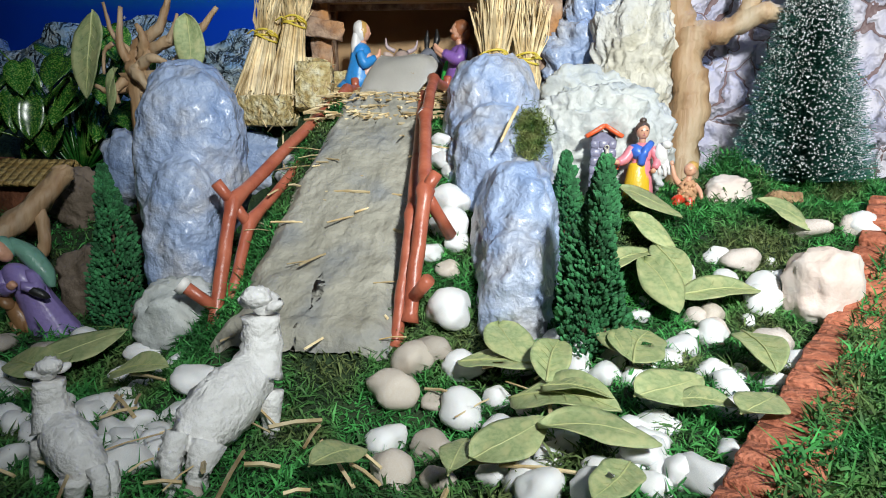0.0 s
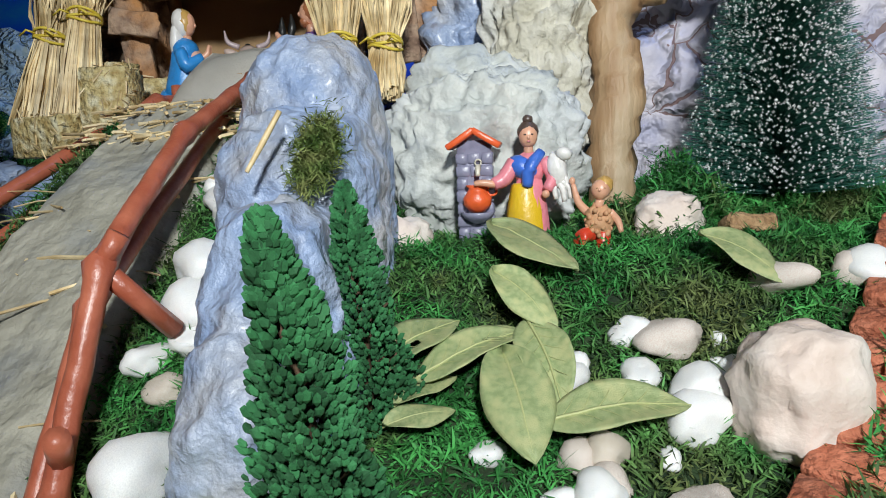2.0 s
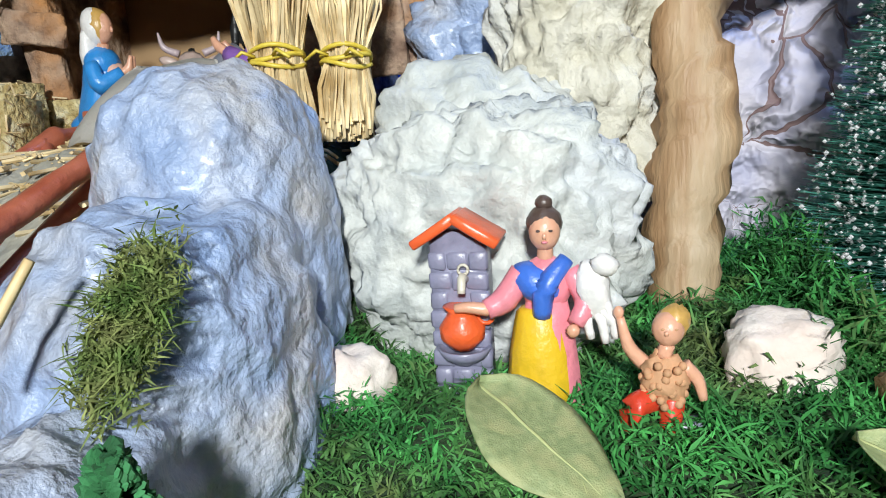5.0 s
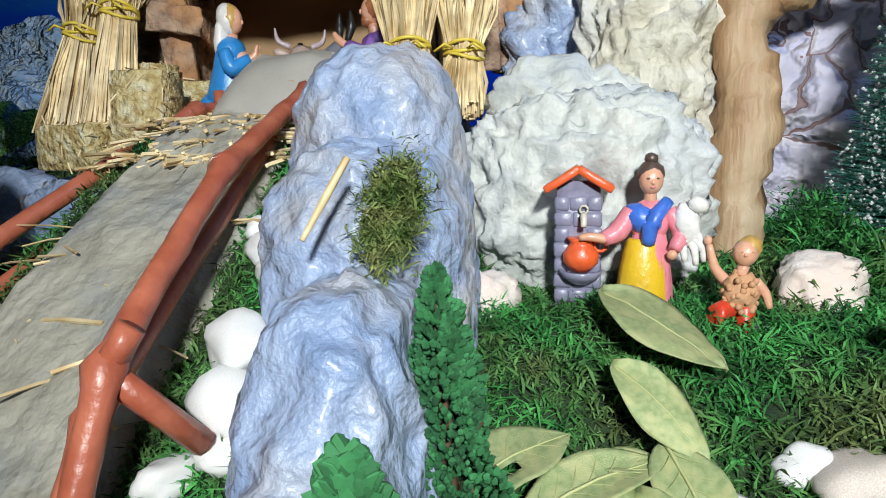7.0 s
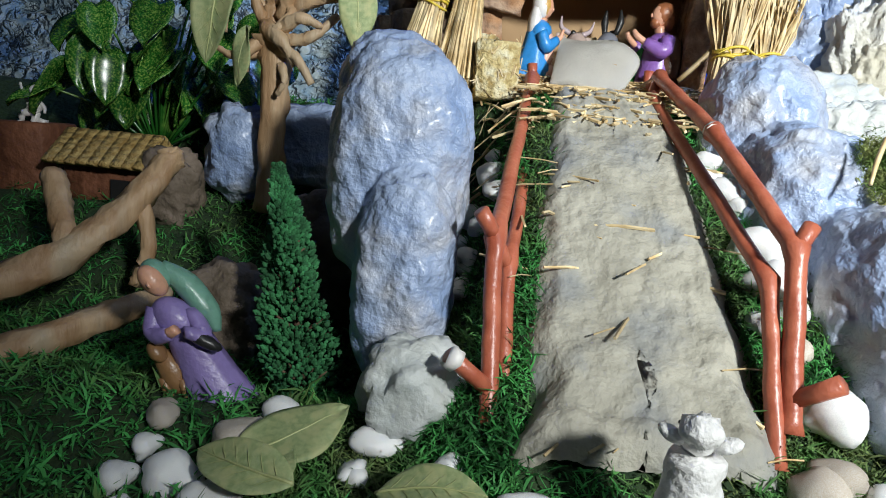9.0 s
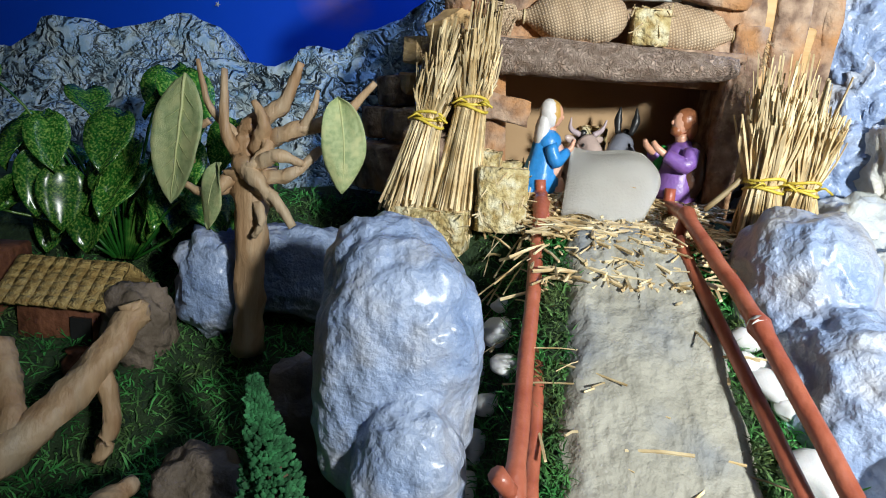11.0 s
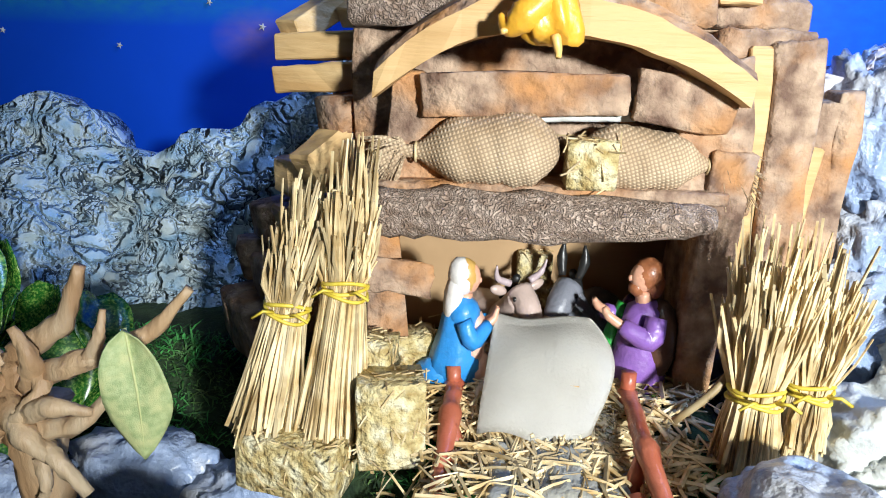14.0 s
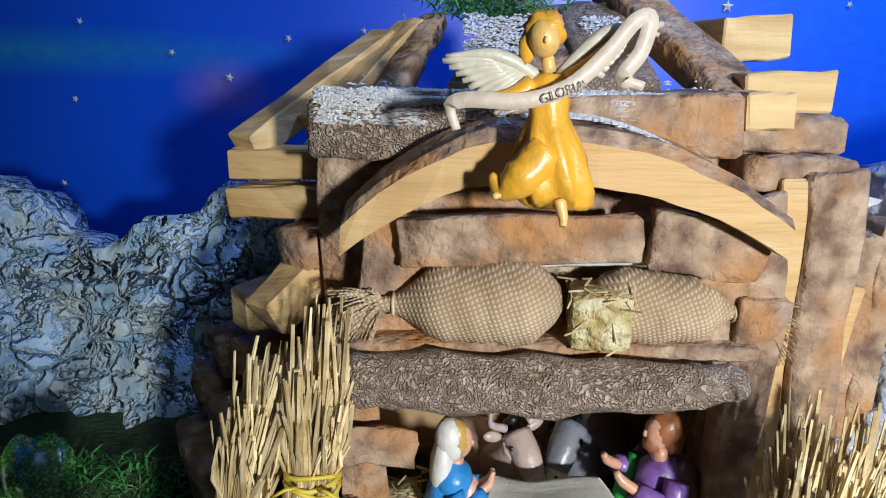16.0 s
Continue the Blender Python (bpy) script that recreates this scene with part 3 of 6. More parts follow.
def rock_wall(name, x0, x1, y0, y1, zb, top, material, label, seed, amp=0.03, res=0.012):
    """A knobbly cork rock wall from x0 to x1; top(x) gives its crest; it leans from y0 at the foot to y1 at the crest."""
    nx = int((x1 - x0) / res)
    nz = int(0.32 / res)
    bm = bmesh.new()
    rows = []
    for j in range(nz + 1):
        t = j / nz
        row = []
        for i in range(nx + 1):
            x = x0 + (x1 - x0) * i / nx
            z = zb + (top(x) - zb) * t
            y = y0 + (y1 - y0) * t
            w = Vector((x * 9 + seed, z * 9, seed))
            w2 = Vector((x * 32 + seed, z * 32, 3 + seed))
            d = noise.noise(w) * amp + abs(noise.noise(w2)) * amp * 0.55 - 0.35 * amp * (noise.voronoi(w2 * 0.8)[0][1] - noise.voronoi(w2 * 0.8)[0][0] < 0.12)
            row.append(bm.verts.new((x + 0.3 * amp * noise.noise(w2 + Vector((9, 0, 0))), y - d, z + 0.4 * amp * noise.noise(w2 + Vector((0, 5, 0))))))
        rows.append(row)
    crest = [bm.verts.new((v.co.x, v.co.y + 0.05, v.co.z - 0.01)) for v in rows[-1]]
    back = [bm.verts.new((v.co.x, v.co.y + 0.10, zb)) for v in rows[-1]]
    rows += [crest, back]
    for a, b in zip(rows, rows[1:]):
        for i in range(nx):
            bm.faces.new((a[i], a[i + 1], b[i + 1], b[i]))
    return solid(name, bm, material, label, "rock wall", kind="structure")


def night_sky():
    bm = bmesh.new()
    slab(bm, pose(-0.3, 1.27, 0.75), (3.6, 0.006, 1.7), cuts=0)
    ob = thing("backdrop", (-0.3, 1.27, 0.0), "deep blue night sky paper backdrop with silver stars", "backdrop", kind="structure")
    part("paper", bm, M["sky"], ob, smooth=False)
    stars = ((-0.492, 0.636, 0.006), (-0.564, 0.666, 0.005), (-0.696, 0.605, 0.005), (-0.677, 0.702, 0.005), (-0.413, 0.686, 0.005), (-0.316, 0.697, 0.0045),
             (0.145, 0.735, 0.008), (-0.727, 0.493, 0.005), (-0.86, 0.62, 0.005), (-0.93, 0.56, 0.005), (-1.0, 0.68, 0.005), (0.30, 0.74, 0.005), (-0.20, 0.76, 0.005), (-0.58, 0.75, 0.005))
    r = random.Random(3)
    for x, z, s in stars:
        bm = bmesh.new()
        a0 = r.uniform(0, 1)
        front = [bm.verts.new((x + (s if k % 2 == 0 else s * 0.42) * math.sin(a0 + k * math.pi / 5), 1.2645, z + (s if k % 2 == 0 else s * 0.42) * math.cos(a0 + k * math.pi / 5))) for k in range(10)]
        mid = bm.verts.new((x, 1.2625, z))
        for k in range(10):
            bm.faces.new((front[k], front[(k + 1) % 10], mid))
        bm.faces.new(front)
        part("star", bm, P["silver"], ob, "small silver foil star", smooth=False)


def sky_paper():
    """Printed night sky: blue, with faint teal and reddish nebula clouds. Darker to one side: the light on the right is
    painted in.
    """
    m = shade("night_sky_paper", (0.0, 0.045, 0.40), (0.004, 0.085, 0.68), scale=1.2, rough=0.35, bump=0)
    nt = m.node_tree
    b = nt.nodes["Principled BSDF"]
    tc = nt.nodes.new("ShaderNodeTexCoord")
    out = b.inputs["Base Color"].links[0].from_socket
    for at, size, col, amount in (((-0.45, 0, 0.665), (0.42, 1, 0.035), (0.02, 0.30, 0.30), 0.55), ((-0.20, 0, 0.62), (0.07, 1, 0.045), (0.35, 0.16, 0.08), 0.45),
                                  ((0.55, 0, 0.8), (0.55, 1, 0.6), (0.0, 0.12, 0.75), 0.9)):
        mp = nt.nodes.new("ShaderNodeMapping")
        mp.vector_type = "TEXTURE"
        mp.inputs["Location"].default_value = at
        mp.inputs["Scale"].default_value = size
        nt.links.new(tc.outputs["Object"], mp.inputs["Vector"])
        gr = nt.nodes.new("ShaderNodeTexGradient")
        gr.gradient_type = "SPHERICAL"
        nt.links.new(mp.outputs["Vector"], gr.inputs["Vector"])
        nz = nt.nodes.new("ShaderNodeTexNoise")
        nz.inputs["Scale"].default_value = 160
        nz.inputs["Detail"].default_value = 6
        mu = nt.nodes.new("ShaderNodeMath")
        mu.operation = "MULTIPLY"
        ml = nt.nodes.new("ShaderNodeMath")
        ml.operation = "MULTIPLY"
        ml.inputs[1].default_value = amount * 1.6
        nt.links.new(gr.outputs["Fac"], mu.inputs[0])
        nt.links.new(nz.outputs["Fac"], mu.inputs[1])
        nt.links.new(mu.outputs[0], ml.inputs[0])
        ml.use_clamp = True
        mx = nt.nodes.new("ShaderNodeMixRGB")
        mx.inputs["Color2"].default_value = (*col, 1)
        nt.links.new(ml.outputs[0], mx.inputs["Fac"])
        nt.links.new(out, mx.inputs["Color1"])
        out = mx.outputs["Color"]
    nt.links.new(out, b.inputs["Base Color"])
    return m


M["sky"] = sky_paper()
room()
ground_sheet()
clay_path()
night_sky()
rock_wall("rock_wall_left", -1.25, -0.30, 0.80, 0.93, 0.28, lambda x: 0.532 + 0.02 * math.sin(x * 17) + 0.012 * math.sin(x * 41 + 1) + 0.05 * step(-0.46, -0.36, x), M["wall_blue"],
          "blue-grey cracked cork rock wall along the back", 2.0, 0.035)
rock_wall("rock_wall_right", -0.02, 0.95, 0.692, 0.735, 0.28, lambda x: 0.60 + 0.02 * math.sin(x * 23) + 0.03 * step(0.04, 0.09, x), M["wall_lilac"],
          "pale lilac cracked cork rock wall at the back", 5.0, 0.028)

# ---------- large rocks ----------
def rock(name, spine, material, label, seed, rough=0.12, detail=5, fine=0.045, freq=2.2):
    bm = bmesh.new()
    boulder(bm, spine, seed, rough, detail, freq, fine)
    ob = solid(name, bm, material, label, "rock")
    if len(spine) > 1:
        skin = ob.modifiers.new("one_skin", "REMESH")
        skin.mode, skin.voxel_size = "VOXEL", 0.0017
        bpy.context.view_layer.update()
        me = bpy.data.meshes.new_from_object(ob.evaluated_get(bpy.context.evaluated_depsgraph_get()))
        ob.modifiers.clear()
        me.polygons.foreach_set("use_smooth", [True] * len(me.polygons))
        ob.data = me
    return ob


rock("tall_rock", [((-0.306, 0.500, 0.388), (0.033, 0.027, 0.038), 10), ((-0.298, 0.483, 0.346), (0.042, 0.034, 0.072), 6), ((-0.287, 0.450, 0.284), (0.028, 0.027, 0.064), 0)], [M["rock_blue"]], "tall shiny blue-grey painted rock slab beside the path", 1.3, 0.05, 5, 0.024)
rock("rock_ridge", [((-0.060, 0.560, 0.362), (0.041, 0.045, 0.077), 0), ((-0.050, 0.512, 0.332), (0.041, 0.052, 0.061), 0), ((-0.036, 0.440, 0.288), (0.028, 0.050, 0.062), 6), ((-0.035, 0.397, 0.262), (0.022, 0.030, 0.046), 0)],
     [M["rock_blue"]], "long blue-grey painted plaster rock ridge beside the path", 4.1, 0.06, 5, 0.036)
rock("white_boulder", [((0.035, 0.606, 0.362), (0.062, 0.032, 0.055), -4)], [M["rock_white"]], "pale white knobbly boulder behind the fountain", 6.2, 0.16, 6, 0.05)
rock("white_boulder", [((0.028, 0.644, 0.398), (0.046, 0.03, 0.040), 0)], [M["rock_white"]], "smooth pale white rock leaning on the wall", 8.7, 0.2)
for spot, radii, seed, mat in (((0.030, 0.722, 0.560), (0.030, 0.026, 0.046), 31.0, "rock_blue"), ((0.052, 0.712, 0.505), (0.040, 0.024, 0.042), 33.0, "rock_blue"), ((0.082, 0.722, 0.575), (0.034, 0.026, 0.046), 35.0, "rock_pinkish"),
                               ((0.030, 0.706, 0.450), (0.042, 0.026, 0.045), 37.0, "rock_blue")):
    rock("wall_boulder", [(spot, radii, 0)], [M[mat]], "smooth painted plaster boulder of the back wall", seed, 0.22, 5, 0.07)
rock("cream_rock", [((0.073, 0.668, 0.432), (0.038, 0.03, 0.085), 0)], [M["rock_cream"]], "tall cream rough rock standing against the wall", 9.4, 0.2, 6, 0.06)
rock("low_rock", [((-0.395, 0.664, 0.343), (0.048, 0.022, 0.034), 0)], [M["rock_blue"]], "low blue-grey rock edging the terrace", 11.0, 0.2, 4)
rock("low_rock", [((-0.318, 0.650, 0.340), (0.046, 0.020, 0.032), 4)], [M["rock_blue"]], "low blue-grey rock edging the terrace", 12.6, 0.2, 4)
rock("low_rock", [((-0.455, 0.645, 0.335), (0.026, 0.022, 0.040), 0)], [M["rock_blue"]], "small grey rock standing below the wall", 13.6, 0.2, 4)
# Grey rock in darker brown: the hollow's shade is put into its colour.
rock("low_rock", [((-0.510, 0.625, 0.30), (0.022, 0.016, 0.030), 0)], [M["rock_dim"]], "small grey rock beside the hut", 14.1, 0.25, 4)
rock("grey_stone", [((-0.272, 0.408, 0.236), (0.026, 0.020, 0.026), 20)], [M["rock_white"]], "rounded grey-white stone beside the railing foot", 15.2, 0.2, 4)
rock("grey_stone", [((-0.355, 0.555, 0.27), (0.035, 0.03, 0.045), 0)], [M["rock_dim"]], "dull brown stone in the shaded hollow", 16.2, 0.2, 4)
rock("grey_stone", [((-0.415, 0.515, 0.23), (0.028, 0.022, 0.035), 0)], [M["rock_dim"]], "dull brown stone in the shaded hollow", 17.2, 0.2, 4)
rock("pink_stone", [((0.168, 0.434, 0.272), (0.024, 0.018, 0.026), 20)], [M["pebble_pink"]], "large pale pink rounded stone on the moss", 18.2, 0.15, 4, 0.02)
rock("white_stone", [((0.147, 0.578, 0.322), (0.0185, 0.014, 0.0155), 0)], [M["pebble_pink"]], "pale rounded stone beside the kneeling figure", 19.4, 0.15, 4, 0.03)
rock("white_stone", [((-0.012, 0.548, 0.318), (0.018, 0.012, 0.014), 0)], [M["pebble_pink"]], "pale stone at the foot of the ridge", 20.4, 0.15, 4, 0.03)

# ---------- railings ----------
def railing(side, joints_top, joints_low, label, stubs):
    """A rustic handrail of two painted branches with knotty joints and stub ends."""
    ob = thing("rustic_railing", (joints_top[0][0], joints_top[0][1], lie(*joints_top[0][:2])), label, "railing", "path railings")
    for name, line, r in (("top_rail", joints_top, 0.0048), ("lower_rail", joints_low, 0.0041)):
        bm = bmesh.new()
        pts, rad = [], []
        for n, (a, b) in enumerate(zip(line, line[1:])):
            a, b = Vector(a), Vector(b)
            for t in np.linspace(0, 1, 15)[(1 if n else 0):]:
                wave = Vector((noise.noise(Vector((t * 4, side, a.y * 9))), 0, noise.noise(Vector((t * 4, side + 5, a.y * 9))))) * 0.0012 * math.sin(math.pi * t)
                pts.append(a.lerp(b, float(t)) + wave)
                near_end = min(t, 1 - t) * (b - a).length
                rad.append(r * (1 + 0.34 * math.exp(-(near_end / 0.004) ** 2)))
        tube(bm, pts, rad, 10, 0, 0.12, side * 7)
        part(name, bm, M["terracotta"], ob)
    for a, b in stubs:
        bm = bmesh.new()
        tube(bm, [Vector(a).lerp(Vector(b), t) for t in (0, 0.5, 1)], [0.0042, 0.0042, 0.0044], 9, 0, 0.1)
        part("branch_stub", bm, M["terracotta"], ob)
    return ob


LT = [(-0.234, 0.378, 0.226), (-0.238, 0.426, 0.319), (-0.213, 0.640, 0.418), (-0.211, 0.668, 0.420)]
LL = [(-0.227, 0.376, 0.222), (-0.229, 0.434, 0.304), (-0.206, 0.634, 0.402), (-0.203, 0.655, 0.404)]
RT = [(-0.099, 0.370, 0.252), (-0.095, 0.404, 0.331), (-0.110, 0.498, 0.385), (-0.119, 0.605, 0.424), (-0.113, 0.664, 0.420)]
RL = [(-0.106, 0.362, 0.238), (-0.104, 0.406, 0.314), (-0.127, 0.590, 0.408)]
rl = railing(1.0, LT, LL, "terracotta-painted branch handrail with white paint drips", [((-0.235, 0.390, 0.250), (-0.256, 0.382, 0.268)), ((-0.238, 0.426, 0.319), (-0.247, 0.420, 0.333)),
                                                       ((-0.238, 0.426, 0.319), (-0.229, 0.434, 0.301)), ((-0.213, 0.632, 0.416), (-0.206, 0.625, 0.399)), ((-0.211, 0.666, 0.420), (-0.212, 0.668, 0.432)), ((-0.206, 0.632, 0.400), (-0.205, 0.632, 0.388))])
bm = bmesh.new()
tube(bm, [(-0.2520, 0.3835, 0.2646), (-0.256, 0.382, 0.268)], 0.0056, 10, 0, 0.3)
part("paint_drip", bm, M["white_paint"], rl, "white paint drip on the stub")
rr_ = railing(2.0, RT, RL, "terracotta-painted branch handrail along the clay path", [((-0.098, 0.376, 0.266), (-0.086, 0.362, 0.281)), ((-0.095, 0.404, 0.331), (-0.088, 0.408, 0.343)),
                                                        ((-0.095, 0.404, 0.331), (-0.080, 0.425, 0.300)), ((-0.119, 0.606, 0.424), (-0.126, 0.598, 0.405)), ((-0.113, 0.664, 0.420), (-0.113, 0.665, 0.434))])
bm = bmesh.new()
tube(bm, [(-0.1098, 0.4965, 0.3842), (-0.1102, 0.4998, 0.3858)], 0.0060, 10, 0, 0.15)
part("paint_drip", bm, M["white_paint"], rr_, "worn white paint ring")

# ---------- the stable ----------
stable = thing("stable", (-0.165, 0.70, 0.405), "rustic stable of bark logs and split wood dusted with snow", "stable")


def board(name, m, size, mats, label="", rough=0.002, seed=1.0, cuts=4, bevel=0.0015, side=None, parent=None):
    bm = bmesh.new()
    slab(bm, m, size, cuts=cuts, rough=rough * 0.65, seed=seed, freq=80, bevel=bevel * 0.7, side=side)
    return part(name, bm, mats, parent or stable, label, smooth=mats[0] is not M["wood_raw"])


def between(a, b, up=(0, 0, 1)):
    """A pose midway from a to b, its own x along the line, and the line's length."""
    a, b = Vector(a), Vector(b)
    x = (b - a).normalized()
    y = Vector(up).cross(x).normalized()
    z = x.cross(y)
    m = Matrix((x, y, z)).transposed().to_4x4()
    m.translation = (a + b) / 2
    return m, (b - a).length


# shell
board("back_wall", pose(-0.165, 0.776, 0.47), (0.20, 0.006, 0.15), [M["card"]], "brown cardboard back wall", 0.0006)
board("ceiling_board", pose(-0.165, 0.738, 0.5265), (0.20, 0.115, 0.006), [M["card"]], "brown cardboard ceiling", 0.0006)
board("ceiling_strip", pose(-0.165, 0.705, 0.5195), (0.18, 0.008, 0.007), [M["wood_raw"]], "thin pine strip", 0.0006)
board("side_wall", pose(-0.262, 0.738, 0.47, 0, 0, 4), (0.008, 0.10, 0.13), [M["bark_light"]], "", 0.002, 3)
board("side_wall", pose(-0.064, 0.738, 0.47, 0, 0, -4), (0.008, 0.11, 0.13), [M["bark_light"]], "", 0.002, 4)
board("side_post", pose(-0.071, 0.683, 0.478, 0, 2, 0), (0.022, 0.014, 0.16), [M["bark_light"]], "bark-covered corner post", 0.004, 5)
board("side_post", pose(-0.255, 0.688, 0.475, 0, -3, 10), (0.022, 0.016, 0.14), [M["bark_light"]], "bark-covered corner post", 0.005, 6)
board("hanging_bark", pose(-0.245, 0.672, 0.484, 0, 8, 10), (0.040, 0.006, 0.020), [M["bark_light"]], "pale curled piece of bark", 0.005, 7)
board("upper_back", pose(-0.165, 0.712, 0.565), (0.22, 0.008, 0.11), [M["bark_light"]], "bark boards behind the loft", 0.003, 8)
board("loft_floor", pose(-0.165, 0.696, 0.5330), (0.19, 0.05, 0.007), [M["bark_light"]], "", 0.001, 9)
# front beam
bm = bmesh.new()
limb(bm, [(-0.256, 0.668, 0.521), (-0.22, 0.664, 0.522), (-0.165, 0.661, 0.522), (-0.11, 0.659, 0.523), (-0.082, 0.661, 0.525)], [0.0125, 0.0135, 0.0125, 0.0105, 0.007], 5, 16, 0, 0.30, 2.0)
part("front_beam", bm, M["bark"], stable, "dark bark-covered log beam")
# bark panels above the loft
board("bark_panel", pose(-0.236, 0.690, 0.555, 0, 6, 4), (0.036, 0.010, 0.075), [M["bark_light"]], "", 0.005, 11)
board("bark_panel", pose(-0.078, 0.686, 0.56, 0, -8, 0), (0.040, 0.010, 0.085), [M["bark_light"]], "", 0.005, 12)
board("bark_panel", pose(-0.181, 0.681, 0.583, 0, -2, 0), (0.108, 0.010, 0.022), [M["bark_light"]], "", 0.004, 13)
board("bark_panel", pose(-0.098, 0.679, 0.582, 0, 8, 0), (0.052, 0.011, 0.026), [M["bark_light"]], "", 0.004, 14)
board("white_strip", pose(-0.165, 0.687, 0.5715, 0, -2, 0), (0.09, 0.006, 0.005), [M["rock_white"]], "pale peeled strip", 0.001, 15)
# arch
bm = bmesh.new()
N, K = 22, 4
rings = []
for i in range(N + 1):
    t = i / N
    x = -0.258 + 0.188 * t
    z = 0.588 + 0.038 * math.sin(math.pi * t ** 0.92) + 0.002 * math.sin(9 * t)
    h = 0.0085 + 0.003 * math.sin(math.pi * t)
    y = 0.662 - 0.008 * math.sin(math.pi * t)
    w = 0.022
    ring = [Vector((x, y, z - h)), Vector((x, y, z + h * 0.5)), Vector((x, y + 0.005, z + h)), Vector((x, y + w, z + h * 1.2)), Vector((x, y + w, z - h))]
    rings.append([bm.verts.new(p + Vector(noise.noise_vector(p * 60)) * 0.0016) for p in ring])
for a, b in zip(rings, rings[1:]):
    for k in range(5):
        f = bm.faces.new((a[k], b[k], b[(k + 1) % 5], a[(k + 1) % 5]))
        f.material_index = 0 if k in (0, 4) else 1
bm.faces.new(rings[0])
bm.faces.new(list(reversed(rings[-1])))
bmesh.ops.recalc_face_normals(bm, faces=bm.faces)
arch = part("arch_beam", bm, [M["wood_raw"], M["bark_light"]], stable, "curved split branch with raw yellow wood below and bark above", smooth=False)
# roof: split logs laid across and along
roof = [
    ("roof_log", (-0.276, 0.705, 0.628), (-0.19, 0.702, 0.630), (0.026, 0.026), "bark"), ("roof_log", (-0.19, 0.702, 0.630), (-0.085, 0.70, 0.634), (0.026, 0.028), "bark_light"),
    ("roof_plank", (-0.328, 0.758, 0.604), (-0.20, 0.722, 0.610), (0.022, 0.016), "wood_raw"), ("roof_plank", (-0.327, 0.752, 0.584), (-0.25, 0.730, 0.590), (0.024, 0.016), "wood_raw"),
    ("roof_plank", (-0.322, 0.752, 0.612), (-0.252, 0.842, 0.672), (0.020, 0.016), "wood_raw"), ("roof_plank", (-0.286, 0.765, 0.622), (-0.236, 0.848, 0.680), (0.020, 0.013), "wood_raw"),
    ("roof_plank", (-0.252, 0.775, 0.630), (-0.222, 0.850, 0.686), (0.018, 0.012), "bark_light"),
    ("roof_log", (-0.064, 0.725, 0.638), (-0.104, 0.85, 0.705), (0.034, 0.016), "bark_light"), ("roof_log", (-0.13, 0.725, 0.643), (-0.125, 0.84, 0.690), (0.040, 0.016), "bark"),
    ("roof_log", (-0.195, 0.730, 0.640), (-0.165, 0.84, 0.685), (0.040, 0.016), "bark"), ("roof_log", (-0.16, 0.735, 0.642), (-0.145, 0.84, 0.69), (0.035, 0.014), "bark_light"),
    ("roof_block", (-0.066, 0.79, 0.672), (-0.022, 0.80, 0.676), (0.030, 0.024), "wood_raw"), ("roof_block", (-0.072, 0.735, 0.646), (-0.026, 0.738, 0.648), (0.026, 0.020), "wood_raw"),
    ("roof_block", (-0.082, 0.715, 0.630), (-0.028, 0.720, 0.628), (0.026, 0.018), "bark_light"), ("roof_block", (-0.086, 0.70, 0.640), (-0.062, 0.705, 0.640), (0.022, 0.016), "wood_raw"),
    ("roof_block", (-0.08, 0.70, 0.612), (-0.03, 0.70, 0.612), (0.022, 0.016), "bark_light"),
]
for i, (name, a, b, s, mat) in enumerate(roof):
    m, L = between(a, b)
    board(name, m, (L, s[0], s[1]), [M[mat], M["wood_raw"]], "", 0.004 if "bark" in mat else 0.0022, 20 + i, 5, 0.003 if "bark" in mat else 0.0015)
# walls of stacked offcuts at both flanks
flank = [
    ((-0.326, 0.735, 0.524), (-0.27, 0.78, 0.53), 0.024, "wood_raw"), ((-0.303, 0.702, 0.534), (-0.262, 0.75, 0.572), 0.022, "wood_raw"), ((-0.350, 0.755, 0.489), (-0.28, 0.80, 0.50), 0.026, "bark_light"),
    ((-0.330, 0.735, 0.497), (-0.27, 0.77, 0.505), 0.018, "wood_raw"), ((-0.366, 0.765, 0.460), (-0.28, 0.80, 0.47), 0.028, "bark_light"), ((-0.340, 0.72, 0.462), (-0.27, 0.76, 0.47), 0.026, "bark_light"),
    ((-0.350, 0.715, 0.424), (-0.28, 0.77, 0.44), 0.040, "bark_light"), ((-0.372, 0.75, 0.420), (-0.29, 0.80, 0.43), 0.036, "bark_light"), ((-0.292, 0.715, 0.565), (-0.25, 0.76, 0.575), 0.022, "bark_light"), ((-0.30, 0.70, 0.50), (-0.258, 0.74, 0.51), 0.020, "bark_light"),
]
for i, (a, b, s, mat) in enumerate(flank):
    m, L = between(a, b)
    board("flank_log", m, (L, s, s), [M[mat]], "", 0.004, 50 + i, 4, 0.003)
for i, (a, b, s, mat) in enumerate([((-0.040, 0.690, 0.615), (-0.030, 0.690, 0.44), (0.026, 0.012), "bark_light"), ((-0.058, 0.692, 0.612), (-0.052, 0.692, 0.44), (0.014, 0.012), "wood_raw"),
                                   ((-0.012, 0.698, 0.585), (-0.016, 0.700, 0.44), (0.018, 0.012), "bark_light"), ((-0.022, 0.694, 0.56), (-0.030, 0.694, 0.45), (0.012, 0.010), "wood_raw"),
                                   ((-0.004, 0.702, 0.59), (-0.004, 0.702, 0.44), (0.014, 0.02), "bark_light")]):
    m, L = between(a, b, (0, 1, 0))
    board("wall_plank", m, (L, s[0], s[1]), [M[mat]], "", 0.0035, 70 + i, 6, 0.002)
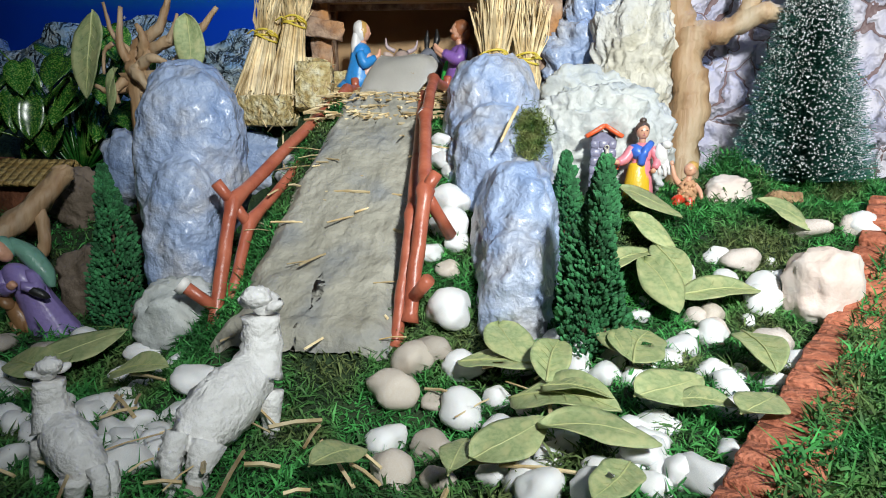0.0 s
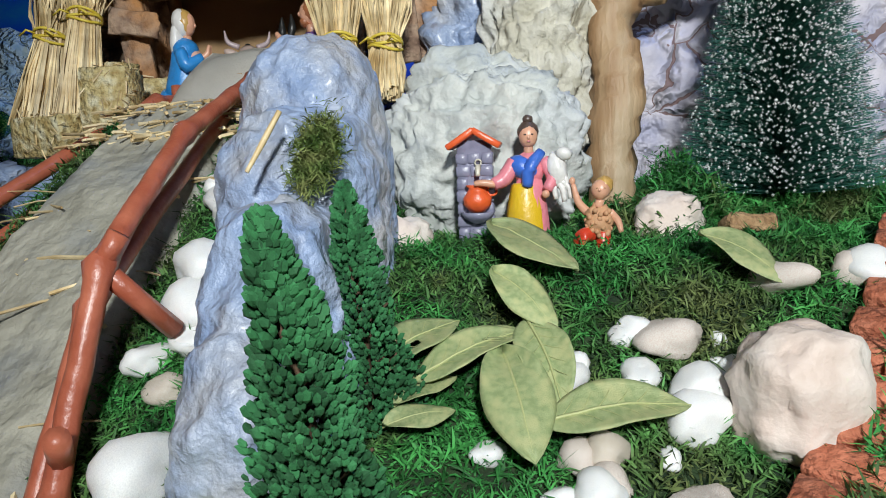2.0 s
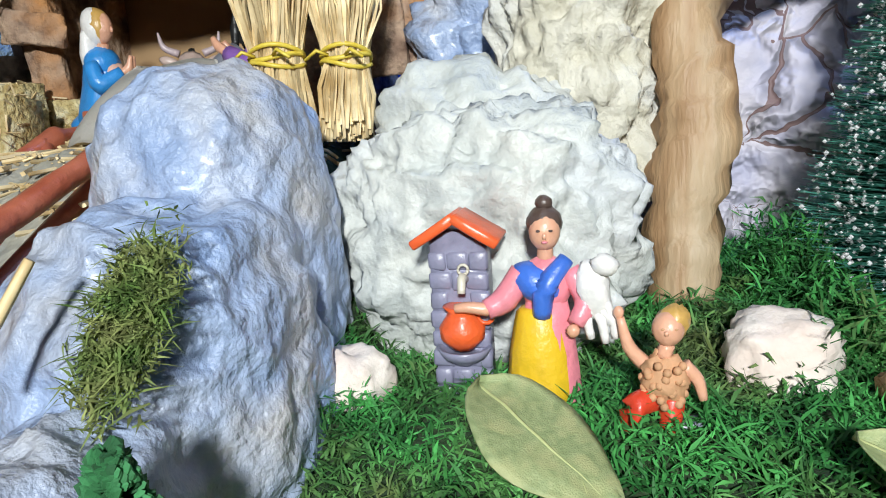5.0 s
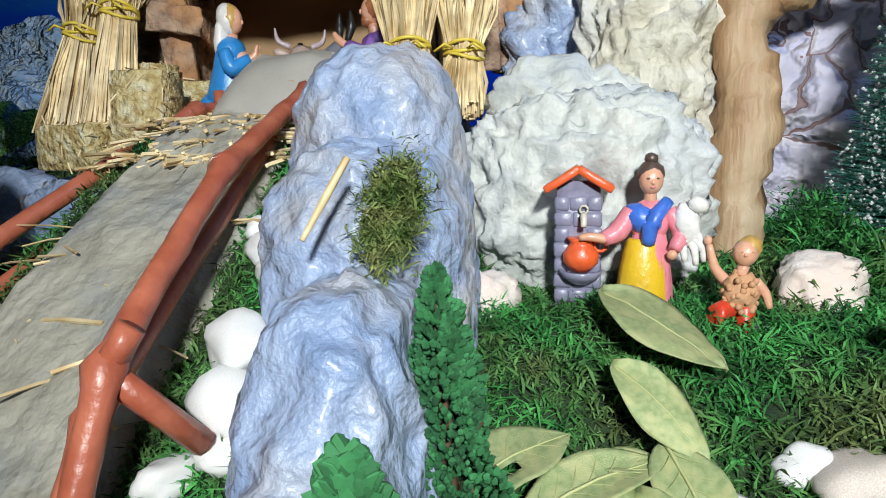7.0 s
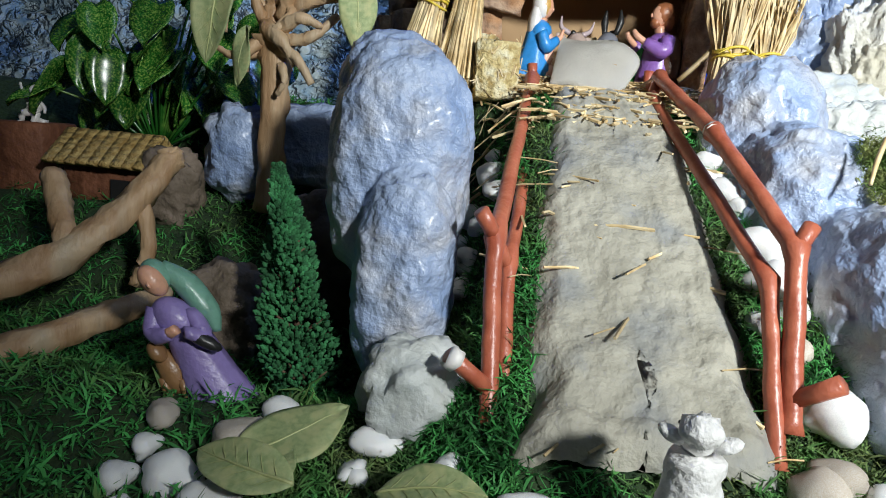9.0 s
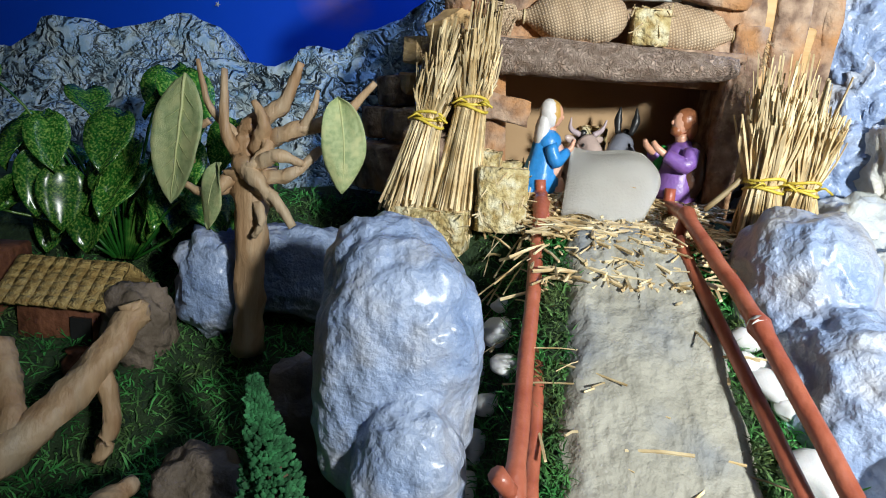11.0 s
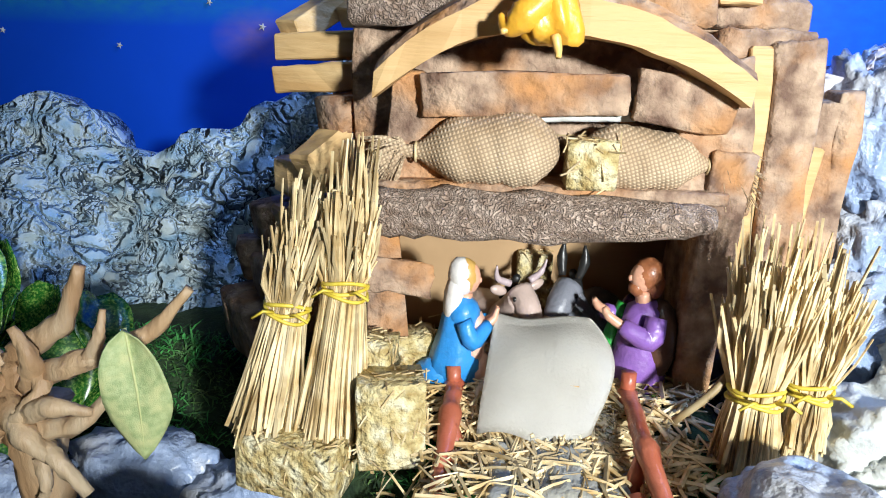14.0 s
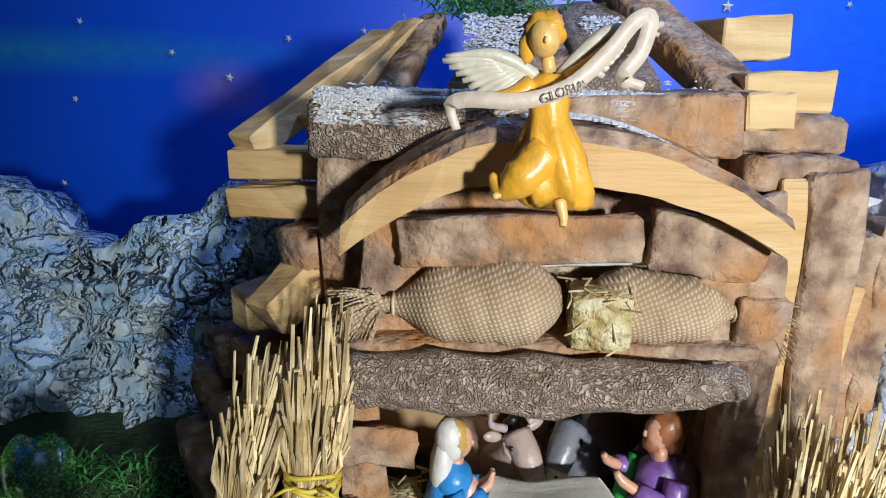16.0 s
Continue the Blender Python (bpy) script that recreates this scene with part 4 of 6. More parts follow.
def flakes(n, spot, seed):
    """Powder: many tiny uneven flat grains laid on top of the logs, as one mesh."""
    r = random.Random(seed)
    vs, fs = [], []
    for i in range(n):
        p = spot(r)
        k = r.uniform(0.0005, 0.0021)
        b = len(vs)
        top = len(vs) + 6
        for q in range(6):
            a = q * 1.047 + r.uniform(-0.3, 0.3)
            vs.append((p[0] + k * math.cos(a) * 1.3, p[1] + k * math.sin(a), p[2] - 0.0004))
        vs.append((p[0], p[1], p[2] + 0.0006))
        fs += [(b + q, b + (q + 1) % 6, top) for q in range(6)]
    return vs, fs


def roof_spot(r):
    x, y = r.uniform(-0.272, -0.086), 0.693 + abs(r.gauss(0, 0.012))
    if r.random() < 0.35:
        x, y = r.uniform(-0.205, -0.115), r.uniform(0.722, 0.80)
    if noise.noise(Vector((x * 30, y * 30, 4))) < -0.12:
        x, y = r.uniform(-0.18, -0.09), 0.694 + r.random() * 0.018
    if r.random() < 0.25:
        return r.uniform(-0.272, -0.09) - stable.location.x, 0.6905 - stable.location.y, 0.6435 - 0.012 * r.random() ** 2 - stable.location.z
    z = 0.6445 if y < 0.722 else 0.6445 + (y - 0.722) * 0.52
    return x - stable.location.x, y - stable.location.y, z - stable.location.z + r.uniform(-0.001, 0.002)


def arch_spot(r):
    t = r.uniform(0.40, 0.97) if r.random() < 0.8 else r.uniform(0.12, 0.36)
    d = abs(r.gauss(0, 0.006))
    x, z = -0.258 + 0.188 * t, 0.588 + 0.038 * math.sin(math.pi * t ** 0.92) + (0.0085 + 0.003 * math.sin(math.pi * t)) * 1.12
    y = 0.684 - 0.008 * math.sin(math.pi * t) - min(0.013, d)
    return x - stable.location.x, y - stable.location.y, z - stable.location.z - d * 0.06


snow = new("snow", from_lists("snow", *flakes(1800, arch_spot, 9), M["snow"]))
snow.parent = stable
snow["label"] = "powdery white snow"
snow = new("snow", from_lists("snow", *flakes(12000, roof_spot, 4), M["snow"]))
snow.parent = stable
snow["label"] = "powdery white snow"

# ---------- sacks and bales ----------
def sack_cloth():
    m = shade("burlap_weave", (0.48, 0.34, 0.21), (0.68, 0.52, 0.35), scale=40, rough=0.9)
    nt = m.node_tree
    b = nt.nodes["Principled BSDF"]
    tc = nt.nodes.new("ShaderNodeTexCoord")
    hs = []
    for rot in ((0, 0.35, 0), (0, 0.35 + math.pi / 2, 0)):
        mp = nt.nodes.new("ShaderNodeMapping")
        mp.inputs["Rotation"].default_value = rot
        nt.links.new(tc.outputs["Object"], mp.inputs["Vector"])
        w = nt.nodes.new("ShaderNodeTexWave")
        w.inputs["Scale"].default_value = 150
        w.inputs["Distortion"].default_value = 1.2
        nt.links.new(mp.outputs["Vector"], w.inputs["Vector"])
        hs.append(w)
    mx = nt.nodes.new("ShaderNodeMath")
    mx.operation = "MULTIPLY"
    nt.links.new(hs[0].outputs["Fac"], mx.inputs[0])
    nt.links.new(hs[1].outputs["Fac"], mx.inputs[1])
    bp = nt.nodes.new("ShaderNodeBump")
    bp.inputs["Strength"].default_value = 0.55
    bp.inputs["Distance"].default_value = 0.0009
    nt.links.new(mx.outputs[0], bp.inputs["Height"])
    nt.links.new(bp.outputs["Normal"], b.inputs["Normal"])
    src = b.inputs["Base Color"].links[0].from_socket
    mm = nt.nodes.new("ShaderNodeMixRGB")
    mm.inputs["Color1"].default_value = (0.10, 0.06, 0.03, 1)
    mr = nt.nodes.new("ShaderNodeMapRange")
    mr.inputs["From Max"].default_value = 0.35
    mr.inputs["To Min"].default_value = 0.5
    nt.links.new(mx.outputs[0], mr.inputs["Value"])
    nt.links.new(mr.outputs["Result"], mm.inputs["Fac"])
    nt.links.new(src, mm.inputs["Color2"])
    nt.links.new(mm.outputs["Color"], b.inputs["Base Color"])
    return m


M["burlap"] = sack_cloth()


def sack(at, length, r, sgn, seed, label):
    """A filled burlap sack lying on its side, tied and frayed at one end."""
    ob = thing("burlap_sack", (at[0], at[1], at[2] - r), label, "sack", "burlap sacks")
    bm = bmesh.new()
    pts, rad = [], []
    for i in range(29):
        t = i / 28
        pts.append(Vector(at) + Vector((sgn * length * (t - 0.45), 0, -0.004 * t)))
        k = min(1.0, (t + 0.015) / 0.20) ** 0.45 * (1 - 0.80 * step(0.62, 0.94, t)) * (1 - 0.08 * step(0.2, 0.6, t))
        rad.append(r * k)
    tube(bm, pts, rad, 28, 0, 0.11, seed)
    bag = part("bag", bm, M["burlap"], ob)
    bm = bmesh.new()
    tip = Vector(at) + Vector((sgn * length * 0.5, 0, -0.004))
    rr = random.Random(seed)
    for i in range(130):
        d = Vector((sgn * rr.uniform(0.006, 0.026), -rr.uniform(-0.004, 0.008), rr.uniform(-0.024, 0.007)))
        limb(bm, [tip, tip + d * 0.5 + Vector((0, -0.003, 0.004)), tip + d], [0.0007, 0.0006, 0.0003], 3, 3)
    part("frayed_end", bm, M["burlap"], bag, "loose frayed burlap threads", smooth=False)
    bm = bmesh.new()
    tube(bm, [tip + Vector((sgn * -0.004, math.cos(t) * r * 0.26, math.sin(t) * r * 0.26)) for t in np.linspace(0, 6.283, 13)], 0.0008, 5)
    part("string", bm, M["straw"], bag)
    return ob


sack((-0.199, 0.680, 0.5555), 0.084, 0.0200, -1, 3, "full burlap sack with a tied frayed mouth on the loft")
sack((-0.114, 0.684, 0.5530), 0.076, 0.0175, 1, 5, "slack burlap sack with a tied frayed mouth on the loft")
bale((-0.1440, 0.677, 0.5365), (0.026, 0.024, 0.0255), -6, 3, "small cube of pressed golden hay on the loft")
bale((-0.293, 0.629, 0.380), (0.056, 0.032, 0.030), -14, 4, "pressed golden hay bale lying below the sheaves")
bale((-0.244, 0.630, 0.396), (0.035, 0.030, 0.046), 8, 5, "pressed golden hay bale standing at the stable's corner", rx=-8)
bale((-0.262, 0.662, 0.415), (0.034, 0.022, 0.036), -10, 6, "pressed golden hay bale stacked behind")
bale((-0.240, 0.692, 0.410), (0.030, 0.022, 0.032), 10, 7, "pressed golden hay bale inside the stable")
bale((-0.157, 0.772, 0.410), (0.024, 0.018, 0.062), 0, 8, "upright pressed hay bale against the back wall")
sheaf((-0.312, 0.638, 0.407), (-8, 10, 0), 0.118, 0.016, 0.0105, 0.013, 0.56, 1, "golden straw sheaf tied with yellow raffia, leaning on the stable", 420)
sheaf((-0.277, 0.636, 0.405), (-8, 5, 0), 0.134, 0.015, 0.0105, 0.012, 0.60, 2, "golden straw sheaf tied with yellow raffia, leaning on the stable", 420)
sheaf((-0.063, 0.622, 0.408), (-3, 0, 0), 0.108, 0.014, 0.0115, 0.017, 0.36, 3, "golden straw sheaf tied with yellow raffia beside the stable", 420)
sheaf((-0.034, 0.632, 0.412), (-3, 3, 0), 0.094, 0.012, 0.0105, 0.015, 0.36, 4, "golden straw sheaf tied with yellow raffia beside the stable", 380)


# straw strewn on the floor
def strewn(name, n, area, seed, label, lo=0.012, hi=0.032, th=0.0008, lift=0.001):
    rr = random.Random(seed)
    bm = bmesh.new()
    for i in range(n):
        x, y = area(rr)
        z = lie(x, y) + lift + rr.uniform(0, 0.006)
        a, L = rr.uniform(0, 6.283), rr.uniform(lo, hi)
        d = Vector((math.cos(a), math.sin(a), rr.uniform(-0.12, 0.16))) * L * 0.5
        p = Vector((x, y, z))
        q0, q1 = p - d, p + d
        q0.z = max(q0.z, lie(q0.x, q0.y) + 0.002)
        q1.z = max(q1.z, lie(q1.x, q1.y) + 0.002)
        r = th * rr.uniform(0.5, 1.9)
        tube(bm, [q0, (q0 + q1) / 2 + Vector((0, 0, 0.001)), q1], r, 4)
    ob = part(name, bm, M["straw"], None, smooth=False)
    return tagged(ob, label, "straw", "", "stuff")


strewn("loose_straw", 2200, lambda r: (r.gauss(-0.156, 0.042), min(0.77, max(0.555, 0.640 + r.gauss(0, 0.030) * (1.0 if r.random() < 0.75 else 2.2)))), 1, "loose golden straw strewn on the stable floor", 0.010, 0.032, 0.0007, 0.007)
strewn("loose_straw", 46, lambda r: (r.uniform(-0.235, -0.10), r.uniform(0.35, 0.58)), 2, "a few dry straws lying on the clay path", 0.008, 0.04, 0.0006, 0.007)
strewn("loose_straw", 40, lambda r: (r.uniform(-0.26, 0.0), r.uniform(0.22, 0.34)), 3, "a few dry straws lying on the moss", 0.01, 0.04, 0.0007, 0.010)
bm = bmesh.new()
limb(bm, [(-0.098, 0.630, 0.425), (-0.083, 0.628, 0.442), (-0.070, 0.632, 0.458)], [0.0022, 0.0022, 0.0018], 4, 6)
solid("straw_stalk", bm, M["straw"], "thick pale straw stalk leaning on the doorpost", "straw")

bm = bmesh.new()
limb(bm, [(-0.037, 0.450, 0.389), (-0.043, 0.444, 0.376), (-0.048, 0.437, 0.364)], [0.0012, 0.0014, 0.0010], 4, 6)
solid("straw_stalk", bm, M["straw"], "single pale straw lying on the rock ridge", "straw")

# crib cloth
bm = bmesh.new()
g = []
for i in range(25):
    row = []
    for j in range(25):
        u, v = i / 24, j / 24
        x = -0.199 + 0.060 * u + v * (0.012 - 0.012 * u) + 0.016 * math.sin(math.pi * v) * u
        y = 0.632 + 0.060 * v - 0.004 * math.sin(math.pi * u)
        z = 0.411 + 0.052 * v ** 0.8 + 0.012 * math.sin(math.pi * u) * math.sin(math.pi * min(1, v * 1.2)) + 0.0035 * math.sin(7 * u + 3 * v) * (0.3 + 0.7 * (1 - v))
        z -= 0.012 * max(0, v - 0.9) / 0.1
        row.append(bm.verts.new((x, y, z)))
    g.append(row)
for i in range(24):
    for j in range(24):
        bm.faces.new((g[i][j], g[i + 1][j], g[i + 1][j + 1], g[i][j + 1]))
bmesh.ops.solidify(bm, geom=list(bm.faces), thickness=0.0012)
solid("crib_cloth", bm, M["cloth"], "ivory felt cloth draped over the covered crib", "cloth")
bm = bmesh.new()
slab(bm, pose(-0.165, 0.662, 0.4225), (0.04, 0.035, 0.025), cuts=2, rough=0.002, seed=3)
solid("crib", bm, M["wood_raw"], "small wooden crib hidden under the cloth", "crib")

# ---------- painted figures: each one plain mesh ----------
def figure(name, build, at, rz, scale, mats, label, category="figurine"):
    bm = bmesh.new()
    build(bm)
    m = pose(*at, 0, 0, rz) @ Matrix.Scale(scale, 4)
    bmesh.ops.transform(bm, matrix=m, verts=bm.verts)
    return solid(name, bm, [P[k] for k in mats], label, category)


I = Matrix.Identity(4)


def kneeling(bm):
    """Unit height 1, facing +x: 0 robe, 1 skin, 2 veil, 3 hair, 4 dress, 5 base."""
    ball(bm, (0.02, 0, 0.02), (0.36, 0.24, 0.035), seg=14, mat=5, rough=0.1)
    ball(bm, (-0.16, 0, 0.12), (0.24, 0.18, 0.12), (0, 0, 0), 16, 0, 0.15, 1)
    ball(bm, (0.12, 0.03, 0.14), (0.16, 0.17, 0.13), (0, 0, 0), 14, 4, 0.1, 2)
    lathe(bm, pose(-0.06, 0, 0.10, 0, 6, 0), [(0.25, 0), (0.22, 0.15), (0.175, 0.32), (0.16, 0.45), (0.13, 0.54), (0.07, 0.60)], 22, 0, 0.05, 7, 0.86)
    ball(bm, (0.09, 0, 0.34), (0.12, 0.14, 0.25), (0, 10, 0), 14, 4, 0.08, 3)
    ball(bm, (0.0, 0, 0.58), (0.15, 0.17, 0.12), (0, 0, 0), 14, 0, 0.06, 4)
    for s in (-1, 1):
        limb(bm, [(0.0, s * 0.16, 0.56), (0.08, s * 0.18, 0.42), (0.22, s * 0.06, 0.50)], [0.07, 0.075, 0.05], 4, 10, 0)
        limb(bm, [(0.20, s * 0.05, 0.49), (0.27, s * 0.025, 0.54), (0.30, s * 0.018, 0.62)], [0.034, 0.032, 0.016], 4, 8, 1)
    limb(bm, [(0.02, 0, 0.62), (0.03, 0, 0.72)], [0.055, 0.05], 3, 10, 1)
    ball(bm, (0.045, 0, 0.83), (0.095, 0.085, 0.115), (0, 6, 0), 16, 1)
    ball(bm, (0.138, 0, 0.815), (0.016, 0.014, 0.022), seg=8, mat=1)
    ball(bm, (0.015, 0, 0.85), (0.105, 0.105, 0.125), (0, -12, 0), 16, 3, 0.1, 5)
    ball(bm, (-0.02, 0, 0.845), (0.115, 0.118, 0.14), (0, -16, 0), 16, 2, 0.05, 6)
    ball(bm, (-0.085, 0, 0.68), (0.085, 0.13, 0.20), (0, 8, 0), 14, 2, 0.1, 7)
    bmesh.ops.scale(bm, vec=(0.82, 0.82, 1.0), verts=bm.verts)


def bearded(bm):
    """Kneeling man facing +x: 0 robe, 1 skin, 2 hair, 3 sash, 4 cloak, 5 base."""
    ball(bm, (0.0, 0, 0.02), (0.32, 0.25, 0.035), seg=14, mat=5, rough=0.1)
    lathe(bm, pose(0.02, 0, 0.02, 0, -2, 0), [(0.22, 0), (0.21, 0.2), (0.17, 0.40), (0.16, 0.52), (0.13, 0.62), (0.06, 0.68)], 22, 0, 0.06, 8, 0.9)
    ball(bm, (-0.09, 0, 0.36), (0.16, 0.20, 0.34), (0, -4, 0), 16, 4, 0.12, 2)
    limb(bm, [(0.10, -0.14, 0.62), (0.19, -0.12, 0.36), (0.22, -0.1, 0.06)], [0.05, 0.06, 0.07], 5, 10, 3)
    for s in (-1, 1):
        limb(bm, [(0.0, s * 0.17, 0.62), (0.06, s * 0.22, 0.48), (0.24, s * 0.14, 0.56)], [0.075, 0.085, 0.06], 4, 10, 0)
        limb(bm, [(0.22, s * 0.14, 0.55), (0.32, s * 0.11, 0.62), (0.36, s * 0.09, 0.68)], [0.036, 0.034, 0.02], 4, 8, 1)
    limb(bm, [(0.02, 0, 0.66), (0.04, 0, 0.76)], [0.06, 0.055], 3, 10, 1)
    ball(bm, (0.05, 0, 0.87), (0.095, 0.085, 0.11), seg=16, mat=1)
    ball(bm, (0.145, 0, 0.865), (0.018, 0.015, 0.024), seg=8, mat=1)
    ball(bm, (0.015, 0, 0.895), (0.108, 0.105, 0.115), (0, -14, 0), 16, 2, 0.15, 5)
    ball(bm, (-0.04, 0, 0.81), (0.07, 0.095, 0.10), seg=12, mat=2, rough=0.2)
    ball(bm, (0.095, 0, 0.79), (0.055, 0.06, 0.06), seg=10, mat=2, rough=0.2)


def beast(ears):
    """A lying ox or donkey facing +x; unit length 1: 0 coat, 1 muzzle, 2 dark."""
    def build(bm):
        ball(bm, (-0.1, 0, 0.24), (0.46, 0.24, 0.24), seg=18, mat=0, rough=0.1, seed=1)
        limb(bm, [(0.22, 0, 0.3), (0.36, 0, 0.48), (0.46, 0, 0.60)], [0.19, 0.15, 0.13], 5, 12, 0)
        limb(bm, [(0.40, 0, 0.66), (0.54, 0, 0.56), (0.66, 0, 0.44)], [0.12, 0.115, 0.085], 5, 12, 0)
        ball(bm, (0.67, 0, 0.43), (0.085, 0.09, 0.08), seg=12, mat=1)
        for s in (-1, 1):
            ball(bm, (0.50, s * 0.105, 0.63), 0.022, seg=8, mat=2)
            ball(bm, (0.735, s * 0.04, 0.45), 0.016, seg=6, mat=2)
            limb(bm, [(0.1, s * 0.2, 0.08), (0.32, s * 0.2, 0.06), (0.42, s * 0.16, 0.05)], [0.08, 0.06, 0.05], 4, 8, 0)
            if ears == "horns":
                limb(bm, [(0.40, s * 0.1, 0.74), (0.39, s * 0.22, 0.80), (0.42, s * 0.25, 0.92)], [0.034, 0.028, 0.008], 4, 8, 1)
                ball(bm, (0.37, s * 0.19, 0.68), (0.03, 0.09, 0.045), (20 * s, 0, 0), 10, 0)
            else:
                limb(bm, [(0.40, s * 0.07, 0.74), (0.37, s * 0.1, 0.88), (0.37, s * 0.09, 1.02)], [0.03, 0.045, 0.01], 4, 8, 2)
        limb(bm, [(0.36, 0, 0.78), (0.27, 0, 0.66), (0.14, 0, 0.5)], [0.03, 0.05, 0.03], 4, 6, 2)
    return build


def water_woman(bm):
    """Standing woman facing -y: 0 pink dress, 1 skin, 2 dark hair, 3 blue shawl, 4 yellow skirt, 5 white lamb, 6 base."""
    lathe(bm, I, [(0.15, 0.0), (0.155, 0.06), (0.135, 0.25), (0.115, 0.45), (0.09, 0.55)], 22, 0, 0.05, 8, 0.8)
    lathe(bm, pose(-0.03, -0.018, 0.06), [(0.155, 0), (0.15, 0.10), (0.135, 0.26), (0.10, 0.44), (0.085, 0.46)], 26, 4, 0.045, 13, 0.78)
    ball(bm, (0, 0, 0.62), (0.115, 0.085, 0.13), seg=16, mat=0)
    ball(bm, (-0.035, -0.01, 0.63), (0.125, 0.10, 0.085), (0, 28, 0), 16, 3, 0.1, 2)
    limb(bm, [(0.09, -0.05, 0.74), (0.0, -0.10, 0.63), (-0.02, -0.085, 0.50)], [0.035, 0.05, 0.04], 4, 10, 3)
    limb(bm, [(-0.10, -0.02, 0.68), (-0.18, -0.03, 0.56), (-0.26, -0.06, 0.52)], [0.055, 0.06, 0.045], 4, 10, 0)
    limb(bm, [(-0.25, -0.06, 0.52), (-0.34, -0.07, 0.535), (-0.40, -0.07, 0.53)], [0.03, 0.026, 0.02], 4, 8, 1)
    limb(bm, [(0.10, -0.01, 0.68), (0.17, -0.05, 0.56), (0.12, -0.11, 0.47)], [0.05, 0.055, 0.035], 4, 10, 0)
    ball(bm, (0.11, -0.11, 0.44), (0.03, 0.03, 0.03), seg=8, mat=1)
    limb(bm, [(0, 0, 0.72), (0, -0.005, 0.80)], [0.038, 0.034], 3, 10, 1)
    ball(bm, (0, -0.012, 0.855), (0.068, 0.07, 0.085), seg=16, mat=1)
    ball(bm, (0, -0.082, 0.845), (0.011, 0.012, 0.016), seg=6, mat=1)
    for s in (-1, 1):
        ball(bm, (s * 0.026, -0.076, 0.866), (0.010, 0.006, 0.006), seg=8, mat=2)
    ball(bm, (0, -0.078, 0.818), (0.014, 0.006, 0.006), seg=8, mat=0)
    ball(bm, (0, 0.012, 0.885), (0.078, 0.075, 0.08), (18, 0, 0), 16, 2, 0.1, 4)
    ball(bm, (0, 0.01, 0.975), (0.04, 0.04, 0.035), seg=10, mat=2, rough=0.15)
    ball(bm, (0.20, -0.06, 0.60), (0.075, 0.06, 0.13), (0, -14, 0), 14, 5, 0.25, 5, 6)
    ball(bm, (0.245, -0.09, 0.72), (0.06, 0.045, 0.045), (0, 20, 0), 12, 5, 0.2, 6, 6)
    for k, (x, z) in enumerate(((0.17, 0.46), (0.23, 0.44), (0.25, 0.52), (0.27, 0.46))):
        limb(bm, [(0.2, -0.07, 0.54), (x, -0.09, z + 0.03), (x + 0.015, -0.09, z - 0.06)], [0.03, 0.022, 0.018], 3, 7, 5)
    for s in (-0.05, 0.07):
        ball(bm, (s, -0.12, 0.015), (0.035, 0.06, 0.022), seg=8, mat=1)


def kneel_boy(bm):
    """Kneeling boy, one arm raised: 0 fleece, 1 skin, 2 fair hair, 3 red trousers, 4 stone."""
    ball(bm, (0, 0, 0.40), (0.17, 0.13, 0.20), seg=18, mat=0, rough=0.45, seed=2, freq=6)
    limb(bm, [(-0.06, 0, 0.26), (-0.22, -0.12, 0.22), (-0.24, -0.12, 0.04)], [0.10, 0.09, 0.06], 4, 10, 3)
    limb(bm, [(0.06, 0, 0.26), (0.05, -0.06, 0.12), (0.02, -0.1, 0.02)], [0.10, 0.085, 0.06], 4, 10, 3)
    limb(bm, [(0.04, 0.02, 0.10), (0.2, 0.1, 0.04)], [0.06, 0.05], 3, 8, 1)
    ball(bm, (-0.25, -0.17, 0.02), (0.05, 0.09, 0.03), seg=8, mat=1)
    limb(bm, [(-0.13, 0, 0.52), (-0.24, -0.02, 0.66), (-0.30, -0.03, 0.88)], [0.06, 0.05, 0.03], 4, 8, 1)
    ball(bm, (-0.31, -0.03, 0.92), (0.04, 0.03, 0.05), seg=8, mat=1)
    limb(bm, [(0.14, 0, 0.52), (0.24, 0.02, 0.40), (0.28, -0.02, 0.26)], [0.055, 0.05, 0.03], 4, 8, 1)
    limb(bm, [(0, 0, 0.58), (0.03, 0, 0.68)], [0.06, 0.055], 3, 8, 1)
    ball(bm, (0.03, -0.02, 0.80), (0.115, 0.115, 0.125), (-12, 0, 0), 16, 1)
    ball(bm, (0.01, -0.135, 0.80), (0.02, 0.02, 0.02), seg=6, mat=1)
    for s in (-1, 1):
        ball(bm, (0.03 + s * 0.045, -0.122, 0.825), (0.014, 0.010, 0.009), seg=8, mat=0)
    for k in range(26):
        t = k * 2.399
        ball(bm, (0.15 * math.sin(t), -0.12 * abs(math.cos(t)), 0.24 + 0.32 * (k / 26)), 0.034, seg=6, mat=0)
    ball(bm, (0.07, 0.03, 0.84), (0.12, 0.12, 0.125), (0, 20, 0), 14, 2, 0.3, 3, 5)
    slab(bm, pose(0.17, 0.02, 0.05), (0.24, 0.2, 0.10), 2, 0.02, 1, 5, 4)


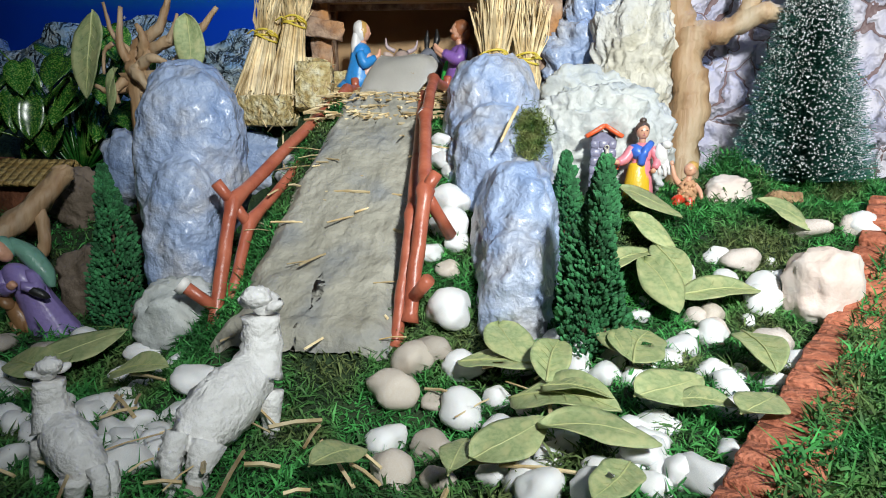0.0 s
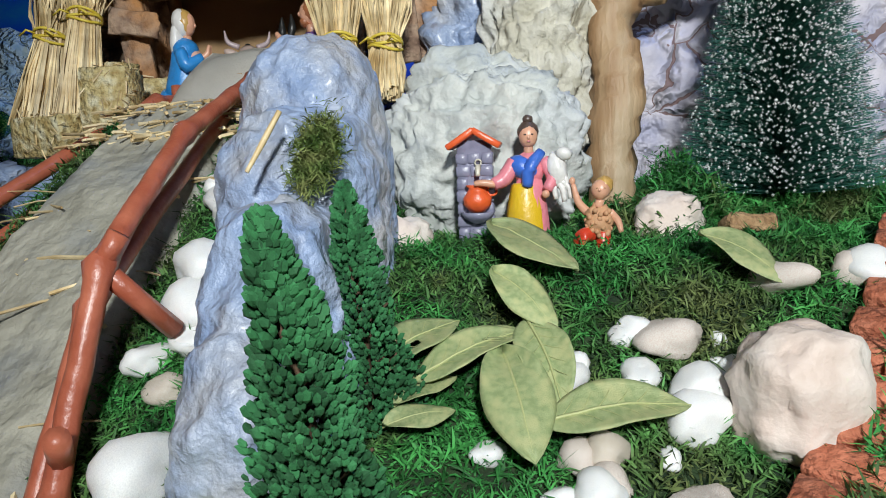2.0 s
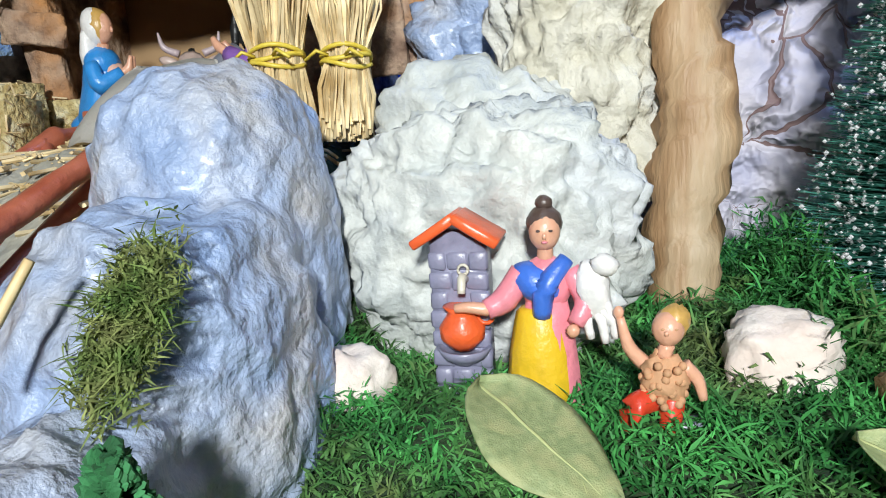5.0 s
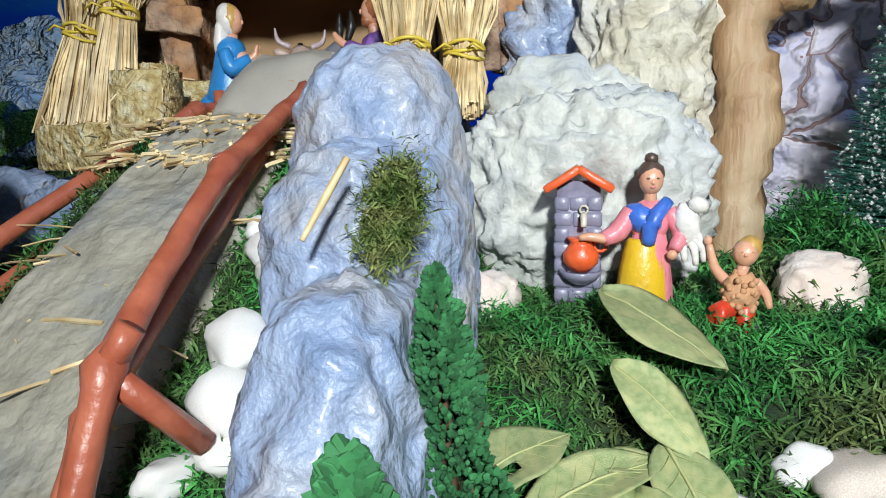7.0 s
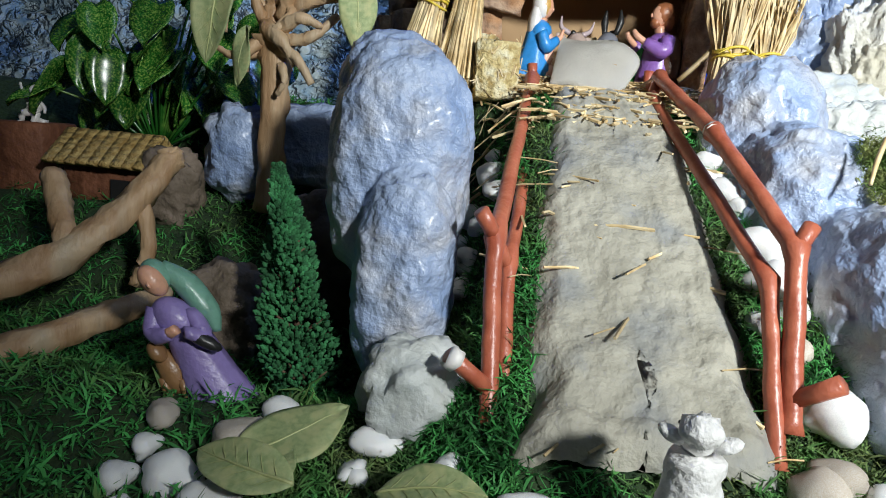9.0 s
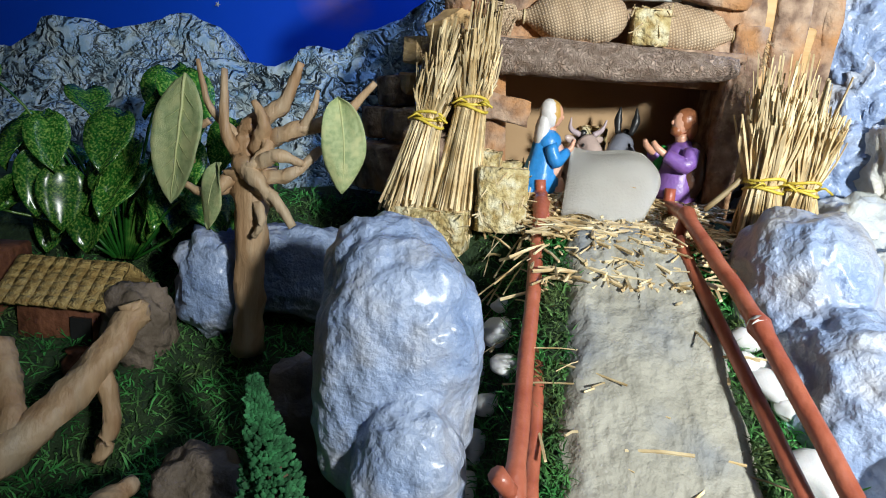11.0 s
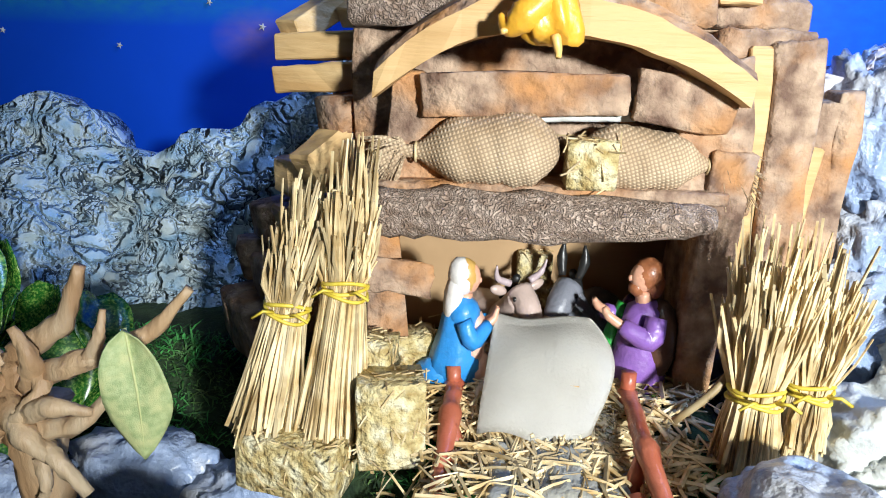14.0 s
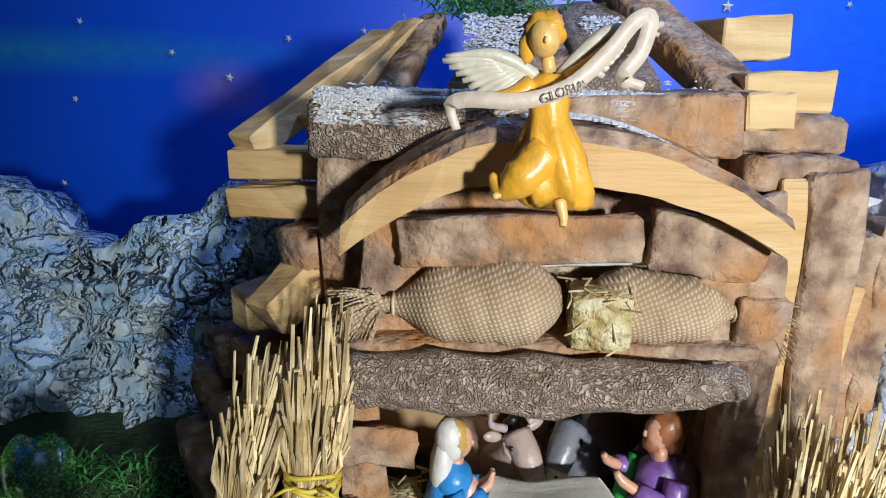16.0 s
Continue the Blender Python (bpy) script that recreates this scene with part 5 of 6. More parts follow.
def shepherdess(bm):
    """A veiled woman leaning forward, facing -y: 0 lavender dress, 1 skin, 2 teal veil, 3 tan kid, 4 dark basket."""
    lathe(bm, pose(0.04, 0, 0, 0, -8, 0), [(0.26, 0), (0.25, 0.06), (0.20, 0.22), (0.16, 0.42), (0.15, 0.52), (0.13, 0.64), (0.06, 0.72)], 26, 0, 0.07, 9, 0.8)
    ball(bm, (-0.06, -0.02, 0.60), (0.15, 0.12, 0.15), seg=16, mat=0)
    limb(bm, [(-0.16, -0.03, 0.66), (-0.2, -0.12, 0.52), (-0.06, -0.19, 0.56)], [0.06, 0.06, 0.04], 4, 10, 0)
    limb(bm, [(0.06, -0.02, 0.66), (0.12, -0.12, 0.54), (0.04, -0.2, 0.58)], [0.06, 0.06, 0.04], 4, 10, 0)
    limb(bm, [(-0.07, -0.19, 0.56), (0.0, -0.21, 0.60)], [0.034, 0.03], 3, 8, 1)
    ball(bm, (-0.10, -0.05, 0.86), (0.085, 0.085, 0.105), (20, 0, 0), 16, 1)
    ball(bm, (-0.10, -0.135, 0.85), (0.014, 0.016, 0.02), seg=6, mat=1)
    ball(bm, (-0.085, 0.015, 0.89), (0.095, 0.09, 0.10), (20, 0, 0), 16, 2, 0.06, 3)
    ball(bm, (-0.2, -0.05, 0.24), (0.10, 0.09, 0.16), seg=14, mat=3, rough=0.2, seed=4)
    ball(bm, (-0.23, -0.10, 0.40), (0.06, 0.07, 0.07), seg=12, mat=3)
    for s in (-0.26, -0.14):
        limb(bm, [(s, -0.1, 0.22), (s, -0.12, 0.0)], [0.035, 0.03], 3, 7, 3)
    ball(bm, (0.12, -0.16, 0.52), (0.12, 0.05, 0.05), (0, 30, 0), 10, 4)
    limb(bm, [(-0.06, 0.05, 0.93), (0.06, 0.06, 0.82), (0.14, 0.04, 0.66), (0.16, 0.02, 0.52)], [0.06, 0.10, 0.09, 0.03], 5, 12, 2)
    bmesh.ops.transform(bm, matrix=Matrix(((1, 0, -0.38, 0), (0, 1, 0, 0), (0, 0, 1, 0), (0, 0, 0, 1))), verts=bm.verts)


def sheep(bm):
    """A standing sheep facing +x; unit height 1, woolly."""
    ball(bm, (-0.1, 0, 0.45), (0.36, 0.17, 0.18), (0, -22, 0), 26, 0, 0.16, 3, 9)
    limb(bm, [(0.14, 0, 0.52), (0.20, 0, 0.70), (0.20, 0, 0.86)], [0.16, 0.115, 0.10], 6, 14, 0, 0.25, 4)
    for s in (-1, 1):
        limb(bm, [(0.16, s * 0.09, 0.44), (0.20 + 0.06 * s, s * 0.1, 0.24), (0.23 + 0.08 * s, s * 0.1, 0.0)], [0.075, 0.05, 0.04], 4, 8, 0)
        limb(bm, [(-0.34, s * 0.09, 0.34), (-0.38 + 0.05 * s, s * 0.1, 0.2), (-0.34 + 0.06 * s, s * 0.1, 0.0)], [0.10, 0.06, 0.042], 4, 8, 0)
        ball(bm, (0.20, s * 0.10, 0.93), (0.05, 0.06, 0.028), (25 * s, 0, 0), 10, 0)
    ball(bm, (0.25, 0, 0.925), (0.13, 0.075, 0.075), (0, 16, 0), 14, 0, 0.08, 2)
    ball(bm, (0.17, 0, 0.98), (0.09, 0.085, 0.06), seg=14, mat=0, rough=0.3, seed=6, freq=8)
    for s in (-1, 1):
        ball(bm, (0.29, s * 0.066, 0.945), 0.012, seg=6, mat=1)
    limb(bm, [(-0.44, 0, 0.42), (-0.50, 0, 0.30), (-0.49, 0, 0.10)], [0.06, 0.06, 0.04], 5, 9, 0, 0.3, 2)


def angel(bm):
    """Flying angel facing -y: 0 gold robe, 1 skin, 2 hair, 3 silver wings, 4 ivory ribbon."""
    rings = []
    for x, z, r in ((0.0, 0.27, 0.08), (0.0, 0.20, 0.135), (0.0, 0.10, 0.14), (0.01, 0.0, 0.135), (0.02, -0.10, 0.17), (0.035, -0.22, 0.215), (0.05, -0.34, 0.24), (0.07, -0.46, 0.25), (0.09, -0.56, 0.235), (0.10, -0.60, 0.19)):
        f = 0.20 * step(0.10, -0.40, z)
        rings.append([bm.verts.new((x + r * math.cos(k * 0.19635) * (1 + f * math.sin(7 * k * 0.19635 + 4 * z)), r * 0.72 * math.sin(k * 0.19635) * (1 + f * math.sin(7 * k * 0.19635 + 4 * z)), z + 0.025 * f * 10 * math.sin(3 * k * 0.19635))) for k in range(32)])
    for p, q in zip(rings, rings[1:]):
        for k in range(32):
            bm.faces.new((p[k], q[k], q[(k + 1) % 32], p[(k + 1) % 32]))
    bm.faces.new(rings[0])
    bm.faces.new(list(reversed(rings[-1])))
    limb(bm, [(0.0, -0.05, -0.24), (-0.17, -0.09, -0.42), (-0.30, -0.06, -0.50), (-0.37, -0.04, -0.40)], [0.15, 0.14, 0.08, 0.02], 6, 14, 0, 0.12, 5)
    limb(bm, [(0.10, -0.10, -0.56), (0.13, -0.13, -0.68), (0.13, -0.16, -0.74)], [0.05, 0.035, 0.025], 4, 8, 1)
    limb(bm, [(-0.28, -0.10, -0.52), (-0.36, -0.12, -0.55)], [0.035, 0.025], 4, 8, 1)
    limb(bm, [(-0.12, -0.02, 0.20), (-0.28, -0.06, 0.10), (-0.50, -0.10, 0.10)], [0.07, 0.07, 0.045], 5, 10, 0)
    limb(bm, [(-0.48, -0.10, 0.10), (-0.62, -0.10, 0.11)], [0.032, 0.026], 3, 8, 1)
    limb(bm, [(0.12, -0.02, 0.22), (0.30, -0.06, 0.36), (0.42, -0.08, 0.50)], [0.07, 0.065, 0.04], 5, 10, 0)
    limb(bm, [(0.41, -0.08, 0.49), (0.50, -0.08, 0.57)], [0.03, 0.026], 3, 8, 1)
    limb(bm, [(-0.01, -0.01, 0.28), (-0.03, -0.02, 0.38)], [0.05, 0.045], 3, 10, 1)
    ball(bm, (-0.06, -0.05, 0.49), (0.105, 0.105, 0.125), (0, -14, 0), 16, 1)
    ball(bm, (-0.065, -0.155, 0.48), (0.016, 0.016, 0.024), seg=6, mat=1)
    ball(bm, (-0.055, 0.01, 0.535), (0.14, 0.115, 0.13), seg=18, mat=2, rough=0.35, seed=3, freq=5)
    ball(bm, (-0.16, 0.0, 0.43), (0.06, 0.05, 0.10), seg=12, mat=2, rough=0.3, seed=4, freq=6)
    for s, up in ((-1, 0.14), (1, 0.30)):
        for k in range(9):
            t = k / 8
            a = Vector((s * 0.10, 0.05, 0.26))
            tip = Vector((s * (0.72 - 0.36 * t), 0.0, up + 0.20 - 0.34 * t + (0.10 if s > 0 else 0)))
            limb(bm, [a, a.lerp(tip, 0.5) + Vector((0, -0.015, 0.05)), tip], [0.036, 0.05, 0.02], 4, 7, 3)
        limb(bm, [(s * 0.06, 0.05, 0.24), (s * 0.36, 0.0, up + 0.24), (s * 0.70, 0.0, up + 0.23)], [0.05, 0.05, 0.015], 5, 8, 3)
    band = bend([(-0.62, -0.13, -0.10), (-0.66, -0.14, 0.05), (-0.55, -0.17, 0.10), (-0.2, -0.22, 0.10), (0.1, -0.21, 0.20), (0.35, -0.15, 0.42), (0.50, -0.12, 0.60), (0.60, -0.11, 0.62), (0.56, -0.12, 0.42), (0.46, -0.12, 0.26), (0.60, -0.12, 0.20)], 6)
    vs = []
    for i, p in enumerate(band):
        w = 0.052 if 5 < i < len(band) - 4 else 0.030
        up = Vector((-(band[min(i + 1, len(band) - 1)] - band[max(i - 1, 0)]).z, 0, (band[min(i + 1, len(band) - 1)] - band[max(i - 1, 0)]).x)).normalized()
        vs.append([bm.verts.new(p + up * w + Vector((0, d, 0))) for d in (0, 0.01)] + [bm.verts.new(p - up * w + Vector((0, d, 0))) for d in (0.01, 0)])
    for a, b in zip(vs, vs[1:]):
        for k in range(4):
            bm.faces.new((a[k], a[(k + 1) % 4], b[(k + 1) % 4], b[k])).material_index = 4
    for e in (list(reversed(vs[0])), vs[-1]):
        bm.faces.new(e).material_index = 4


figure("kneeling_figurine", kneeling, (-0.208, 0.680, 0.413), 4, 0.082, ["blue", "skin", "white", "hair", "palepink", "base"], "kneeling painted figurine in a blue mantle and white veil")
figure("kneeling_figurine", bearded, (-0.101, 0.688, 0.413), 190, 0.081, ["purple", "skin", "ginger", "green", "brown", "base"], "kneeling bearded painted figurine in purple robe and brown cloak")
figure("ox_figurine", beast("horns"), (-0.186, 0.744, 0.412), -62, 0.074, ["cow", "mauve", "black"], "pale pinkish ox figurine lying behind the crib")
figure("donkey_figurine", beast("ears"), (-0.122, 0.748, 0.412), -125, 0.078, ["grey", "silver", "black"], "grey donkey figurine lying behind the crib")
figure("angel_figurine", angel, (-0.179, 0.640, 0.6405), 0, 0.0525, ["gold", "goldskin", "gold", "silver", "ivory"], "golden-robed flying angel figurine holding a lettered ribbon")
figure("woman_figurine", water_woman, (0.066, 0.549, 0.310), 4, 0.077, ["pink", "skin", "darkhair", "royal", "yellow", "white"], "painted woman figurine in yellow skirt holding a white lamb")
figure("boy_figurine", kneel_boy, (0.103, 0.542, 0.310), 0, 0.044, ["fleece", "skin", "hair", "red", "stonegrey"], "kneeling boy figurine in red trousers and fleece vest")
figure("shepherdess_figurine", shepherdess, (-0.384, 0.428, 0.206), 8, 0.084, ["lavender", "skin", "teal", "wood", "black"], "painted shepherdess figurine in lavender dress and green veil")
figure("sheep_figurine", sheep, (-0.171, 0.286, 0.192), 74, 0.091, ["wool", "black"], "standing white plaster sheep figurine", "sheep")
figure("sheep_figurine", sheep, (-0.232, 0.240, 0.196), 150, 0.064, ["wool", "black"], "white plaster lamb figurine turned to the stones", "sheep")
tx = bpy.data.curves.new("lettering", "FONT")
tx.body = "GLORIA"
tx.size = 0.0046
tx.extrude = 0.0001
tx.align_x = "CENTER"
lt = new("lettering", tx)
lt.matrix_world = pose(-0.1755, 0.6272, 0.6476, 90, -20, 0)
tx.materials.append(P["brown"])
bpy.context.view_layer.update()
me = bpy.data.meshes.new_from_object(lt.evaluated_get(bpy.context.evaluated_depsgraph_get()))
mw = lt.matrix_world.copy()
bpy.data.objects.remove(lt)
lt = new("ribbon_lettering", me)
lt.matrix_world = mw
tagged(lt, "dark brown capital lettering on the angel's ribbon", "lettering")

# ---------- fountain ----------
fountain = thing("fountain", (0.035, 0.557, 0.310), "toy brick fountain with red gable roof and jug", "fountain")
bm = bmesh.new()
slab(bm, pose(0.035, 0.559, 0.3425), (0.0195, 0.013, 0.065), 2, 0.0006, 1)
part("tower", bm, P["stonegrey"], fountain, "blue-grey mortar core")
rr = random.Random(5)
for j in range(8):
    for i in range(3):
        w = (0.0066, 0.0078, 0.0066)[i] if j % 2 else (0.0082, 0.0048, 0.0082)[i]
        x = (-0.0074, 0, 0.0074)[i] if j % 2 else (-0.0066, 0, 0.0066)[i]
        if i == 1 and 3 <= j <= 5:
            continue
        bm = bmesh.new()
        slab(bm, pose(0.035 + x, 0.5545, 0.3145 + j * 0.0072), (w, 0.006, 0.0064), 1, 0.0006, j * 3 + i, 200, bevel=0.0008)
        part("brick", bm, P["stonegrey"], fountain)
for s in (-1, 1):
    bm = bmesh.new()
    slab(bm, pose(0.035 + s * 0.0074, 0.5565, 0.3762, 0, s * 32, 0), (0.0185, 0.020, 0.0036), 2, 0.0005, 3, bevel=0.0006)
    part("roof_slope", bm, P["orange"], fountain, "red gable roof slope")
bm = bmesh.new()
limb(bm, [(0.0375, 0.552, 0.3585), (0.0375, 0.547, 0.360), (0.0375, 0.545, 0.355)], [0.0016, 0.0016, 0.0014], 4, 8)
tube(bm, [(0.0375 + 0.0018 * math.cos(t), 0.5495, 0.3625 + 0.0018 * math.sin(t)) for t in np.linspace(0, 6.283, 11)], 0.0006, 5)
part("tap", bm, P["silver"], fountain, "small grey tap")
bm = bmesh.new()
lathe(bm, pose(0.0365, 0.550, 0.328), [(0.003, 0), (0.008, 0.003), (0.010, 0.0065), (0.0088, 0.0065), (0.006, 0.004)], 16)
part("basin", bm, P["stonegrey"], fountain, "half-round grey basin")
bm = bmesh.new()
lathe(bm, pose(0.0365, 0.548, 0.3345), [(0.004, 0), (0.0078, 0.004), (0.0082, 0.008), (0.0055, 0.012), (0.0048, 0.0135), (0.0066, 0.0155), (0.005, 0.0155)], 18, 0)
tube(bm, [(0.045 + 0.0028 * math.cos(t), 0.548, 0.3465 + 0.0028 * math.sin(t)) for t in np.linspace(0, 6.283, 11)], 0.0008, 5)
solid("jug", bm, P["orange"], "glossy orange-red jug standing on the fountain basin", "jug")

# ---------- trees, hut and plants ----------
cypress((0.007, 0.368, 0.236), 0.120, 0.026, 3, "green foam toy cypress standing by the ridge", (0.002, -0.045), 4200)
cypress((-0.001, 0.440, 0.252), 0.106, 0.026, 4, "green foam toy cypress close to the ridge", (-0.003, -0.012), 4000)
cypress((-0.340, 0.452, 0.204), 0.138, 0.030, 5, "green foam toy cypress in the shaded hollow", (-0.030, 0.02), 4200)

# snow-tipped bottle-brush tree
def brush_tree(at, h, r):
    ob = thing("bottle_brush_tree", at, "dark green bottle-brush fir tipped with white snow", "tree")
    bm = bmesh.new()
    for ph in (0, math.pi):
        tube(bm, [Vector(at) + Vector((0.0011 * math.cos(t * 70 + ph), 0.0011 * math.sin(t * 70 + ph), h * t)) for t in np.linspace(0, 1, 90)], 0.0009, 5)
    part("wire_stem", bm, M["wire"], ob, "twisted silver wire stem")
    bm = bmesh.new()
    lathe(bm, pose(*at), [(0.016, 0), (0.016, 0.005), (0.010, 0.009)], 14)
    part("base", bm, M["twig"], ob, "small round wooden foot")
    rr = random.Random(2)
    vs, fs, vt, ft = [], [], [], []
    o = Vector(at)
    for i in range(9500):
        t = rr.random() ** 1.15
        a = rr.uniform(0, 6.283)
        L = r * (1.03 - t) ** 0.8 * rr.uniform(0.8, 1.08)
        d = Vector((math.cos(a), math.sin(a), rr.uniform(0.05, 0.32))).normalized()
        p = Vector((0, 0, 0.012 + t * (h - 0.012)))
        q = p + d * L
        s = Vector((-math.sin(a), math.cos(a), 0)) * 0.00034
        u = Vector((0, 0, 0.00034))
        b = len(vs)
        vs += [p - s, p + s, p + u, q - s * 0.7, q + s * 0.7, q + u * 0.7]
        fs += [(b, b + 1, b + 4, b + 3), (b + 1, b + 2, b + 5, b + 4), (b + 2, b, b + 3, b + 5)]
        if rr.random() < 0.9:
            k = rr.uniform(0.0005, 0.0012)
            e = rr.uniform(0.72, 1.0)
            c = p + d * L * e
            b = len(vt)
            vt += [c + Vector(v) * k for v in ((1, 0, 0), (-1, 0, 0), (0, 1, 0), (0, -1, 0), (0, 0, 1), (0, 0, -1))]
            ft += [(b + x, b + y, b + z) for x, y, z in ((0, 2, 4), (2, 1, 4), (1, 3, 4), (3, 0, 4), (2, 0, 5), (1, 2, 5), (3, 1, 5), (0, 3, 5))]
    for name, v, f, mat in (("bristles", vs, fs, M["brush"]), ("snow", vt, ft, M["snow"])):
        c = new(name, from_lists(name, v, f, mat))
        c.parent = ob


brush_tree((0.226, 0.634, 0.320), 0.245, 0.062)


def driftwood(name, at, limbs, label, category="tree", slim=1.0):
    ob = thing(name, at, label, category)
    for k, (pts, rad) in enumerate(limbs):
        bm = bmesh.new()
        limb(bm, pts, [q * (slim if k else 1.0) for q in rad], 7, 12, 0, 0.42, k * 3.1 + at[0] * 20)
        part("trunk" if k == 0 else "limb", bm, M["drift"], ob)
    return ob


driftwood("driftwood_tree", (0.122, 0.640, 0.328), [
    ([(0.122, 0.640, 0.326), (0.121, 0.645, 0.37), (0.127, 0.652, 0.41), (0.123, 0.660, 0.45), (0.126, 0.664, 0.475)], [0.017, 0.0155, 0.019, 0.015, 0.019]),
    ([(0.126, 0.664, 0.468), (0.114, 0.666, 0.495), (0.108, 0.668, 0.55)], [0.015, 0.013, 0.010]), ([(0.128, 0.664, 0.470), (0.160, 0.662, 0.478), (0.19, 0.658, 0.492), (0.215, 0.652, 0.486)], [0.014, 0.010, 0.010, 0.006]),
    ([(0.17, 0.661, 0.480), (0.182, 0.664, 0.51), (0.186, 0.664, 0.55)], [0.009, 0.009, 0.007]), ([(0.212, 0.653, 0.487), (0.222, 0.648, 0.478)], [0.006, 0.004])], "smooth brown driftwood branch standing as a tree")

LX, LY = -0.418, 0.612
tree = driftwood("driftwood_tree", (LX, LY, 0.30), [
    ([(LX - 0.006, LY + 0.01, 0.29), (LX - 0.003, LY + 0.004, 0.35), (LX, LY, 0.405), (LX - 0.002, LY, 0.43)], [0.0115, 0.010, 0.012, 0.018]),
    ([(LX, LY, 0.425), (LX - 0.004, LY, 0.455), (LX + 0.02, LY, 0.475), (LX + 0.032, LY, 0.503)], [0.013, 0.011, 0.008, 0.004]), ([(LX, LY, 0.445), (LX + 0.03, LY - 0.01, 0.458), (LX + 0.06, LY, 0.470), (LX + 0.082, LY, 0.494)], [0.010, 0.008, 0.006, 0.003]),
    ([(LX - 0.005, LY, 0.43), (LX - 0.015, LY - 0.01, 0.455), (LX - 0.02, LY, 0.495)], [0.008, 0.006, 0.003]), ([(LX, LY - 0.005, 0.42), (LX + 0.02, LY - 0.02, 0.415), (LX + 0.034, LY - 0.02, 0.395)], [0.009, 0.006, 0.004]),
    ([(LX, LY - 0.01, 0.425), (LX + 0.03, LY - 0.016, 0.43), (LX + 0.05, LY - 0.01, 0.448)], [0.009, 0.007, 0.004]), ([(LX, LY, 0.42), (LX - 0.03, LY - 0.01, 0.412), (LX - 0.045, LY - 0.01, 0.418)], [0.008, 0.005, 0.003]),
    ([(LX - 0.008, LY - 0.006, 0.44), (LX + 0.004, LY - 0.018, 0.432), (LX + 0.014, LY - 0.012, 0.448), (LX, LY - 0.004, 0.456)], [0.007, 0.007, 0.006, 0.004]), ([(LX - 0.01, LY, 0.45), (LX - 0.03, LY, 0.47), (LX - 0.038, LY, 0.50)], [0.006, 0.004, 0.002]),
    ([(LX + 0.008, LY - 0.012, 0.408), (LX + 0.012, LY - 0.018, 0.395), (LX + 0.006, LY - 0.016, 0.385)], [0.006, 0.004, 0.003]), ([(LX - 0.03, LY, 0.46), (LX - 0.04, LY, 0.452), (LX - 0.042, LY, 0.43)], [0.004, 0.003, 0.002]),
    ([(LX + 0.002, LY - 0.012, 0.43), (LX + 0.022, LY - 0.022, 0.442), (LX + 0.040, LY - 0.018, 0.438)], [0.009, 0.007, 0.003]), ([(LX - 0.006, LY - 0.010, 0.435), (LX + 0.010, LY - 0.022, 0.425), (LX + 0.020, LY - 0.016, 0.408)], [0.010, 0.008, 0.004]),
    ([(LX + 0.004, LY - 0.006, 0.444), (LX + 0.012, LY - 0.014, 0.462), (LX + 0.004, LY - 0.012, 0.476)], [0.009, 0.006, 0.003]), ([(LX + 0.036, LY - 0.010, 0.459), (LX + 0.044, LY - 0.012, 0.474), (LX + 0.046, LY - 0.010, 0.486)], [0.006, 0.004, 0.002]),
    ([(LX - 0.012, LY - 0.008, 0.424), (LX - 0.022, LY - 0.014, 0.412), (LX - 0.020, LY - 0.012, 0.400)], [0.008, 0.006, 0.003])], "knotty pale driftwood root standing as a bare tree", slim=0.66)
LEAVES = [leaf_mesh(k, 1.0, (0.40, 0.46, 0.56, 0.44, 0.58)[k % 5], (0.10, 0.16, 0.06, 0.2, 0.13)[k % 5], k == 2) for k in range(7)]


def hung_leaf(a, b, k, face=0.0):
    """A leaf hung from a down to b, its face towards the viewer."""
    a, b = Vector(a), Vector(b)
    x = (b - a).normalized()
    z = Vector((math.sin(radians(face)), -math.cos(radians(face)), 0.1)).normalized()
    y = z.cross(x).normalized()
    z = x.cross(y)
    m = Matrix((x, y, z)).transposed().to_4x4()
    m.translation = (a + b) / 2
    return put_leaf(LEAVES[k], m @ Matrix.Scale((b - a).length, 4), "pale green dried bay leaf hung on the driftwood tree", "hung bay leaves")


hung_leaf((-0.459, 0.600, 0.490), (-0.468, 0.594, 0.404), 0, -8)
hung_leaf((-0.356, 0.590, 0.483), (-0.350, 0.584, 0.422), 1, 10)
hung_leaf((-0.434, 0.596, 0.434), (-0.441, 0.592, 0.388), 3, -30)

# broad-leaved plant in the shade
plant = thing("pothos_plant", (-0.56, 0.70, 0.33), "glossy green variegated broad-leaved plant", "plant")
rr = random.Random(12)
heart = bmesh.new()
rows = []
for i in range(9):
    t = i / 8
    w = 0.42 * math.sin(math.pi * min(1, 0.08 + t * 0.92)) ** 0.7 * (1 - 0.35 * t)
    rows.append([heart.verts.new((t - 0.1, s * w, 0.10 * abs(s) - 0.28 * t * t + 0.02 * math.sin(9 * t))) for s in (-1, -0.5, 0, 0.5, 1)])
for a, b in zip(rows, rows[1:]):
    for j in range(4):
        heart.faces.new((a[j], b[j], b[j + 1], a[j + 1]))
bmesh.ops.recalc_face_normals(heart, faces=heart.faces)
bmesh.ops.solidify(heart, geom=list(heart.faces), thickness=0.015)
hm = as_mesh("leaf", heart, M["ivy"])
stems = bmesh.new()
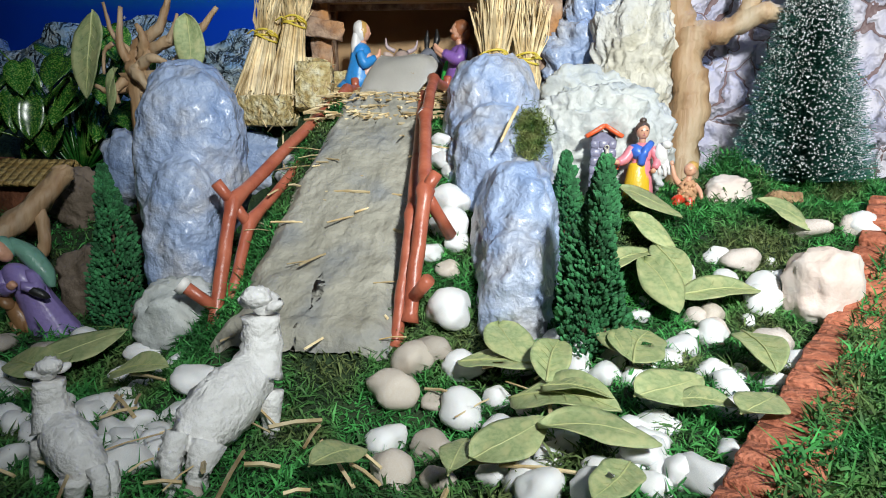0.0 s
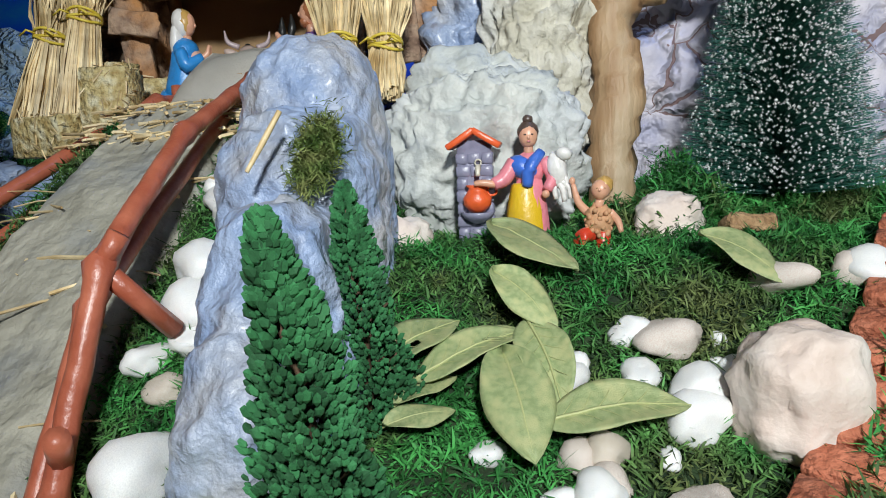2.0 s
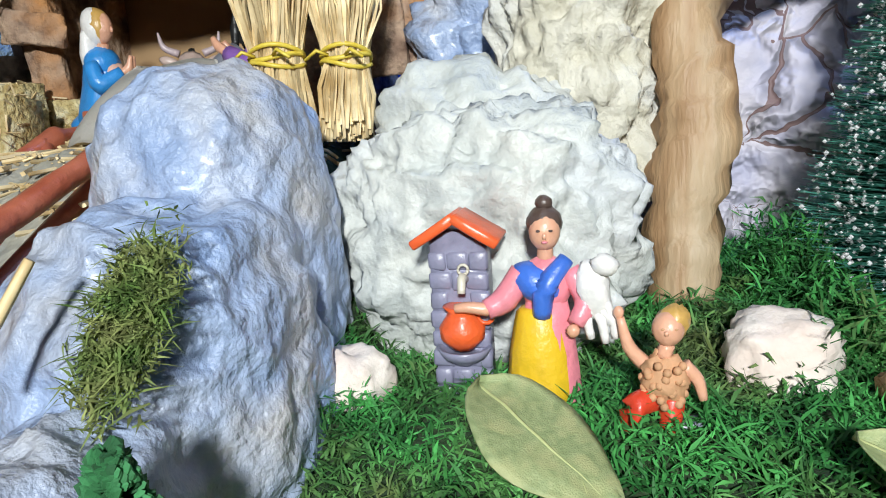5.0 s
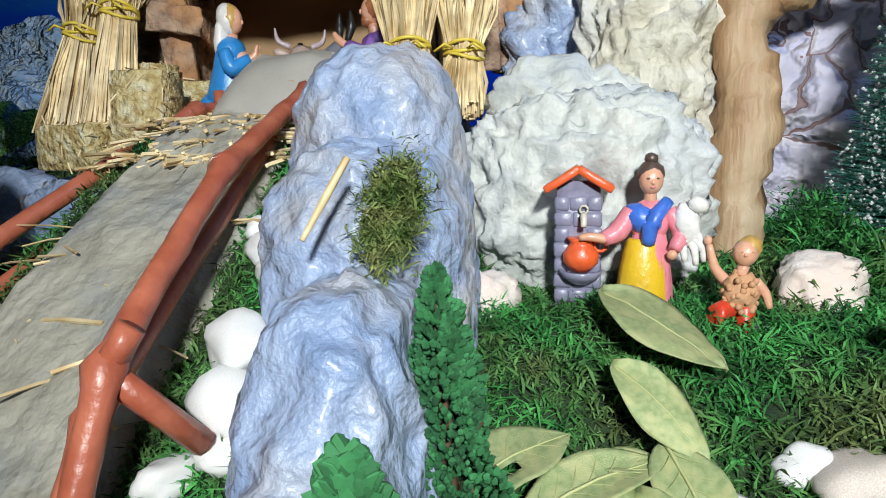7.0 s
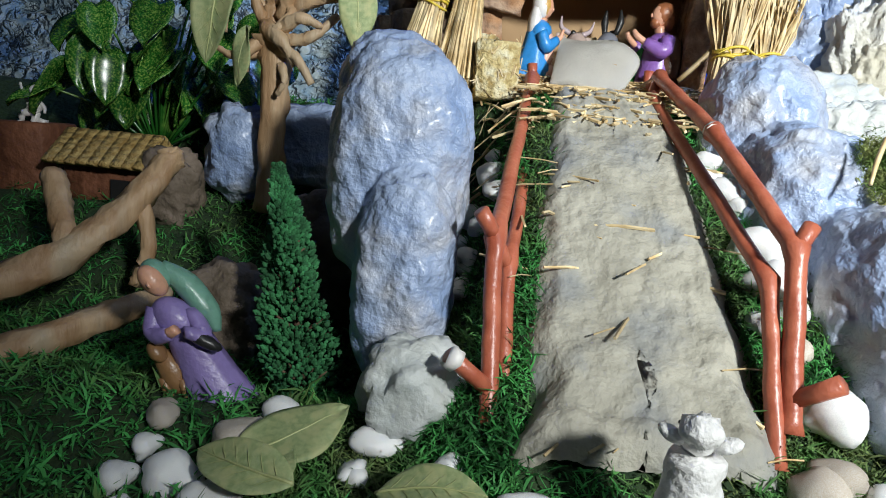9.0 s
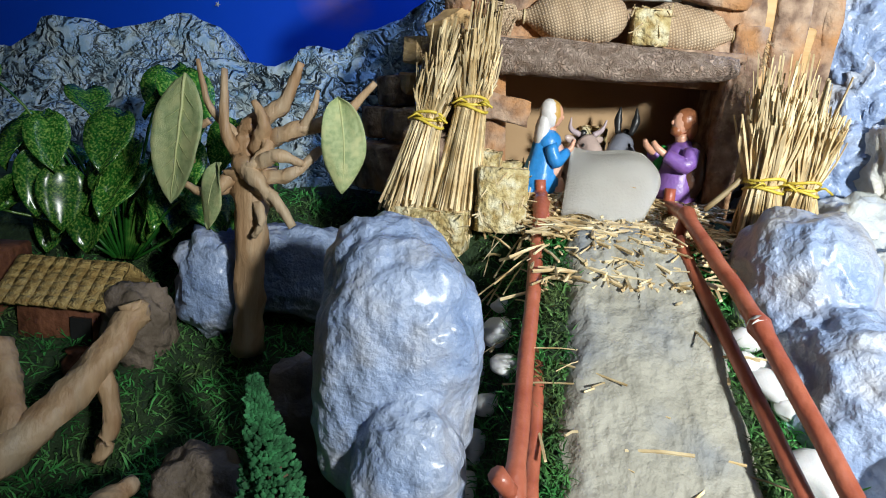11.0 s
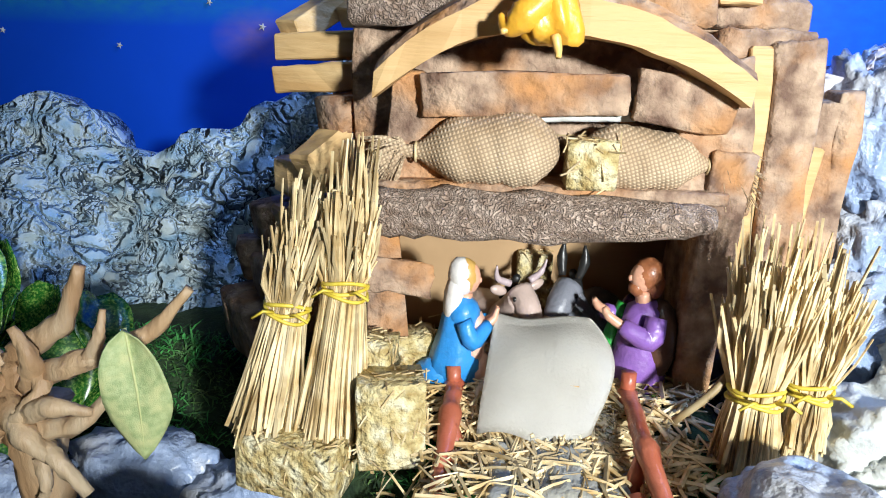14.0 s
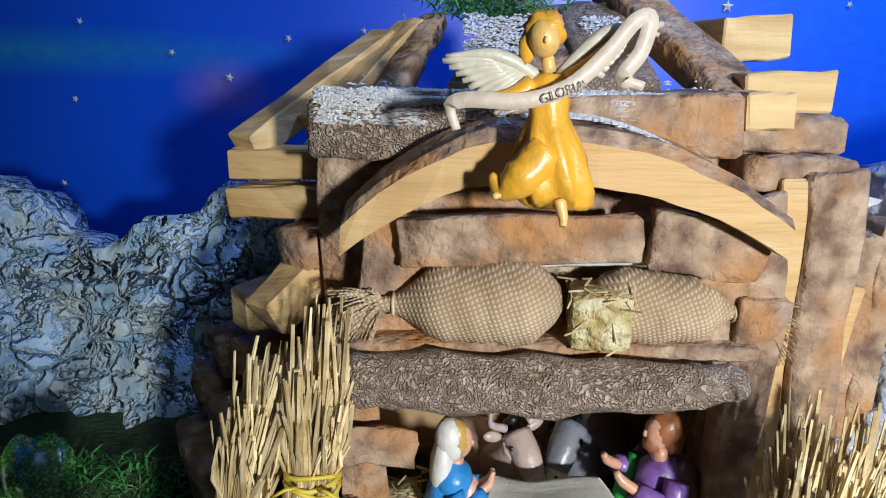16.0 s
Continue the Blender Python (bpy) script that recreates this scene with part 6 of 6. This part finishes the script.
for i in range(46):
    ob = new("leaf", hm)
    x, y, z = rr.uniform(-0.10, 0.10), rr.uniform(-0.05, 0.05), rr.uniform(0.03, 0.165)
    ob.parent = plant
    ob.matrix_basis = pose(x, y, z, rr.uniform(-25, 25), rr.uniform(10, 70), rr.uniform(-150, -30)) @ Matrix.Scale(rr.uniform(0.035, 0.062), 4)
    limb(stems, [(-0.56 + x * 0.1, 0.70, 0.33), (-0.56 + x * 0.6, 0.70 + y * 0.5, 0.33 + z * 0.7), (-0.56 + x, 0.70 + y, 0.33 + z)], [0.0016, 0.0013, 0.001], 4, 5)
part("stem", stems, M["ivy"], plant)

# thatched hut and branches in the hollow
hut = thing("thatched_hut", (-0.575, 0.645, 0.262), "small brown toy hut with a straw thatched roof", "hut")
bm = bmesh.new()
slab(bm, pose(-0.570, 0.650, 0.292), (0.075, 0.045, 0.05), 2, 0.002, 2, 60, bevel=0.001)
house = part("house_body", bm, M["hutwood"], hut)
for s, name in ((-1, "roof_slope"), (1, "roof_slope")):
    bm = bmesh.new()
    slab(bm, pose(-0.571, 0.648 + s * 0.0185, 0.3255, -s * 36, 0, 0), (0.086, 0.040, 0.003), 1, 0.0006, 3, 100)
    slope = part(name, bm, M["thatch"], hut, "golden straw thatch")
    for j in range(6):
        for i in range(9):
            bm = bmesh.new()
            slab(bm, pose(-0.610 + i * 0.0098, 0.648 + s * (0.004 + j * 0.0058), 0.338 - j * 0.0042, -s * 36, 0, rr.uniform(-4, 4)), (0.0094, 0.009, 0.003), 1, 0.0008, i + j * 9, 150)
            part("thatch_tuft", bm, M["thatch"], slope)
# Black panel stands in for the shade inside an open doorway.
bm = bmesh.new()
slab(bm, pose(-0.555, 0.6265, 0.286), (0.016, 0.004, 0.032), 0)
part("doorway", bm, P["black"], house, "flat black panel painted as the doorway's inner shade", smooth=False)
bm = bmesh.new()
lathe(bm, pose(-0.548, 0.608, lie(-0.548, 0.608)), [(0.006, 0), (0.011, 0.006), (0.011, 0.013), (0.006, 0.019), (0.008, 0.022)], 14)
solid("clay_pot", bm, M["hutwood"], "small brown clay pot beside the hut", "pot")
bm = bmesh.new()
slab(bm, pose(-0.655, 0.66, 0.302), (0.05, 0.05, 0.08), 2, 0.002, 4, 60, bevel=0.002)
solid("brick_oven", bm, M["hutwood"], "small reddish-brown block house at the edge", "toy house")
figure("small_figurine", kneel_boy, (-0.650, 0.655, 0.342), 0, 0.036, ["white", "white", "white", "white", "white"], "small plain white standing figurine on the block house")
b1 = driftwood("fallen_branch", (-0.53, 0.52, 0.235), [([(-0.62, 0.44, 0.222), (-0.545, 0.50, 0.252), (-0.51, 0.54, 0.285), (-0.488, 0.575, 0.325), (-0.490, 0.578, 0.336)], [0.013, 0.012, 0.011, 0.010, 0.008]),
          ([(-0.53, 0.515, 0.265), (-0.548, 0.535, 0.29), (-0.562, 0.55, 0.312)], [0.009, 0.008, 0.009]), ([(-0.50, 0.555, 0.30), (-0.49, 0.55, 0.265), (-0.498, 0.545, 0.235)], [0.007, 0.006, 0.005])], "thick crooked pale driftwood branch lying in the hollow", "branch")
driftwood("fallen_branch", (-0.50, 0.45, 0.21), [([(-0.56, 0.40, 0.205), (-0.51, 0.44, 0.222), (-0.475, 0.49, 0.235), (-0.46, 0.52, 0.24)], [0.010, 0.010, 0.009, 0.005])], "crooked driftwood branch on the dark moss", "branch")

# cork chip, ball, edging of bricks
bm = bmesh.new()
slab(bm, pose(0.184, 0.556, 0.322, -20, 4, 10), (0.026, 0.018, 0.010), 3, 0.002, 5, 90, bevel=0.002)
solid("cork_chip", bm, M["cork"], "brown wood chip lying on the moss", "wood chip")
bm = bmesh.new()
ball(bm, (0.127, 0.238, 0.238), 0.016, seg=24)
lathe(bm, pose(0.127, 0.238, 0.253), [(0.004, 0), (0.004, 0.004), (0.003, 0.005)], 12)
solid("red_bauble", bm, P["red"], "glossy red round bauble beside the bricks", "bauble")
edging = thing("brick_edging", (0.14, 0.35, 0.24), "low edging wall of small red bricks along the moss", "edging")
line = [(0.030, 0.185), (0.066, 0.242), (0.101, 0.297), (0.153, 0.386), (0.189, 0.438), (0.229, 0.495), (0.262, 0.555)]
dist = np.concatenate([[0], np.cumsum([math.hypot(b[0] - a[0], b[1] - a[1]) for a, b in zip(line, line[1:])])])
rr = random.Random(8)
for k, d in enumerate(np.arange(0.01, dist[-1], 0.0182)):
    x, y = float(np.interp(d, dist, [q[0] for q in line])), float(np.interp(d, dist, [q[1] for q in line]))
    x1, y1 = float(np.interp(d + 0.01, dist, [q[0] for q in line])), float(np.interp(d + 0.01, dist, [q[1] for q in line]))
    bm = bmesh.new()
    ox, oy = (y1 - y) / 0.01 * 0.0065, -(x1 - x) / 0.01 * 0.0065
    slab(bm, pose(x + ox + rr.uniform(-0.001, 0.001), y + oy, lie(x, y) + 0.0085, rr.uniform(-3, 3), -math.degrees(math.atan2(lie(x1, y1) - lie(x, y), 0.01)) * 0.7, math.degrees(math.atan2(y1 - y, x1 - x)) + rr.uniform(-4, 4)),
         (0.0158, 0.0300, 0.0140), 2, 0.0005, k * 2.0, 130, bevel=0.0009)
    part("brick", bm, M["brick"], edging)

# ---------- stones and leaves ----------
PEB = [pebble_mesh(k * 1.37 + 0.4, (0.72, 0.6, 0.8, 0.66)[k % 4]) for k in range(9)]
TAN, PNK = [], []
for me in PEB:
    for mat, into in (("pebble_tan", TAN), ("pebble_pink", PNK)):
        c = me.copy()
        c.materials[0] = M[mat]
        into.append(c)
STONES = [
("tan", ((-0.094, 0.349, 0.0133), (-0.082, 0.357, 0.0118), (-0.1, 0.33, 0.0147), (-0.077, 0.33, 0.0079), (-0.073, 0.294, 0.0122), (-0.087, 0.262, 0.0123), (-0.065, 0.261, 0.0083), (-0.354, 0.385, 0.0135), (-0.173, 0.241, 0.005), (-0.081, 0.413, 0.0084), (0.095, 0.421, 0.0106), (-0.4, 0.393, 0.0101),)),
("white", ((-0.063, 0.349, 0.0124), (-0.06, 0.323, 0.015), (-0.097, 0.297, 0.0119), (-0.039, 0.291, 0.0109), (-0.02, 0.234, 0.0107), (-0.004, 0.362, 0.0164), (-0.003, 0.307, 0.01), (0.024, 0.257, 0.0118), (0.0, 0.228, 0.0114), (0.024, 0.237, 0.0073), (0.043, 0.239, 0.0117), (0.022, 0.279, 0.0084), (0.068, 0.386, 0.0101), (0.091, 0.402, 0.0115), (0.077, 0.326, 0.0094), (0.125, 0.36, 0.0099), (0.22, 0.504, 0.014), (-0.092, 0.195, 0.0091), (0.043, 0.306, 0.007), (-0.024, 0.31, 0.0088), (-0.009, 0.266, 0.0076), (0.029, 0.387, 0.0088), (-0.042, 0.328, 0.0078), (-0.041, 0.256, 0.0074), (-0.217, 0.329, 0.0129), (-0.288, 0.388, 0.0117), (-0.22, 0.313, 0.0102), (-0.213, 0.279, 0.0084), (-0.235, 0.3, 0.0096), (-0.244, 0.291, 0.0103), (-0.276, 0.315, 0.0128), (-0.217, 0.256, 0.0124),)),
("white", ((-0.305, 0.322, 0.0105), (-0.339, 0.4, 0.013), (-0.357, 0.349, 0.0117), (-0.297, 0.376, 0.008), (-0.285, 0.267, 0.0092), (-0.293, 0.292, 0.0093), (-0.247, 0.263, 0.0084), (-0.197, 0.263, 0.0068), (-0.099, 0.529, 0.0099), (-0.093, 0.503, 0.0127), (-0.086, 0.462, 0.0172), (-0.083, 0.443, 0.0154), (-0.077, 0.432, 0.0103), (-0.094, 0.423, 0.0106), (-0.075, 0.383, 0.0187), (-0.104, 0.516, 0.0084), (-0.087, 0.494, 0.0089), (0.083, 0.46, 0.0103), (0.113, 0.476, 0.0082), (0.135, 0.448, 0.0132), (0.111, 0.457, 0.0073), (0.053, 0.436, 0.0049), (0.144, 0.461, 0.0056), (0.158, 0.451, 0.0054), (-0.238, 0.588, 0.0069), (-0.239, 0.573, 0.0134), (-0.251, 0.578, 0.0123), (-0.235, 0.537, 0.011), (-0.257, 0.577, 0.0125), (-0.243, 0.536, 0.0105), (-0.25, 0.527, 0.0135), (-0.252, 0.505, 0.0109),)),
("white", ((-0.091, 0.546, 0.0075), (-0.085, 0.527, 0.0082), (-0.086, 0.51, 0.0082), (-0.081, 0.498, 0.008), (-0.076, 0.49, 0.0075), (-0.097, 0.515, 0.0064), (-0.28, 0.612, 0.0171), (-0.287, 0.579, 0.0203), (-0.266, 0.623, 0.012), (-0.268, 0.621, 0.0143), (-0.381, 0.362, 0.0145), (-0.401, 0.378, 0.0083), (-0.406, 0.36, 0.0105),)),
("white", ((0.081, 0.452, 0.0116), (0.107, 0.474, 0.0064), (0.112, 0.455, 0.0096), (0.131, 0.436, 0.0150), (0.097, 0.447, 0.0082), (0.050, 0.422, 0.0071), (0.152, 0.459, 0.0083), (0.148, 0.473, 0.005), (0.118, 0.422, 0.0053), (0.077, 0.403, 0.0071), (-0.234, 0.284, 0.0094), (-0.209, 0.274, 0.0079), (-0.28, 0.315, 0.0112), (-0.295, 0.373, 0.0076), (-0.282, 0.341, 0.0053), (-0.234, 0.302, 0.0068), (-0.212, 0.258, 0.0097), (-0.321, 0.301, 0.0096), (0.028, 0.27, 0.008), (0.075, 0.306, 0.0061),)),
("pink", ((0.216, 0.504, 0.0111), (0.094, 0.407, 0.0101), (0.084, 0.419, 0.0097), (0.125, 0.394, 0.0136), (0.127, 0.471, 0.015), (0.183, 0.5, 0.0144),)),
]
LABEL = {"white": "smooth white garden pebble on the moss", "tan": "speckled tan rounded pebble on the moss", "pink": "pale pinkish stone on the moss"}
rr = random.Random(21)
for kind, row in STONES:
    for x, y, r in row:
        if in_path(x, y, 0.004):
            continue
        ob = new("pebble", rr.choice({"white": PEB, "tan": TAN, "pink": PNK}[kind]))
        ob.matrix_world = pose(x, y, lie(x, y) + r * 0.42, rr.uniform(-14, 14), rr.uniform(-14, 14), rr.uniform(0, 360)) @ Matrix.Diagonal((r * 1.02, r * 0.86, r, 1))
        tagged(ob, LABEL[kind], "pebble", kind + " pebbles")
for k in range(120):
    x, y = (rr.uniform(-0.03, 0.11), rr.uniform(0.2, 0.37)) if k % 2 else (rr.uniform(-0.40, -0.20), rr.uniform(0.22, 0.37))
    if k % 2 == 0 and x > -0.24 and y > 0.29:
        continue
    r = rr.uniform(0.006, 0.011)
    ob = new("pebble", rr.choice(PEB))
    ob.matrix_world = pose(x, y, lie(x, y) + r * 0.2, rr.uniform(-20, 20), rr.uniform(-20, 20), rr.uniform(0, 360)) @ Matrix.Diagonal((r * 1.05, r * 0.85, r, 1))
    tagged(ob, LABEL["white"], "pebble", "white pebbles")
for x, y, u, v in (
(-0.350, 0.362, -0.304, 0.396),
(-0.281, 0.341, -0.234, 0.328),
(-0.314, 0.337, -0.371, 0.366),
(-0.065, 0.338, -0.017, 0.319),
(-0.044, 0.366, -0.025, 0.325),
(-0.017, 0.297, -0.008, 0.346),
(-0.038, 0.303, 0.018, 0.269),
(-0.020, 0.292, 0.013, 0.277),
(-0.022, 0.253, 0.026, 0.239),
(-0.050, 0.242, -0.017, 0.260),
(-0.058, 0.232, -0.053, 0.266),
(-0.115, 0.228, -0.096, 0.252),
(0.028, 0.320, 0.046, 0.372),
(0.022, 0.282, 0.058, 0.303),
(0.038, 0.283, 0.067, 0.279),
(0.101, 0.394, 0.099, 0.309),
(0.063, 0.264, 0.087, 0.290),
(0.017, 0.364, 0.026, 0.327),
(-0.105, 0.191, -0.085, 0.200),
(-0.077, 0.474, -0.069, 0.465),
(0.009, 0.223, -0.001, 0.208),
(-0.332, 0.370, -0.327, 0.334),
(-0.006, 0.443, 0.034, 0.470),
(0.018, 0.437, 0.065, 0.462),
(0.053, 0.457, 0.070, 0.393),
(0.071, 0.416, 0.127, 0.428),
(0.012, 0.419, 0.033, 0.427),
(0.064, 0.468, 0.079, 0.423),
(0.047, 0.460, 0.061, 0.460),
(0.042, 0.531, 0.092, 0.492),
(0.048, 0.489, 0.078, 0.461),
(0.150, 0.520, 0.180, 0.487),
(0.014, 0.431, 0.032, 0.443),
):
    a, b = Vector((x, y, lie(x, y) + 0.013)), Vector((u, v, lie(u, v) + 0.012))
    L = min(0.060, max(0.030, (b - a).length))
    d = (b - a).normalized()
    k = rr.randrange(7)
    n = Vector((rr.uniform(-0.15, 0.15), -0.30 + rr.uniform(-0.2, 0.2), 1)).normalized()
    yv = n.cross(d).normalized()
    m = Matrix((d, yv, d.cross(yv))).transposed().to_4x4()
    m.translation = (a + b) / 2 + Vector((0, 0, rr.uniform(0.002, 0.007)))
    put_leaf(LEAVES[k], m @ Matrix.Diagonal((L, L * 1.05, L, 1)), "dry pale green bay leaf lying on the pebbles", "fallen bay leaves")

# ---------- moss ----------
def near(r):
    x, y = r.uniform(-0.34, 0.30), r.uniform(0.12, 0.46)
    return None if in_path(x, y, -0.004) else (x, y, lie(x, y))


def bank(r):
    x, y = r.uniform(-0.02, 0.32), r.uniform(0.42, 0.70)
    return (x, y, lie(x, y))


def beside(r):
    s = r.random() < 0.5
    y = r.uniform(0.33, 0.64)
    x = r.uniform(-0.29, -0.222) if s else r.uniform(-0.118, -0.06)
    if s:
        x += 0.03 * (y - 0.34) / 0.25
    return (x, y, lie(x, y))


def hollow(r):
    x, y = r.uniform(-0.66, -0.27), r.uniform(0.28, 0.80)
    return (x, y, lie(x, y))


def patch(r):
    a, q = r.uniform(0, 6.283), math.sqrt(r.random()) * (1 + 0.25 * math.sin(5 * r.random()))
    q *= 1.0 if r.random() < 0.85 else 1.35
    return (-0.027 + 0.010 * q * math.cos(a), 0.464 + 0.012 * q * math.sin(a), 0.370 + 0.016 * q * math.sin(a))


tangle(near, 70000, 0.0062, 1, "moss", M["moss"], "bright green curly preserved moss among the pebbles", 0.006)
tangle(bank, 60000, 0.0062, 2, "moss", M["moss"], "bright green curly preserved moss on the bank", 0.007)
tangle(beside, 22000, 0.006, 3, "moss", M["moss"], "green moss tufts along the clay path", 0.005)
tangle(hollow, 34000, 0.008, 4, "moss", M["moss"], "dark green moss in the shaded hollow", 0.006)
tangle(patch, 3600, 0.0042, 5, "moss_clump", M["mossold"], "olive moss clump clinging to the rock ridge", 0.003)


def by_brush(r):
    x, y = r.gauss(0.20, 0.05), r.gauss(0.625, 0.025)
    return (x, y, lie(x, y) + 0.03 * math.exp(-((x - 0.165) / 0.02) ** 2) * r.random())


def along_bricks(r):
    y = r.uniform(0.15, 0.52)
    x = float(np.interp(y, [q[1] for q in line], [q[0] for q in line])) + 0.011 + abs(r.gauss(0, 0.03))
    return (x, y, lie(x, y) + 0.016 * r.random())


tangle(by_brush, 16000, 0.007, 6, "moss", M["moss"], "green moss heaped round the fir tree", 0.01)
tangle(along_bricks, 20000, 0.007, 7, "moss", M["moss"], "bright green moss heaped beside the bricks", 0.01)
tangle(lambda r: (r.gauss(-0.185, 0.02), r.uniform(0.80, 0.86), 0.685 + r.uniform(0, 0.012)), 900, 0.008, 8, "moss", M["moss"], "green moss tuft on top of the roof", 0.006)
